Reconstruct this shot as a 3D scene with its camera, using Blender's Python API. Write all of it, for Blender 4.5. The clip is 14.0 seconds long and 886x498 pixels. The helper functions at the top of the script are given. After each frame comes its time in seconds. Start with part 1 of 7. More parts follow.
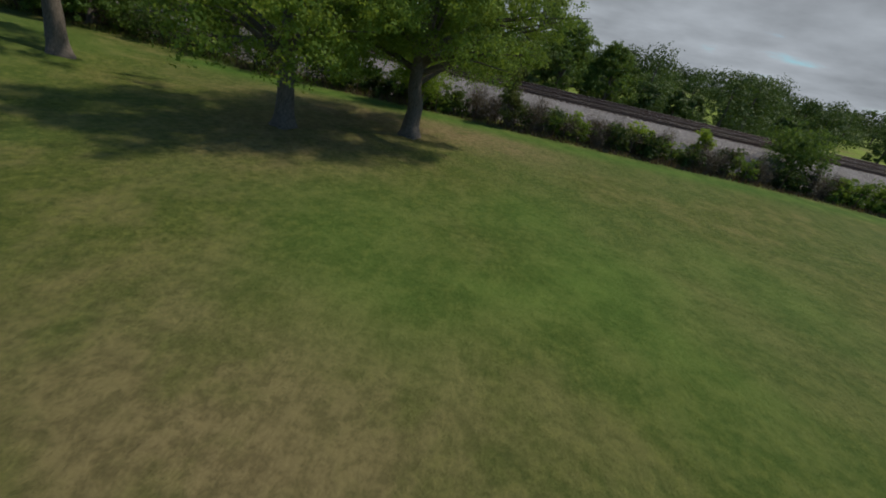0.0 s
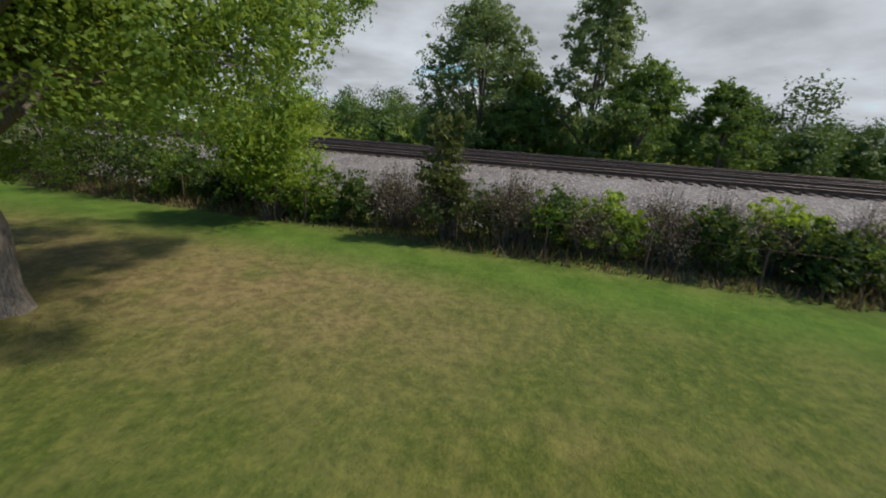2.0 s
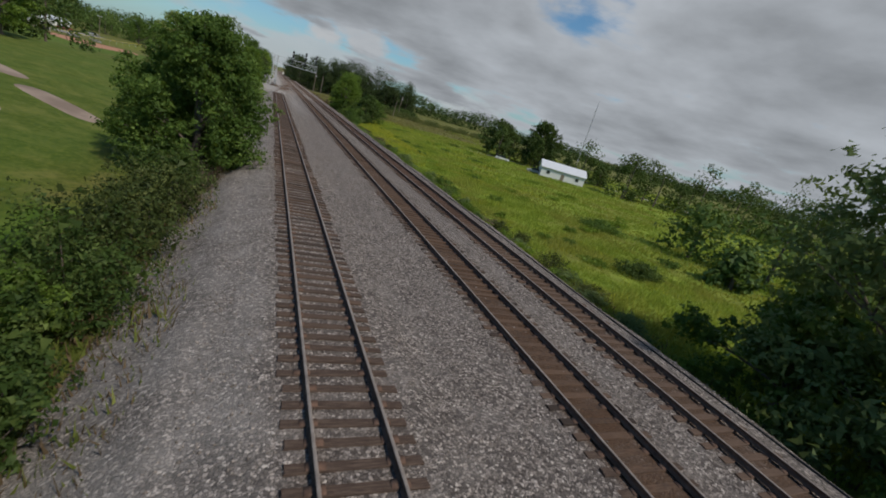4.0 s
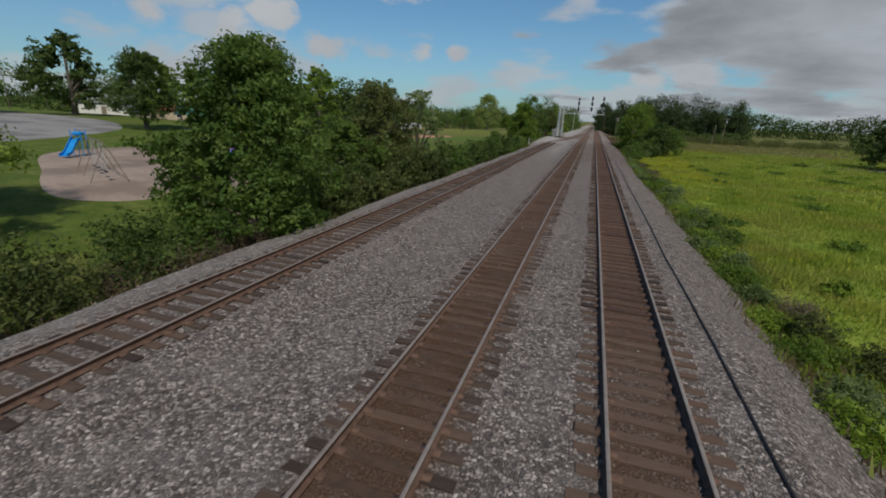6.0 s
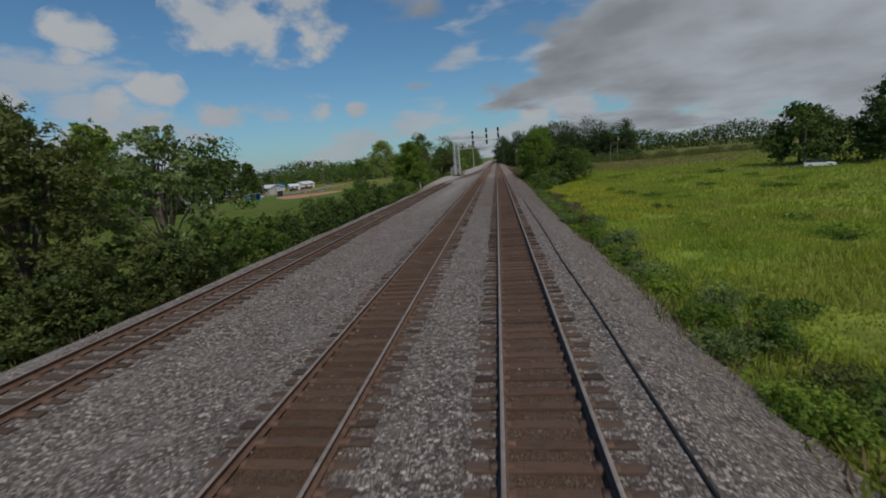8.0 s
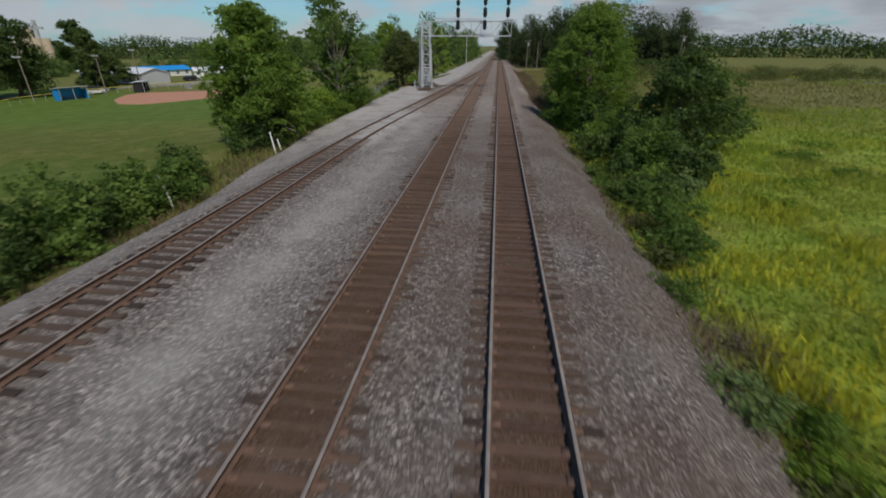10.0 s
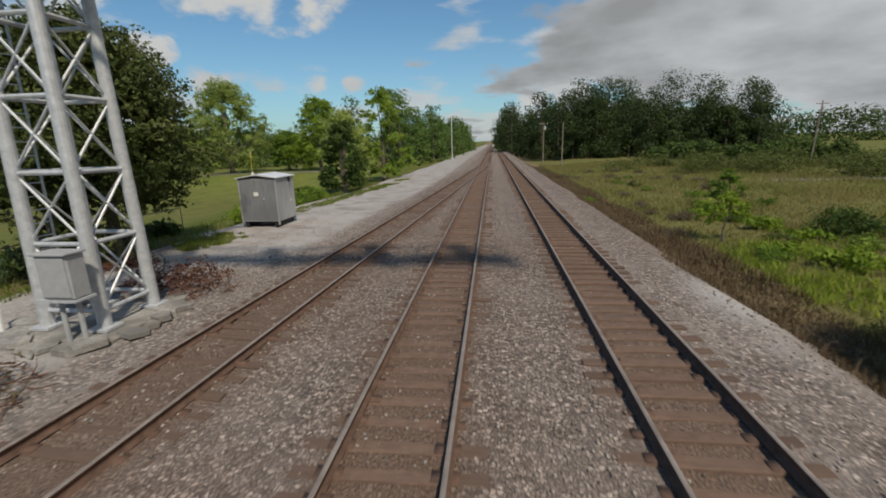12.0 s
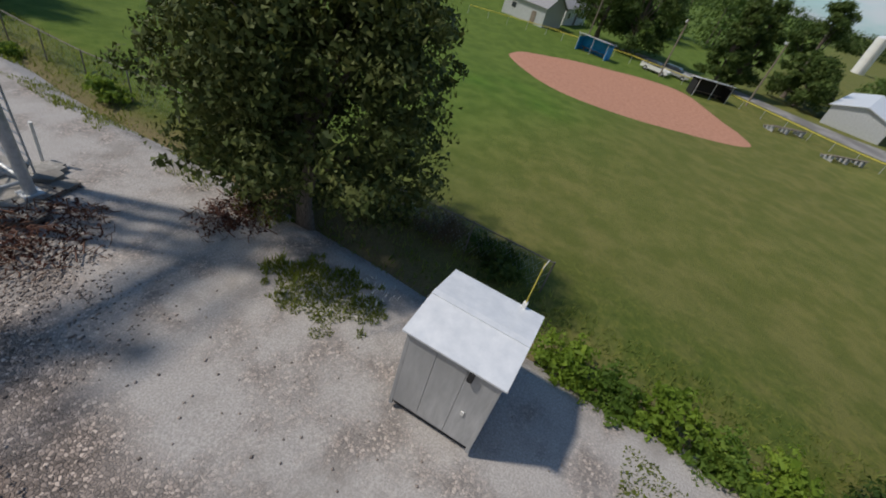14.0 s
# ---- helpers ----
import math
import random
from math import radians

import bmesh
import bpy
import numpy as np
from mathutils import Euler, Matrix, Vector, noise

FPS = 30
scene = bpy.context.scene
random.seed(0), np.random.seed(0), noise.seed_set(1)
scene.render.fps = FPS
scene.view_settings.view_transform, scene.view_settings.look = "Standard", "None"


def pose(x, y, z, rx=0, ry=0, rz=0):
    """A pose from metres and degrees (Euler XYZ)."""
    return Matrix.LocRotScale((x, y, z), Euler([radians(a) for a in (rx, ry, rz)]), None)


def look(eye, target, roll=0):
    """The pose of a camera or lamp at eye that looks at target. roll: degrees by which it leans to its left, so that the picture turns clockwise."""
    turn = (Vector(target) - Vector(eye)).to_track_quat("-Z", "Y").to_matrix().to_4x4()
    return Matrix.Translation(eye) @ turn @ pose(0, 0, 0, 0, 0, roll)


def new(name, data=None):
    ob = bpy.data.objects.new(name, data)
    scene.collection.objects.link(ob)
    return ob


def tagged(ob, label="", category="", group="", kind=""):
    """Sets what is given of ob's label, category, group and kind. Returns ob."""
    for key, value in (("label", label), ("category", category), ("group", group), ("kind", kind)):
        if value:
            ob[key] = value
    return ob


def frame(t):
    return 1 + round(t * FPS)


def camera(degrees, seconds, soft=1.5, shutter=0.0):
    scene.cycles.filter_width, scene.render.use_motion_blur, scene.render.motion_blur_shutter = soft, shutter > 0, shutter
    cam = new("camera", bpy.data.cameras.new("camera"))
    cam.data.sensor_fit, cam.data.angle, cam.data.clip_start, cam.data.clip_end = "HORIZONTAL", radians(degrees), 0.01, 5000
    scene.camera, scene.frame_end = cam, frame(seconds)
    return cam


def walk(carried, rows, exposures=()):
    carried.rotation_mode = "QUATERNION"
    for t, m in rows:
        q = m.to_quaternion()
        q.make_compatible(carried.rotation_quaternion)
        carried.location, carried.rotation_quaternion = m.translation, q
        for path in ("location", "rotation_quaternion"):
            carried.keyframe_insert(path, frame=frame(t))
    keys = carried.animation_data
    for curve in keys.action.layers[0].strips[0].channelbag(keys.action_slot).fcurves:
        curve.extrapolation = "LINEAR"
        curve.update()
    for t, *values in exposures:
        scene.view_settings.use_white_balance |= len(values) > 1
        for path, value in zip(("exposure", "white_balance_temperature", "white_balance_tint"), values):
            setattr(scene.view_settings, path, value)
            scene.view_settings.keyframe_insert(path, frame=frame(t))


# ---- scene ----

# ---------------------------------------------------------------- camera
cam = camera(91.25, 14.0, soft=1.8, shutter=0.09)
PATH = [
    (0, pose(-48.649, -15.042, 3.751, 62.821, -11.823, -85.564)),
    (0.5, pose(-44.061, -18.001, 4.112, 65.261, -6.206, -84.696)),
    (1, pose(-39.040, -20.191, 3.744, 68.617, -1.117, -86.507)),
    (1.5, pose(-34.031, -21.884, 2.742, 71.301, 0.483, -83.779)),
    (2, pose(-28.830, -22.980, 2.042, 73.715, -3.380, -71.288)),
    (2.5, pose(-23.063, -23.133, 2.517, 78.986, -10.595, -53.417)),
    (2.7, pose(-21.050, -22.956, 2.928, 82.447, -12.842, -45.732)),
    (4.8, pose(-2.976, -12.888, 7.582, 67.537, -15.122, -3.303)),
    (5, pose(-1.504, -11.421, 6.958, 69.678, -16.593, 3.691)),
    (5.5, pose(1.270, -7.496, 5.876, 70.366, -13.389, 17.110)),
    (6, pose(2.608, -3.228, 5.306, 72.896, -2.527, 18.606)),
    (6.5, pose(3.300, 2.076, 5.735, 69.528, -0.075, 16.501)),
    (7, pose(3.554, 7.684, 5.105, 76.418, 3.976, 12.651)),
    (7.5, pose(3.659, 13.192, 4.619, 80.181, 3.631, 8.791)),
    (7.7, pose(3.722, 15.337, 4.316, 80.039, 4.127, 7.889)),
    (9.8, pose(2.984, 71.400, 7.491, 62.400, 2.797, 2.537)),
    (10, pose(3.370, 79.200, 6.387, 64.957, -0.076, 6.669)),
    (10.5, pose(3.440, 98.900, 4.949, 76.923, -2.778, 9.866)),
    (11, pose(2.333, 118.250, 5.543, 75.553, 1.076, 3.503)),
    (11.5, pose(1.616, 136.750, 5.394, 71.813, 1.135, 3.046)),
    (12, pose(1.307, 147.588, 4.064, 76.278, 1.435, 6.319)),
    (12.5, pose(0.973, 155.346, 3.617, 79.861, -3.436, 21.345)),
    (13, pose(-0.021, 162.839, 3.99, 86.2, -12.252, 59.718)),
    (13.3, pose(-1.353, 166.004, 5.082, 79.8, -16.417, 86.583)),
    (13.5, pose(-2.154, 168.106, 5.70, 74.0, -16.034, 99.653)),
    (13.6, pose(-2.534, 168.937, 6.28, 69.7, -15.507, 104.454)),
    (13.7, pose(-2.957, 169.671, 6.87, 65.6, -14.705, 108.523)),
    (13.9, pose(-4.020, 170.761, 8.180, 56.481, -14.047, 115.207)),
    (14, pose(-4.705, 171.177, 8.789, 51.774, -13.429, 118.429)),
]
walk(cam, PATH, exposures=(
    (0.0, -0.16, 6500, 9), (0.5, 0.14, 6450, 9), (1.0, 0.36, 6550, 10), (2.0, 0.46, 6700, 10), (2.7, 0.40, 6700, 10), (4.8, -0.31, 6600, 10), (6.5, -0.17, 6550, 10), (7.7, -0.40, 6500, 10), (9.8, -0.15, 6500, 10), (10.0, -0.12, 6500, 10),
    (10.5, -0.26, 6600, 10), (11.0, -0.02, 7000, 10), (12.0, 0.10, 7050, 10), (12.5, 0.08, 6650, 10), (13.0, 0.05, 6500, 10), (14.0, 0.05, 6500, 12)))

# ---------------------------------------------------------------- world and sun
SUN_FROM = Vector((0.36, -0.70, 1.0)).normalized()
SUN_EL = math.asin(SUN_FROM.z)
SUN_ROT = math.atan2(SUN_FROM.x, SUN_FROM.y)


def make_world():
    w = bpy.data.worlds.new("sky")
    scene.world = w
    w.use_nodes = True
    nt = w.node_tree
    nt.nodes.clear()
    N, L = nt.nodes.new, nt.links.new
    out, bg = N("ShaderNodeOutputWorld"), N("ShaderNodeBackground")
    sky = N("ShaderNodeTexSky")
    sky.sky_type, sky.sun_disc = "NISHITA", False
    sky.sun_elevation, sky.sun_rotation = SUN_EL, SUN_ROT
    sky.air_density, sky.dust_density, sky.ozone_density = 1.0, 0.6, 2.0
    tc = N("ShaderNodeTexCoord")
    sep = N("ShaderNodeSeparateXYZ")
    L(tc.outputs["Generated"], sep.inputs[0])

    def mth(op, a, b=None, c=None):
        m = N("ShaderNodeMath")
        m.operation = op
        for i, v in enumerate((a, b, c)):
            if v is None:
                continue
            if isinstance(v, (int, float)):
                m.inputs[i].default_value = v
            else:
                L(v, m.inputs[i])
        return m.outputs[0]
    # clouds lie on a flat layer overhead
    zz = mth("ADD", mth("MAXIMUM", sep.outputs[2], 0.0), 0.16)
    comb = N("ShaderNodeCombineXYZ")
    L(mth("DIVIDE", sep.outputs[0], zz), comb.inputs[0])
    L(mth("DIVIDE", sep.outputs[1], zz), comb.inputs[1])
    n1 = N("ShaderNodeTexNoise")
    n1.inputs["Scale"].default_value = CLOUD_SCALE
    n1.inputs["Detail"].default_value = 7
    n1.inputs["Roughness"].default_value = 0.52
    mapn = N("ShaderNodeMapping")
    mapn.inputs["Location"].default_value = CLOUD_SHIFT
    L(comb.outputs[0], mapn.inputs[0])
    L(mapn.outputs[0], n1.inputs["Vector"])
    # single clouds: where each stands in the sky and how wide it is
    def vec(op, a, other):
        m = N("ShaderNodeVectorMath")
        m.operation = op
        L(a, m.inputs[0])
        m.inputs[1].default_value = other
        return m

    def stand(d, r, flat):
        off = vec("MULTIPLY", vec("SUBTRACT", tc.outputs["Generated"], d).outputs[0], (1, 1, flat))
        m = N("ShaderNodeMapRange")
        m.inputs["From Min"].default_value, m.inputs["From Max"].default_value = r * 1.7, 0.0
        L(vec("LENGTH", off.outputs[0], (0, 0, 0)).outputs["Value"], m.inputs["Value"])
        return m.outputs[0]
    # the grey cover thickens to the east
    cover = mth("MULTIPLY_ADD", mth("MULTIPLY", sep.outputs[0], mth("SUBTRACT", 1.0, mth("MULTIPLY", mth("MAXIMUM", sep.outputs[1], 0.0), 0.5))), 0.30, mth("MULTIPLY", sep.outputs[1], -0.03))
    for d, r in GREY_CLOUDS:
        cover = mth("MULTIPLY_ADD", stand(d, r, 1.6), 0.11, cover)
    dens = mth("ADD", n1.outputs["Fac"], cover)
    ramp = N("ShaderNodeMapRange")
    ramp.interpolation_type = "SMOOTHSTEP"
    ramp.inputs["From Min"].default_value, ramp.inputs["From Max"].default_value = 0.53, 0.67
    L(dens, ramp.inputs["Value"])
    shade = N("ShaderNodeMapRange")
    shade.inputs["From Min"].default_value, shade.inputs["From Max"].default_value = 0.36, 0.68
    shade.inputs["To Min"].default_value, shade.inputs["To Max"].default_value = 1.0, 0.50
    wisp = N("ShaderNodeTexNoise")
    wisp.inputs["Scale"].default_value, wisp.inputs["Detail"].default_value = 4.5, 6
    L(vec("MULTIPLY", tc.outputs["Generated"], (1, 1, 2.2)).outputs[0], wisp.inputs["Vector"])
    L(mth("MULTIPLY_ADD", n1.outputs["Fac"], 0.5, mth("MULTIPLY", wisp.outputs["Fac"], 0.55)), shade.inputs["Value"])
    puff = N("ShaderNodeTexNoise")
    puff.inputs["Scale"].default_value, puff.inputs["Detail"].default_value, puff.inputs["Roughness"].default_value = 11.0, 7, 0.58
    L(vec("MULTIPLY", tc.outputs["Generated"], (1, 1, 1.5)).outputs[0], puff.inputs["Vector"])
    white = None
    for d, r in WHITE_CLOUDS:
        s = stand(d, r * 0.8, 1.5)
        white = s if white is None else mth("MAXIMUM", white, s)
    wd = mth("MULTIPLY_ADD", mth("MULTIPLY", puff.outputs["Fac"], mth("MINIMUM", mth("MULTIPLY", white, 5.0), 1.0)), 2.7, mth("SUBTRACT", mth("MULTIPLY", white, 1.2), 1.35))
    wmask = N("ShaderNodeMapRange")
    wmask.interpolation_type = "SMOOTHSTEP"
    wmask.inputs["From Min"].default_value, wmask.inputs["From Max"].default_value = 0.34, 0.95
    L(wd, wmask.inputs["Value"])
    # a row of small far clouds low over the horizon
    row = N("ShaderNodeTexNoise")
    row.inputs["Scale"].default_value, row.inputs["Detail"].default_value = 5.0, 6
    L(vec("MULTIPLY", tc.outputs["Generated"], (1, 1, 3.2)).outputs[0], row.inputs["Vector"])
    low = N("ShaderNodeMapRange")
    low.interpolation_type = "SMOOTHSTEP"
    low.inputs["From Min"].default_value, low.inputs["From Max"].default_value = 0.30, 0.03
    low.inputs["To Max"].default_value = 0.17
    L(sep.outputs[2], low.inputs["Value"])
    rmask = N("ShaderNodeMapRange")
    rmask.interpolation_type = "SMOOTHSTEP"
    rmask.inputs["From Min"].default_value, rmask.inputs["From Max"].default_value = 0.60, 0.74
    rmask.inputs["To Max"].default_value = 0.8
    L(mth("ADD", row.outputs["Fac"], low.outputs[0]), rmask.inputs["Value"])
    near_white = mth("MAXIMUM", wmask.outputs[0], rmask.outputs[0])
    col = N("ShaderNodeMix")
    col.data_type = "RGBA"
    cl = N("ShaderNodeMix")
    cl.data_type, cl.blend_type = "RGBA", "MULTIPLY"
    cl.inputs[0].default_value = 1.0
    cl.inputs[6].default_value = CLOUD_COL
    L(shade.outputs[0], cl.inputs[7])
    L(ramp.outputs[0], col.inputs[0])
    tint = N("ShaderNodeMix")
    tint.data_type, tint.blend_type = "RGBA", "MULTIPLY"
    tint.inputs[0].default_value = 1.0
    L(sky.outputs[0], tint.inputs[6])
    tint.inputs[7].default_value = SKY_TINT
    # pale haze towards the horizon
    haze = N("ShaderNodeMix")
    haze.data_type = "RGBA"
    L(mth("MULTIPLY", mth("POWER", mth("SUBTRACT", 1.0, mth("MAXIMUM", sep.outputs[2], 0.0)), 8.0), 0.5), haze.inputs[0])
    L(tint.outputs[2], haze.inputs[6])
    haze.inputs[7].default_value = HAZE_COL
    puffy = N("ShaderNodeMix")
    puffy.data_type = "RGBA"
    L(near_white, puffy.inputs[0])
    L(haze.outputs[2], puffy.inputs[6])
    lit = N("ShaderNodeMix")
    lit.data_type = "RGBA"
    lit.inputs[6].default_value = (6.7, 7.3, 8.0, 1)
    lit.inputs[7].default_value = (7.8, 8.3, 8.8, 1)
    lift = N("ShaderNodeMapRange")
    lift.inputs["From Min"].default_value, lift.inputs["From Max"].default_value = 0.40, 0.62
    L(wisp.outputs["Fac"], lift.inputs["Value"])
    L(lift.outputs[0], lit.inputs[0])
    L(lit.outputs[2], puffy.inputs[7])
    L(puffy.outputs[2], col.inputs[6])
    L(cl.outputs[2], col.inputs[7])
    L(col.outputs[2], bg.inputs[0])
    bg.inputs[1].default_value = SKY_STRENGTH
    L(bg.outputs[0], out.inputs[0])


CLOUD_SCALE = 1.5
CLOUD_SHIFT = (3.1, 1.7, 0.4)
CLOUD_COL = (7.7, 8.4, 9.3, 1)
WHITE_CLOUDS = (
    ((-0.920, 0.263, 0.291), 0.072),
    ((-0.890, 0.357, 0.284), 0.068),
    ((-0.847, 0.445, 0.289), 0.075),
    ((-0.793, 0.520, 0.318), 0.074),
    ((-0.770, 0.530, 0.356), 0.046),
    ((-0.847, 0.364, 0.388), 0.103),
    ((-0.792, 0.429, 0.434), 0.095),
    ((-0.699, 0.612, 0.370), 0.047),
    ((-0.692, 0.641, 0.332), 0.039),
    ((-0.671, 0.697, 0.255), 0.059),
    ((-0.776, 0.586, 0.234), 0.047),
    ((-0.390, 0.850, 0.356), 0.109),
    ((-0.346, 0.862, 0.371), 0.073),
    ((-0.499, 0.823, 0.272), 0.091),
    ((-0.436, 0.854, 0.282), 0.110),
    ((-0.354, 0.896, 0.268), 0.082),
    ((-0.925, 0.375, 0.060), 0.052),
    ((-0.679, 0.723, 0.127), 0.044),
    ((-0.741, 0.670, 0.051), 0.071),
    ((-0.645, 0.761, 0.066), 0.069),
    ((0.128, 0.984, 0.121), 0.059),
    ((0.171, 0.981, 0.088), 0.056),
    ((0.080, 0.993, 0.087), 0.053),
    ((-0.290, 0.948, 0.130), 0.038),
    ((-0.359, 0.925, 0.126), 0.035),
    ((-0.688, 0.692, 0.220), 0.035),
    ((-0.618, 0.767, 0.173), 0.055),
    ((-0.677, 0.719, 0.157), 0.054),
    ((-0.758, 0.634, 0.150), 0.050),
    ((-0.546, 0.828, 0.126), 0.056),
    ((-0.452, 0.843, 0.292), 0.103),
    ((-0.519, 0.801, 0.299), 0.063),
    ((-0.364, 0.888, 0.280), 0.058),
    ((-0.692, 0.701, 0.173), 0.032),
    ((-0.630, 0.767, 0.120), 0.048),
    ((-0.697, 0.711, 0.094), 0.057),
    ((0.132, 0.983, 0.125), 0.044),
)
GREY_CLOUDS = (
    ((0.430, 0.888, 0.163), 0.300),
    ((0.303, 0.918, 0.255), 0.260),
    ((0.288, 0.939, 0.189), 0.160),
    ((0.532, 0.839, 0.113), 0.200),
    ((0.756, 0.599, 0.264), 0.220),
    ((0.704, 0.690, 0.169), 0.200),
    ((0.818, 0.474, 0.326), 0.200),
)
SKY_TINT = (0.85, 1.36, 1.60, 1)
HAZE_COL = (5.2, 6.6, 7.6, 1)
SKY_STRENGTH = 0.064
make_world()
sun_data = bpy.data.lights.new("sun", "SUN")
sun_data.energy, sun_data.angle, sun_data.color = 3.25, radians(3.0), (1.0, 0.92, 0.80)
sun = new("sun", sun_data)
sun.matrix_world = look(SUN_FROM * 100, (0, 0, 0))

# ---------------------------------------------------------------- material helpers


def mat(name, rough=0.8, metal=0.0):
    m = bpy.data.materials.new(name)
    m.use_nodes = True
    b = m.node_tree.nodes["Principled BSDF"]
    b.inputs["Roughness"].default_value = rough
    b.inputs["Metallic"].default_value = metal
    b.inputs["Specular IOR Level"].default_value = 0.3
    return m, m.node_tree, b


def ramp_node(nt, stops):
    r = nt.nodes.new("ShaderNodeValToRGB")
    e = r.color_ramp.elements
    e[0].position, e[0].color = stops[0][0], (*stops[0][1], 1)
    e[1].position, e[1].color = stops[-1][0], (*stops[-1][1], 1)
    for p, c in stops[1:-1]:
        k = e.new(p)
        k.color = (*c, 1)
    return r


def noise_node(nt, scale, detail=4, rough=0.55, coord="pos", stretch=None):
    if coord == "pos":
        src = nt.nodes.new("ShaderNodeNewGeometry").outputs["Position"]
    else:
        src = nt.nodes.new("ShaderNodeTexCoord").outputs["Object"]
    if stretch:
        mp = nt.nodes.new("ShaderNodeMapping")
        mp.inputs["Scale"].default_value = stretch
        nt.links.new(src, mp.inputs[0])
        src = mp.outputs[0]
    n = nt.nodes.new("ShaderNodeTexNoise")
    n.inputs["Scale"].default_value, n.inputs["Detail"].default_value = scale, detail
    n.inputs["Roughness"].default_value = rough
    nt.links.new(src, n.inputs["Vector"])
    return n


def mix_col(nt, fac, a, b, blend="MIX"):
    m = nt.nodes.new("ShaderNodeMix")
    m.data_type, m.blend_type = "RGBA", blend
    for i, v in ((0, fac), (6, a), (7, b)):
        if isinstance(v, (int, float)):
            m.inputs[i].default_value = v
        elif isinstance(v, tuple):
            m.inputs[i].default_value = (*v, 1)
        else:
            nt.links.new(v, m.inputs[i])
    return m.outputs[2]


def bump(nt, bsdf, height, strength=0.4, dist=0.02):
    b = nt.nodes.new("ShaderNodeBump")
    b.inputs["Strength"].default_value, b.inputs["Distance"].default_value = strength, dist
    nt.links.new(height, b.inputs["Height"])
    nt.links.new(b.outputs[0], bsdf.inputs["Normal"])


def range_node(nt, v, a, b, lo=0.0, hi=1.0):
    r = nt.nodes.new("ShaderNodeMapRange")
    r.interpolation_type = "SMOOTHSTEP"
    for k, x in (("From Min", a), ("From Max", b), ("To Min", lo), ("To Max", hi)):
        r.inputs[k].default_value = x
    nt.links.new(v, r.inputs["Value"])
    return r.outputs[0]


def attr(nt, name):
    a = nt.nodes.new("ShaderNodeAttribute")
    a.attribute_name = name
    return a.outputs["Fac"]


def speckled(name, dark, light, scale, rough=0.85, metal=0.0, bump_s=0.3, bump_d=0.01, coord="obj", big=0.0, stretch=None):
    """A plain surface with grain at two scales."""
    m, nt, b = mat(name, rough, metal)
    n = noise_node(nt, scale, 6, 0.65, coord, stretch)
    r = ramp_node(nt, ((0.3, dark), (0.7, light)))
    nt.links.new(n.outputs["Fac"], r.inputs[0])
    c = r.outputs[0]
    if big:
        n2 = noise_node(nt, scale * 0.08, 3, 0.5, coord)
        c = mix_col(nt, range_node(nt, n2.outputs["Fac"], 0.4, 0.65), c, tuple(v * big for v in dark))
    nt.links.new(c, b.inputs["Base Color"])
    bump(nt, b, n.outputs["Fac"], bump_s, bump_d)
    return m


def leaf_mat(name, dark, mid, light, glow=0.25, own=0.24, cluster=0.55, faded=None):
    """Foliage: every leaf takes its own tone; a part of the light passes through."""
    m, nt, b = mat(name, 0.6)
    b.inputs["Specular IOR Level"].default_value = 0.16
    g = nt.nodes.new("ShaderNodeNewGeometry")
    r = ramp_node(nt, ((0.0, dark), (0.55, mid), (1.0, light)))
    n = noise_node(nt, cluster, 3, 0.6)
    mixv = nt.nodes.new("ShaderNodeMath")
    mixv.operation = "MULTIPLY_ADD"
    nt.links.new(g.outputs["Random Per Island"], mixv.inputs[0])
    mixv.inputs[1].default_value = own
    sub = nt.nodes.new("ShaderNodeMath")
    sub.operation = "MULTIPLY_ADD"
    nt.links.new(n.outputs["Fac"], sub.inputs[0])
    sub.inputs[1].default_value, sub.inputs[2].default_value = 1.35, -0.31
    nt.links.new(sub.outputs[0], mixv.inputs[2])
    oi = nt.nodes.new("ShaderNodeObjectInfo")
    ad = nt.nodes.new("ShaderNodeMath")
    ad.operation = "MULTIPLY_ADD"
    nt.links.new(oi.outputs["Random"], ad.inputs[0])
    ad.inputs[1].default_value = 0.16
    nt.links.new(mixv.outputs[0], ad.inputs[2])
    nt.links.new(ad.outputs[0], r.inputs[0])
    tone = r.outputs[0]
    if faded:
        pn = noise_node(nt, 0.11, 4, 0.6)
        tone = mix_col(nt, range_node(nt, pn.outputs["Fac"], 0.44, 0.62, 0, 0.75), tone, faded)
    nt.links.new(tone, b.inputs["Base Color"])
    tr = nt.nodes.new("ShaderNodeBsdfTranslucent")
    nt.links.new(mix_col(nt, 0.5, tone, (light[0] * 1.3, light[1] * 1.3, light[2] * 0.7)), tr.inputs[0])
    ms = nt.nodes.new("ShaderNodeMixShader")
    ms.inputs[0].default_value = glow
    nt.links.new(b.outputs[0], ms.inputs[1])
    nt.links.new(tr.outputs[0], ms.inputs[2])
    nt.links.new(ms.outputs[0], nt.nodes["Material Output"].inputs[0])
    return m


# ---------------------------------------------------------------- materials
LEAF_MID = leaf_mat("maple_leaf", (0.031, 0.062, 0.013), (0.108, 0.180, 0.032), (0.276, 0.372, 0.072), 0.44)
LEAF_DEEP = leaf_mat("deep_leaf", (0.023, 0.049, 0.012), (0.081, 0.140, 0.029), (0.208, 0.293, 0.068), 0.36)
LEAF_DARK = leaf_mat("dark_leaf", (0.011, 0.024, 0.007), (0.043, 0.077, 0.018), (0.162, 0.216, 0.060), 0.28, 0.24, 1.0)
LEAF_YELLOW = leaf_mat("young_leaf", (0.046, 0.086, 0.011), (0.149, 0.230, 0.029), (0.322, 0.414, 0.063), 0.35)
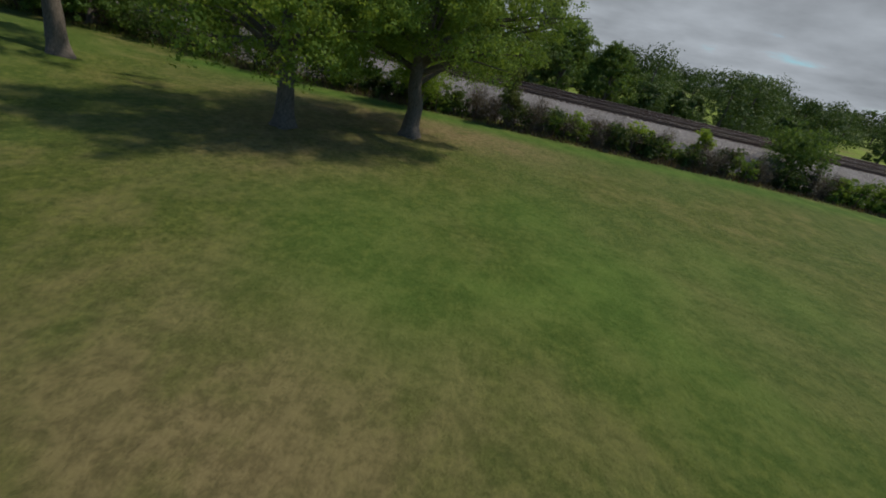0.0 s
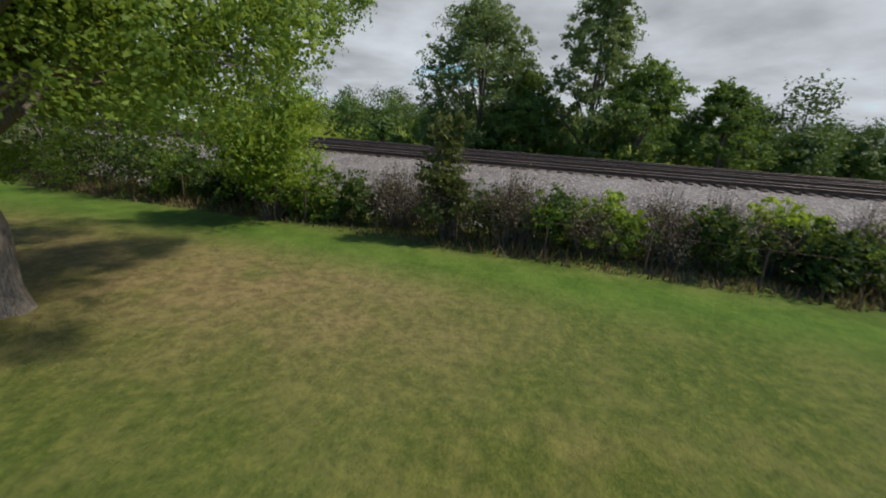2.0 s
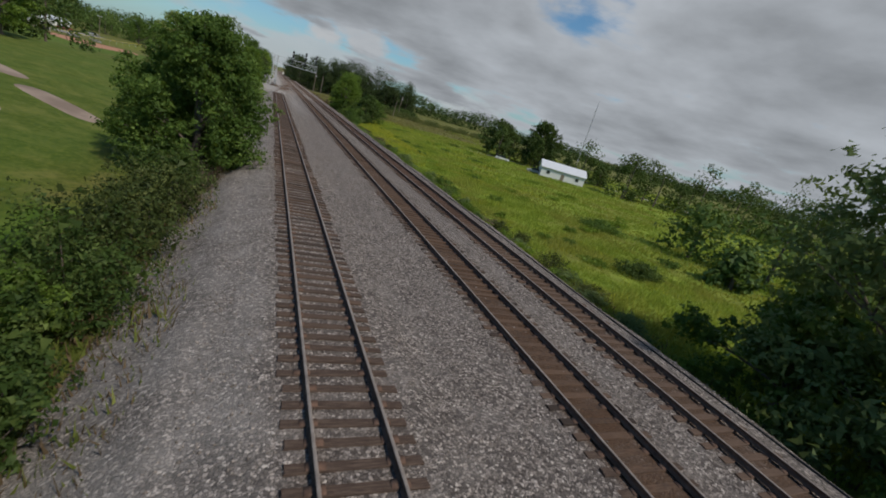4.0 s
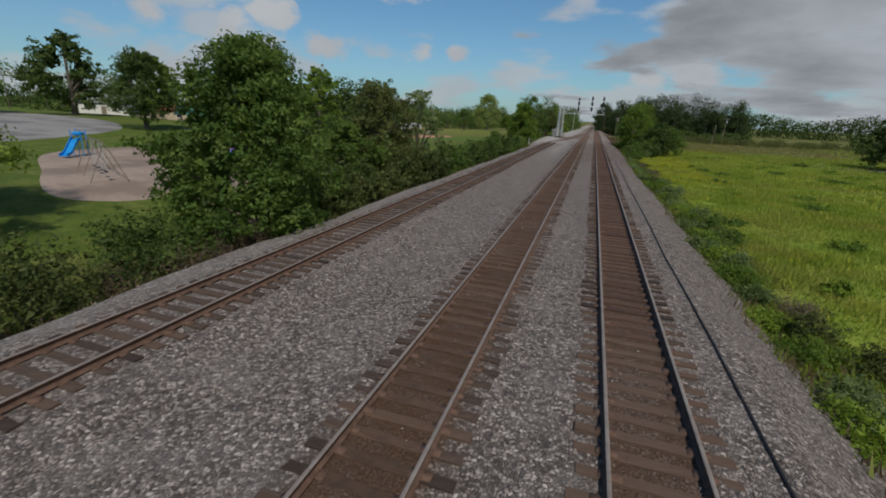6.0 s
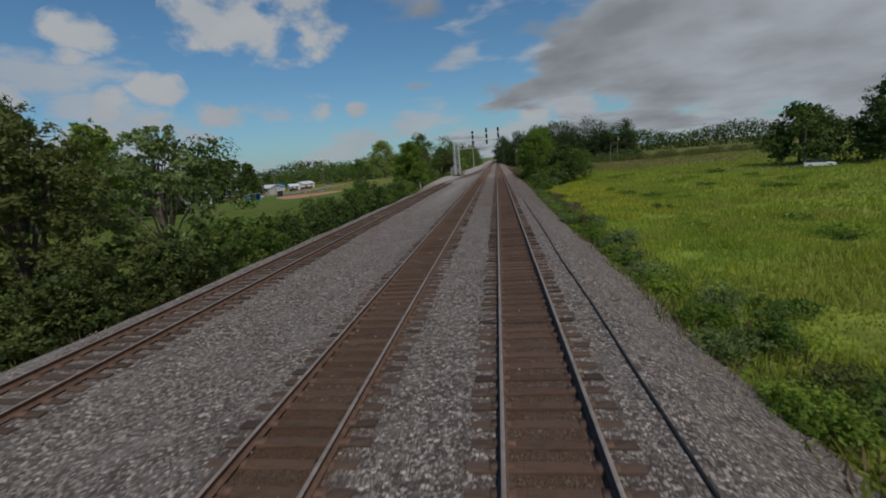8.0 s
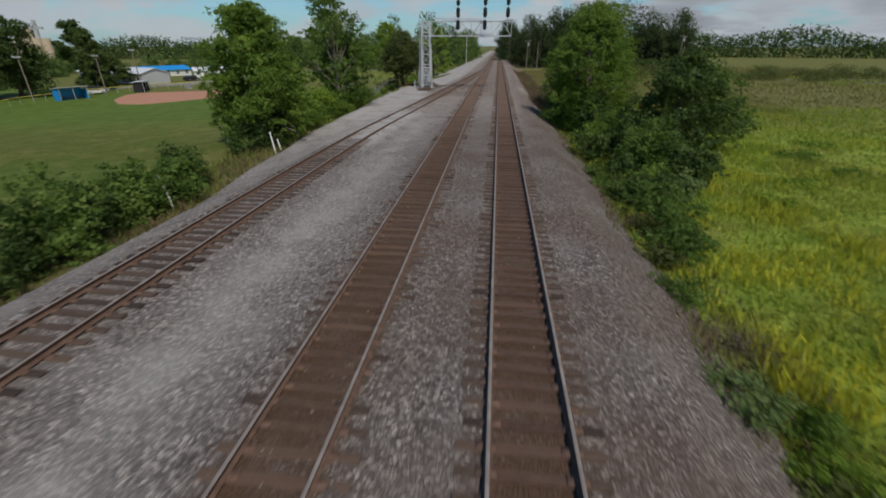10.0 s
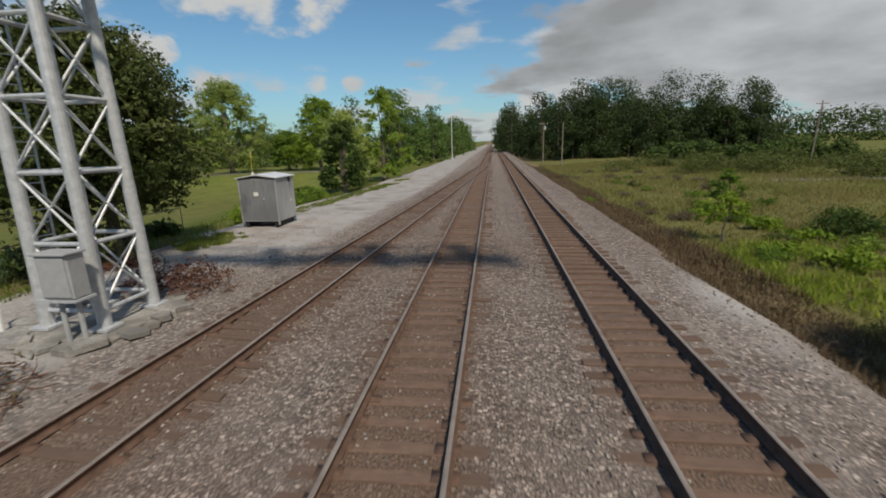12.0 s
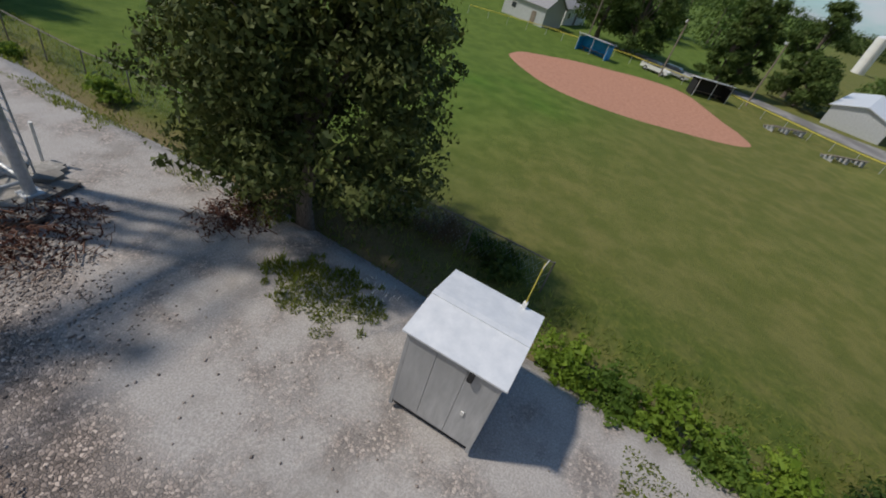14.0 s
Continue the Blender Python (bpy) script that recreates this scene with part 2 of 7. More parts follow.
LEAF_GREY = leaf_mat("willow_leaf", (0.043, 0.074, 0.024), (0.132, 0.186, 0.066), (0.252, 0.312, 0.132), 0.36)
LEAF_WOOD = leaf_mat("wood_leaf", (0.019, 0.038, 0.012), (0.057, 0.097, 0.026), (0.128, 0.182, 0.051), 0.25, 0.22, 0.12)
LEAF_MAPLE = leaf_mat("lawn_maple_leaf", (0.033, 0.059, 0.013), (0.122, 0.196, 0.036), (0.31, 0.40, 0.076), 0.38, 0.24, 0.8)
# wood_leaf tones at about 0.63, the woods' shade put into the colour
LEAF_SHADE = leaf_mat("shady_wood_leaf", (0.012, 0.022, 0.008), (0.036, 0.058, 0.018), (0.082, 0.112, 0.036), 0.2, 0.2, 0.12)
LEAF_BRIGHT = leaf_mat("bright_shrub_leaf", (0.07, 0.125, 0.016), (0.22, 0.31, 0.038), (0.38, 0.47, 0.075), 0.45)
# raised leaf tones: sunlit brightness of two lawn maples is in the colour
LEAF_LIGHT = leaf_mat("sunny_maple_leaf", (0.044, 0.083, 0.015), (0.165, 0.248, 0.042), (0.363, 0.451, 0.088), 0.42)
LEAF_OAK = leaf_mat("dark_oak_leaf", (0.011, 0.020, 0.006), (0.046, 0.066, 0.017), (0.150, 0.168, 0.054), 0.12, 0.24, 1.1)
LEAF_WILLOW = leaf_mat("pale_willow_leaf", (0.091, 0.130, 0.039), (0.247, 0.312, 0.091), (0.429, 0.494, 0.169), 0.4)
LEAF_OLIVE = leaf_mat("olive_leaf", (0.030, 0.040, 0.014), (0.085, 0.105, 0.030), (0.17, 0.19, 0.065), 0.3)
LEAF_BROWN = leaf_mat("dry_leaf", (0.045, 0.034, 0.022), (0.115, 0.088, 0.054), (0.21, 0.17, 0.11), 0.15)
LEAF_FAR = leaf_mat("far_leaf", (0.029, 0.057, 0.017), (0.083, 0.140, 0.036), (0.182, 0.254, 0.072), 0.3)
GRASS_TALL = leaf_mat("meadow_grass", (0.07, 0.125, 0.013), (0.24, 0.32, 0.045), (0.42, 0.47, 0.11), 0.42, 0.3, 0.22, (0.26, 0.24, 0.06))
BARK = speckled("bark", (0.055, 0.044, 0.036), (0.22, 0.185, 0.155), 9, 0.95, bump_s=0.9, bump_d=0.03, stretch=(3, 3, 0.6))
STEEL_GALV = speckled("galvanised_steel", (0.42, 0.44, 0.46), (0.62, 0.64, 0.66), 6, 0.5, 0.35, 0.05)
STEEL_PAINT = speckled("grey_painted_steel", (0.31, 0.32, 0.33), (0.42, 0.43, 0.44), 4, 0.5, 0.1, 0.08)
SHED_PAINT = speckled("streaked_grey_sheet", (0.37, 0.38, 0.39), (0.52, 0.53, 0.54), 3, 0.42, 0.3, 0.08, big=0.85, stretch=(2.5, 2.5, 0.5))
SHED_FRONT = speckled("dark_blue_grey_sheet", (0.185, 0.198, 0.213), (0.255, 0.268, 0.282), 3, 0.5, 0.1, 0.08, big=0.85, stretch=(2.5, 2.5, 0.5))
ROOF_SHEET = speckled("pale_roof_sheet", (0.55, 0.58, 0.62), (0.70, 0.72, 0.75), 3, 0.45, 0.1, 0.05)
BLACK = speckled("black_paint", (0.012, 0.012, 0.014), (0.03, 0.03, 0.032), 8, 0.6)
FENCE_GREY = speckled("dull_fence_steel", (0.12, 0.11, 0.10), (0.21, 0.195, 0.18), 6, 0.8, 0.2)
WHITE = speckled("white_paint", (0.62, 0.62, 0.60), (0.80, 0.80, 0.78), 5, 0.6, bump_s=0.1)
CONCRETE = speckled("concrete", (0.30, 0.29, 0.27), (0.50, 0.48, 0.45), 7, 0.9, big=0.8)
OLD_CONCRETE = speckled("weathered_concrete", (0.20, 0.19, 0.175), (0.40, 0.385, 0.36), 9, 0.95, bump_s=0.6, big=0.8)
BLUE_PLASTIC = speckled("blue_plastic", (0.01, 0.20, 0.55), (0.02, 0.30, 0.70), 2, 0.35, bump_s=0.05)
TEAL_ROOF = speckled("green_roof_sheet", (0.05, 0.16, 0.13), (0.09, 0.23, 0.19), 2, 0.5, bump_s=0.1)
GREY_ROOF = speckled("grey_shingle", (0.20, 0.20, 0.21), (0.34, 0.34, 0.35), 5, 0.9)
TAN = speckled("tan_concrete", (0.42, 0.34, 0.24), (0.56, 0.47, 0.36), 1, 0.9)
WOOD_OLD = speckled("grey_timber", (0.14, 0.11, 0.085), (0.30, 0.26, 0.21), 10, 0.9, stretch=(1, 1, 0.2))
DARK_GLASS = speckled("dark_window", (0.02, 0.025, 0.03), (0.05, 0.06, 0.07), 2, 0.15, bump_s=0.0)
RED_PAINT = speckled("dull_red_paint", (0.16, 0.04, 0.03), (0.28, 0.08, 0.06), 3, 0.6)
TWIG = speckled("dead_twig", (0.07, 0.035, 0.025), (0.20, 0.11, 0.075), 14, 0.95)
YELLOW = speckled("yellow_tube", (0.50, 0.42, 0.06), (0.65, 0.55, 0.10), 5, 0.6)


def make_grass_mat():
    """Mown lawn: green with bleached and worn stretches."""
    m, nt, b = mat("lawn", 0.95)
    b.inputs["Specular IOR Level"].default_value = 0.18
    fine = noise_node(nt, 22.0, 8, 0.72)
    mid = noise_node(nt, 0.55, 7, 0.68)
    big = noise_node(nt, 0.13, 4, 0.55)
    r = ramp_node(nt, ((0.25, (0.037, 0.056, 0.008)), (0.5, (0.078, 0.100, 0.015)), (0.75, (0.143, 0.155, 0.034))))
    nt.links.new(fine.outputs["Fac"], r.inputs[0])
    c = mix_col(nt, range_node(nt, mid.outputs["Fac"], 0.42, 0.66, 0, 0.85), r.outputs[0], (0.182, 0.163, 0.052))
    c = mix_col(nt, range_node(nt, big.outputs["Fac"], 0.42, 0.60, 0, 0.5), c, (0.066, 0.108, 0.018))
    tuft = noise_node(nt, 3.4, 8, 0.74)
    c = mix_col(nt, range_node(nt, tuft.outputs["Fac"], 0.50, 0.64, 0, 0.55), c, (0.178, 0.182, 0.038))
    c = mix_col(nt, range_node(nt, tuft.outputs["Fac"], 0.50, 0.34, 0, 0.55), c, (0.030, 0.056, 0.007))
    worn = nt.nodes.new("ShaderNodeMath")
    worn.operation = "MULTIPLY"
    nt.links.new(attr(nt, "worn"), worn.inputs[0])
    nt.links.new(range_node(nt, mid.outputs["Fac"], 0.25, 0.6, 0.35, 1.0), worn.inputs[1])
    c = mix_col(nt, worn.outputs[0], c, mix_col(nt, range_node(nt, tuft.outputs["Fac"], 0.40, 0.58), (0.150, 0.114, 0.050), (0.232, 0.176, 0.080)))
    c = mix_col(nt, attr(nt, "field"), c, mix_col(nt, range_node(nt, mid.outputs["Fac"], 0.35, 0.65), (0.110, 0.122, 0.029), (0.158, 0.154, 0.046)))
    c = mix_col(nt, attr(nt, "fresh_shade"), c, mix_col(nt, range_node(nt, mid.outputs["Fac"], 0.35, 0.65), (0.052, 0.115, 0.011), (0.085, 0.170, 0.018)))
    dry = mix_col(nt, range_node(nt, fine.outputs["Fac"], 0.35, 0.65), (0.135, 0.100, 0.056), (0.25, 0.20, 0.115))
    c = mix_col(nt, attr(nt, "weedy"), c, dry)
    lush = mix_col(nt, range_node(nt, mid.outputs["Fac"], 0.35, 0.65), (0.12, 0.18, 0.022), (0.25, 0.31, 0.045))
    lush = mix_col(nt, range_node(nt, big.outputs["Fac"], 0.5, 0.65, 0, 0.6), lush, (0.18, 0.165, 0.05))
    c = mix_col(nt, attr(nt, "meadow"), c, lush)
    nt.links.new(c, b.inputs["Base Color"])
    bump(nt, b, tuft.outputs["Fac"], 0.8, 0.12)
    return m


def make_ballast_mat():
    """Crushed stone: every stone has its own grey, with rust and dust along the tracks."""
    m, nt, b = mat("ballast", 0.95)
    g = nt.nodes.new("ShaderNodeNewGeometry")
    warp = noise_node(nt, 9, 3, 0.6)
    wv = nt.nodes.new("ShaderNodeVectorMath")
    wv.operation = "MULTIPLY_ADD"
    nt.links.new(warp.outputs["Color"], wv.inputs[0])
    wv.inputs[1].default_value = (0.09, 0.09, 0.09)
    nt.links.new(g.outputs["Position"], wv.inputs[2])
    v = nt.nodes.new("ShaderNodeTexVoronoi")
    edge = nt.nodes.new("ShaderNodeTexVoronoi")
    edge.feature = "DISTANCE_TO_EDGE"
    for n in (v, edge):
        n.inputs["Scale"].default_value = 14.5
        nt.links.new(wv.outputs[0], n.inputs["Vector"])
    sp = nt.nodes.new("ShaderNodeSeparateColor")
    nt.links.new(v.outputs["Color"], sp.inputs[0])
    r = ramp_node(nt, ((0.0, (0.070, 0.058, 0.054)), (0.5, (0.195, 0.168, 0.154)), (0.85, (0.345, 0.298, 0.272)), (1.0, (0.52, 0.462, 0.425))))
    nt.links.new(sp.outputs[0], r.inputs[0])
    stone = mix_col(nt, range_node(nt, edge.outputs["Distance"], 0.09, 0.02), r.outputs[0], (0.055, 0.048, 0.044))
    mid = noise_node(nt, 0.6, 5, 0.6)
    stone = mix_col(nt, range_node(nt, mid.outputs["Fac"], 0.45, 0.7, 0, 0.35), stone, (0.265, 0.239, 0.225))
    along = nt.nodes.new("ShaderNodeSeparateXYZ")
    nt.links.new(g.outputs["Position"], along.inputs[0])
    # Stones warmer and lighter past y 112: pinkish rock plus sunlight in the colour.
    stone = mix_col(nt, range_node(nt, along.outputs[1], 112, 142, 0, 0.36), stone, mix_col(nt, 1.0, stone, (1.5, 1.28, 1.10), "MULTIPLY"))
    fine_n = noise_node(nt, 22, 6, 0.7)
    dust_c = mix_col(nt, range_node(nt, fine_n.outputs["Fac"], 0.3, 0.7), (0.050, 0.028, 0.017), (0.132, 0.075, 0.045))
    # Dust lightens past y 108: paler dust plus sunlight in the colour.
    dust_c = mix_col(nt, range_node(nt, along.outputs[1], 108, 142, 0, 0.75), dust_c, mix_col(nt, range_node(nt, fine_n.outputs["Fac"], 0.3, 0.7), (0.105, 0.068, 0.050), (0.262, 0.180, 0.136)))
    dm = nt.nodes.new("ShaderNodeMath")
    dm.operation = "MULTIPLY"
    nt.links.new(attr(nt, "dust"), dm.inputs[0])
    nt.links.new(range_node(nt, mid.outputs["Fac"], 0.2, 0.6, 0.65, 1.0), dm.inputs[1])
    c = mix_col(nt, dm.outputs[0], stone, dust_c)
    pale = mix_col(nt, range_node(nt, fine_n.outputs["Fac"], 0.35, 0.7), (0.295, 0.281, 0.270), (0.465, 0.444, 0.428))
    stain = noise_node(nt, 0.35, 5, 0.65)
    pale = mix_col(nt, range_node(nt, stain.outputs["Fac"], 0.52, 0.68, 0, 0.6), pale, (0.20, 0.185, 0.17))
    fm = nt.nodes.new("ShaderNodeMath")
    fm.operation = "MULTIPLY"
    nt.links.new(attr(nt, "fines_sun"), fm.inputs[0])
    nt.links.new(range_node(nt, mid.outputs["Fac"], 0.30, 0.58, 0.42, 0.95), fm.inputs[1])
    c = mix_col(nt, fm.outputs[0], c, pale)
    nt.links.new(c, b.inputs["Base Color"])
    tops = nt.nodes.new("ShaderNodeMath")
    tops.operation = "MULTIPLY_ADD"
    nt.links.new(range_node(nt, edge.outputs["Distance"], 0.0, 0.2), tops.inputs[0])
    tops.inputs[1].default_value = 0.7
    nt.links.new(sp.outputs[1], tops.inputs[2])
    bump(nt, b, tops.outputs[0], 0.8, 0.03)
    soft = nt.nodes.new("ShaderNodeMath")
    soft.operation = "MULTIPLY_ADD"
    nt.links.new(fm.outputs[0], soft.inputs[0])
    soft.inputs[1].default_value, soft.inputs[2].default_value = -0.72, 0.85
    for n in nt.nodes:
        if n.bl_idname == "ShaderNodeBump":
            nt.links.new(soft.outputs[0], n.inputs["Strength"])
    return m


def make_stone_mat():
    m, nt, b = mat("loose_stone", 0.9)
    g = nt.nodes.new("ShaderNodeNewGeometry")
    r = ramp_node(nt, ((0.0, (0.140, 0.118, 0.104)), (0.5, (0.24, 0.204, 0.182)), (1.0, (0.38, 0.332, 0.302))))
    nt.links.new(g.outputs["Random Per Island"], r.inputs[0])
    nt.links.new(r.outputs[0], b.inputs["Base Color"])
    return m


def make_tie_mat(name, dirt, fill):
    """Creosoted timber: dark weathered ends, grain along the tie, and dirt trodden in between the rails."""
    m, nt, b = mat(name, 0.95)
    n = noise_node(nt, 7, 6, 0.7, "obj", (0.35, 4, 4))
    r = ramp_node(nt, ((0.25, (0.026, 0.018, 0.015)), (0.5, (0.074, 0.050, 0.039)), (0.8, (0.160, 0.118, 0.094))))
    nt.links.new(n.outputs["Fac"], r.inputs[0])
    oi = nt.nodes.new("ShaderNodeObjectInfo")
    c = mix_col(nt, range_node(nt, oi.outputs["Random"], 0.5, 1.0, 0, 0.55), r.outputs[0], (0.135, 0.088, 0.064))
    c = mix_col(nt, range_node(nt, oi.outputs["Random"], 0.0, 0.35, 0.7, 0.0), c, (0.024, 0.019, 0.017))
    sep = nt.nodes.new("ShaderNodeSeparateXYZ")
    nt.links.new(nt.nodes.new("ShaderNodeTexCoord").outputs["Object"], sep.inputs[0])
    ab = nt.nodes.new("ShaderNodeMath")
    ab.operation = "ABSOLUTE"
    nt.links.new(sep.outputs[0], ab.inputs[0])
    grime = noise_node(nt, 5.0, 5, 0.65)
    along = nt.nodes.new("ShaderNodeSeparateXYZ")
    nt.links.new(nt.nodes.new("ShaderNodeNewGeometry").outputs["Position"], along.inputs[0])
    # Ties lighten past y 104: paler dust and stronger sun, both in the colour.
    c = mix_col(nt, range_node(nt, along.outputs[1], 104, 140, 0, 0.45), c, (0.190, 0.126, 0.096))
    dirt = mix_col(nt, range_node(nt, along.outputs[1], 104, 140), dirt, (0.238, 0.154, 0.114))
    cover = nt.nodes.new("ShaderNodeMath")
    cover.operation = "MULTIPLY"
    nt.links.new(range_node(nt, ab.outputs[0], 0.86, 0.70, 0.0, fill), cover.inputs[0])
    nt.links.new(range_node(nt, grime.outputs["Fac"], 0.34, 0.60, 0.35, 1.0), cover.inputs[1])
    c = mix_col(nt, cover.outputs[0], c, mix_col(nt, range_node(nt, n.outputs["Fac"], 0.3, 0.7, 0.45, 0.0), dirt, (0.03, 0.02, 0.015)))
    nt.links.new(c, b.inputs["Base Color"])
    bump(nt, b, n.outputs["Fac"], 0.6, 0.015)
    return m


LAWN = make_grass_mat()
BALLAST = make_ballast_mat()
STONE = make_stone_mat()
TIE_MAIN = make_tie_mat("dusty_tie_timber", (0.128, 0.073, 0.044), 0.6)
TIE_RIGHT = make_tie_mat("dark_tie_timber", (0.128, 0.066, 0.047), 0.6)
TIE_SIDING = make_tie_mat("weathered_tie_timber", (0.098, 0.070, 0.055), 0.5)
RUST = speckled("rusty_rail_side", (0.080, 0.048, 0.036), (0.165, 0.102, 0.076), 6, 0.95, 0.0)
RAIL_TOP = speckled("worn_rail_head", (0.20, 0.165, 0.145), (0.34, 0.295, 0.265), 3, 0.5, 0.25, 0.05)
SAND = speckled("playground_sand", (0.27, 0.205, 0.165), (0.37, 0.295, 0.245), 3, 0.95, coord="pos", big=0.8)
CLAY = speckled("infield_clay", (0.34, 0.165, 0.105), (0.47, 0.245, 0.165), 2.5, 0.95, coord="pos")
ASPHALT = speckled("pale_asphalt", (0.20, 0.195, 0.19), (0.32, 0.31, 0.30), 3, 0.95, coord="pos", big=0.8)
WATER = speckled("pond_water", (0.10, 0.13, 0.16), (0.14, 0.17, 0.20), 0.5, 0.08, coord="pos", bump_s=0.02)

# ---------------------------------------------------------------- mesh helpers


def mesh_np(name, verts, faces, mats=(), smooth=False, mat_ids=None):
    """A mesh from arrays: verts (n, 3), faces (m, k) with k corners each."""
    verts, faces = np.asarray(verts, np.float32), np.asarray(faces, np.int32)
    me = bpy.data.meshes.new(name)
    me.vertices.add(len(verts))
    me.vertices.foreach_set("co", verts.ravel())
    k = faces.shape[1]
    me.loops.add(faces.size)
    me.loops.foreach_set("vertex_index", faces.ravel())
    me.polygons.add(len(faces))
    me.polygons.foreach_set("loop_start", np.arange(0, faces.size, k, dtype=np.int32))
    if mat_ids is not None:
        me.polygons.foreach_set("material_index", np.asarray(mat_ids, np.int32))
    if smooth:
        me.polygons.foreach_set("use_smooth", np.ones(len(faces), bool))
    for m in mats:
        me.materials.append(m)
    me.update(calc_edges=True)
    me.validate()
    return me


class Shape:
    """Collects boxes, tubes and plates into one bmesh."""

    def __init__(self):
        self.bm = bmesh.new()

    def box(self, c, s, rz=0.0, bevel=0.0, m=None):
        mm = Matrix.LocRotScale(c, Euler((0, 0, radians(rz))), s)
        if m is not None:
            mm = m @ mm
        r = bmesh.ops.create_cube(self.bm, size=1.0, matrix=mm)
        if bevel:
            es = list({e for v in r["verts"] for e in v.link_edges})
            bmesh.ops.bevel(self.bm, geom=es, offset=bevel, segments=1, affect="EDGES")
        return self

    def tube(self, a, b, r, r2=None, n=8):
        a, b = Vector(a), Vector(b)
        d = b - a
        mm = Matrix.Translation((a + b) / 2) @ d.to_track_quat("Z", "Y").to_matrix().to_4x4()
        bmesh.ops.create_cone(self.bm, cap_ends=True, segments=n, radius1=r, radius2=r if r2 is None else r2, depth=d.length, matrix=mm)
        return self

    def ball(self, c, s, sub=1):
        mm = Matrix.LocRotScale(c, None, s)
        bmesh.ops.create_icosphere(self.bm, subdivisions=sub, radius=0.5, matrix=mm)
        return self

    def prism(self, pts, axis_vec):
        """A flat outline pushed along a vector."""
        lo = [self.bm.verts.new(p) for p in pts]
        hi = [self.bm.verts.new(Vector(p) + Vector(axis_vec)) for p in pts]
        n = len(pts)
        self.bm.faces.new(lo[::-1])
        self.bm.faces.new(hi)
        for i in range(n):
            self.bm.faces.new((lo[i], lo[(i + 1) % n], hi[(i + 1) % n], hi[i]))
        return self


def part(name, shape, material, parent=None, label="", smooth=False, kind=""):
    bm = shape.bm if isinstance(shape, Shape) else shape
    bmesh.ops.recalc_face_normals(bm, faces=bm.faces[:])
    me = bpy.data.meshes.new(name)
    bm.to_mesh(me)
    bm.free()
    me.materials.append(material)
    if smooth:
        me.polygons.foreach_set("use_smooth", np.ones(len(me.polygons), bool))
    ob = new(name, me)
    ob.parent = parent
    if label:
        tagged(ob, label)
    if kind:
        tagged(ob, kind=kind)
    return ob


def part_mesh(name, me, parent, label="", kind=""):
    ob = new(name, me)
    ob.parent = parent
    return tagged(ob, label, kind=kind)


def thing(name, place, label, category, group="", rz=0.0, kind=""):
    e = new(name)
    e.empty_display_size = 0.3
    e.matrix_basis = pose(*place, 0, 0, rz)
    return tagged(e, label, category, group, kind)


def sstep(a, b, x):
    t = np.clip((np.asarray(x, float) - a) / (b - a), 0, 1)
    return t * t * (3 - 2 * t)


def wave(x, y, s, seed=0.0):
    """Smooth uneven field, about -1 to 1."""
    x, y = np.asarray(x, float) / s, np.asarray(y, float) / s
    return (np.sin(x * 1.7 + y * 0.9 + seed) + np.sin(x * 0.6 - y * 1.9 + 2.1 * seed + 1.3) + np.sin(x * 2.9 + y * 2.3 + seed * 0.7 + 4.0) * 0.6 + np.sin(-x * 3.7 + y * 4.1 + seed) * 0.4) / 3.0


# ---------------------------------------------------------------- lie of the land
X_M, X_R, X_L = 0.0, 4.28, -6.98
Y_TURN, Y_JOIN = 106.0, 232.0


def left_centre(y):
    """Middle of the siding, which swings over to the main line."""
    y = np.asarray(y, float)
    t = np.clip((y - Y_TURN) / (Y_JOIN - Y_TURN), 0, 1)
    ease = np.where(t < 0.12, t * t / 0.24, np.where(t > 0.88, 0.88 - (1 - t) ** 2 / 0.24, t - 0.06)) / 0.88
    return X_L + (X_M - X_L) * np.clip(ease, 0, 1)


def left_rise(y):
    return 0.20 * (1 - sstep(90, 135, y))


def bed_left(y):
    """Edge of the gravel on the park side."""
    y = np.asarray(y, float)
    e = -10.2 - 2.0 * sstep(95, 118, y) - 1.0 * sstep(126, 150, y) + 1.9 * sstep(172, 190, y) + 0.8 * sstep(190, 240, y)
    return e + 0.35 * wave(y, y * 0.3, 6.0, 2.0)


def bed_right(y):
    y = np.asarray(y, float)
    return 6.75 + 0.35 * wave(y, y * 0.2, 5.0, 5.0) + 0.6 * sstep(60, 100, y)


def ground_z(x, y):
    x, y = np.asarray(x, float), np.asarray(y, float)
    # park side
    south = -2.0 + 0.25 * sstep(-30, -60, x)
    park = -1.7 + 1.7 * sstep(-13, -34, x) + 2.2 * sstep(-34, -110, x)
    field = -0.55 - (1.0 * sstep(-15, -27, x) + 1.7 * sstep(-24, -68, x)) * (1 - 0.85 * sstep(192, 228, y) * sstep(-84, -52, x))
    west = south + (park - south) * sstep(0, 14, y)
    west = west + (field - west) * sstep(70, 118, y)
    west = west + 0.10 * wave(x, y, 9.0)
    # meadow side
    east = -2.0 + 0.16 * wave(x, y, 6.0, 3.0) + 0.8 * sstep(120, 180, y) * sstep(14, 30, x) + 0.5 * sstep(60, 110, x)
    under = -0.75
    bl, br = bed_left(y), bed_right(y)
    z = np.where(x < -2, west + (under - west) * sstep(bl - 3.2, bl + 0.1, x), under + (east - under) * sstep(br + 0.4, br + 3.6, x))
    far = np.hypot(x, y - 80)
    return z + 9.0 * sstep(420, 1500, far) * (0.6 + 0.4 * wave(x, y, 300.0, 1.0))


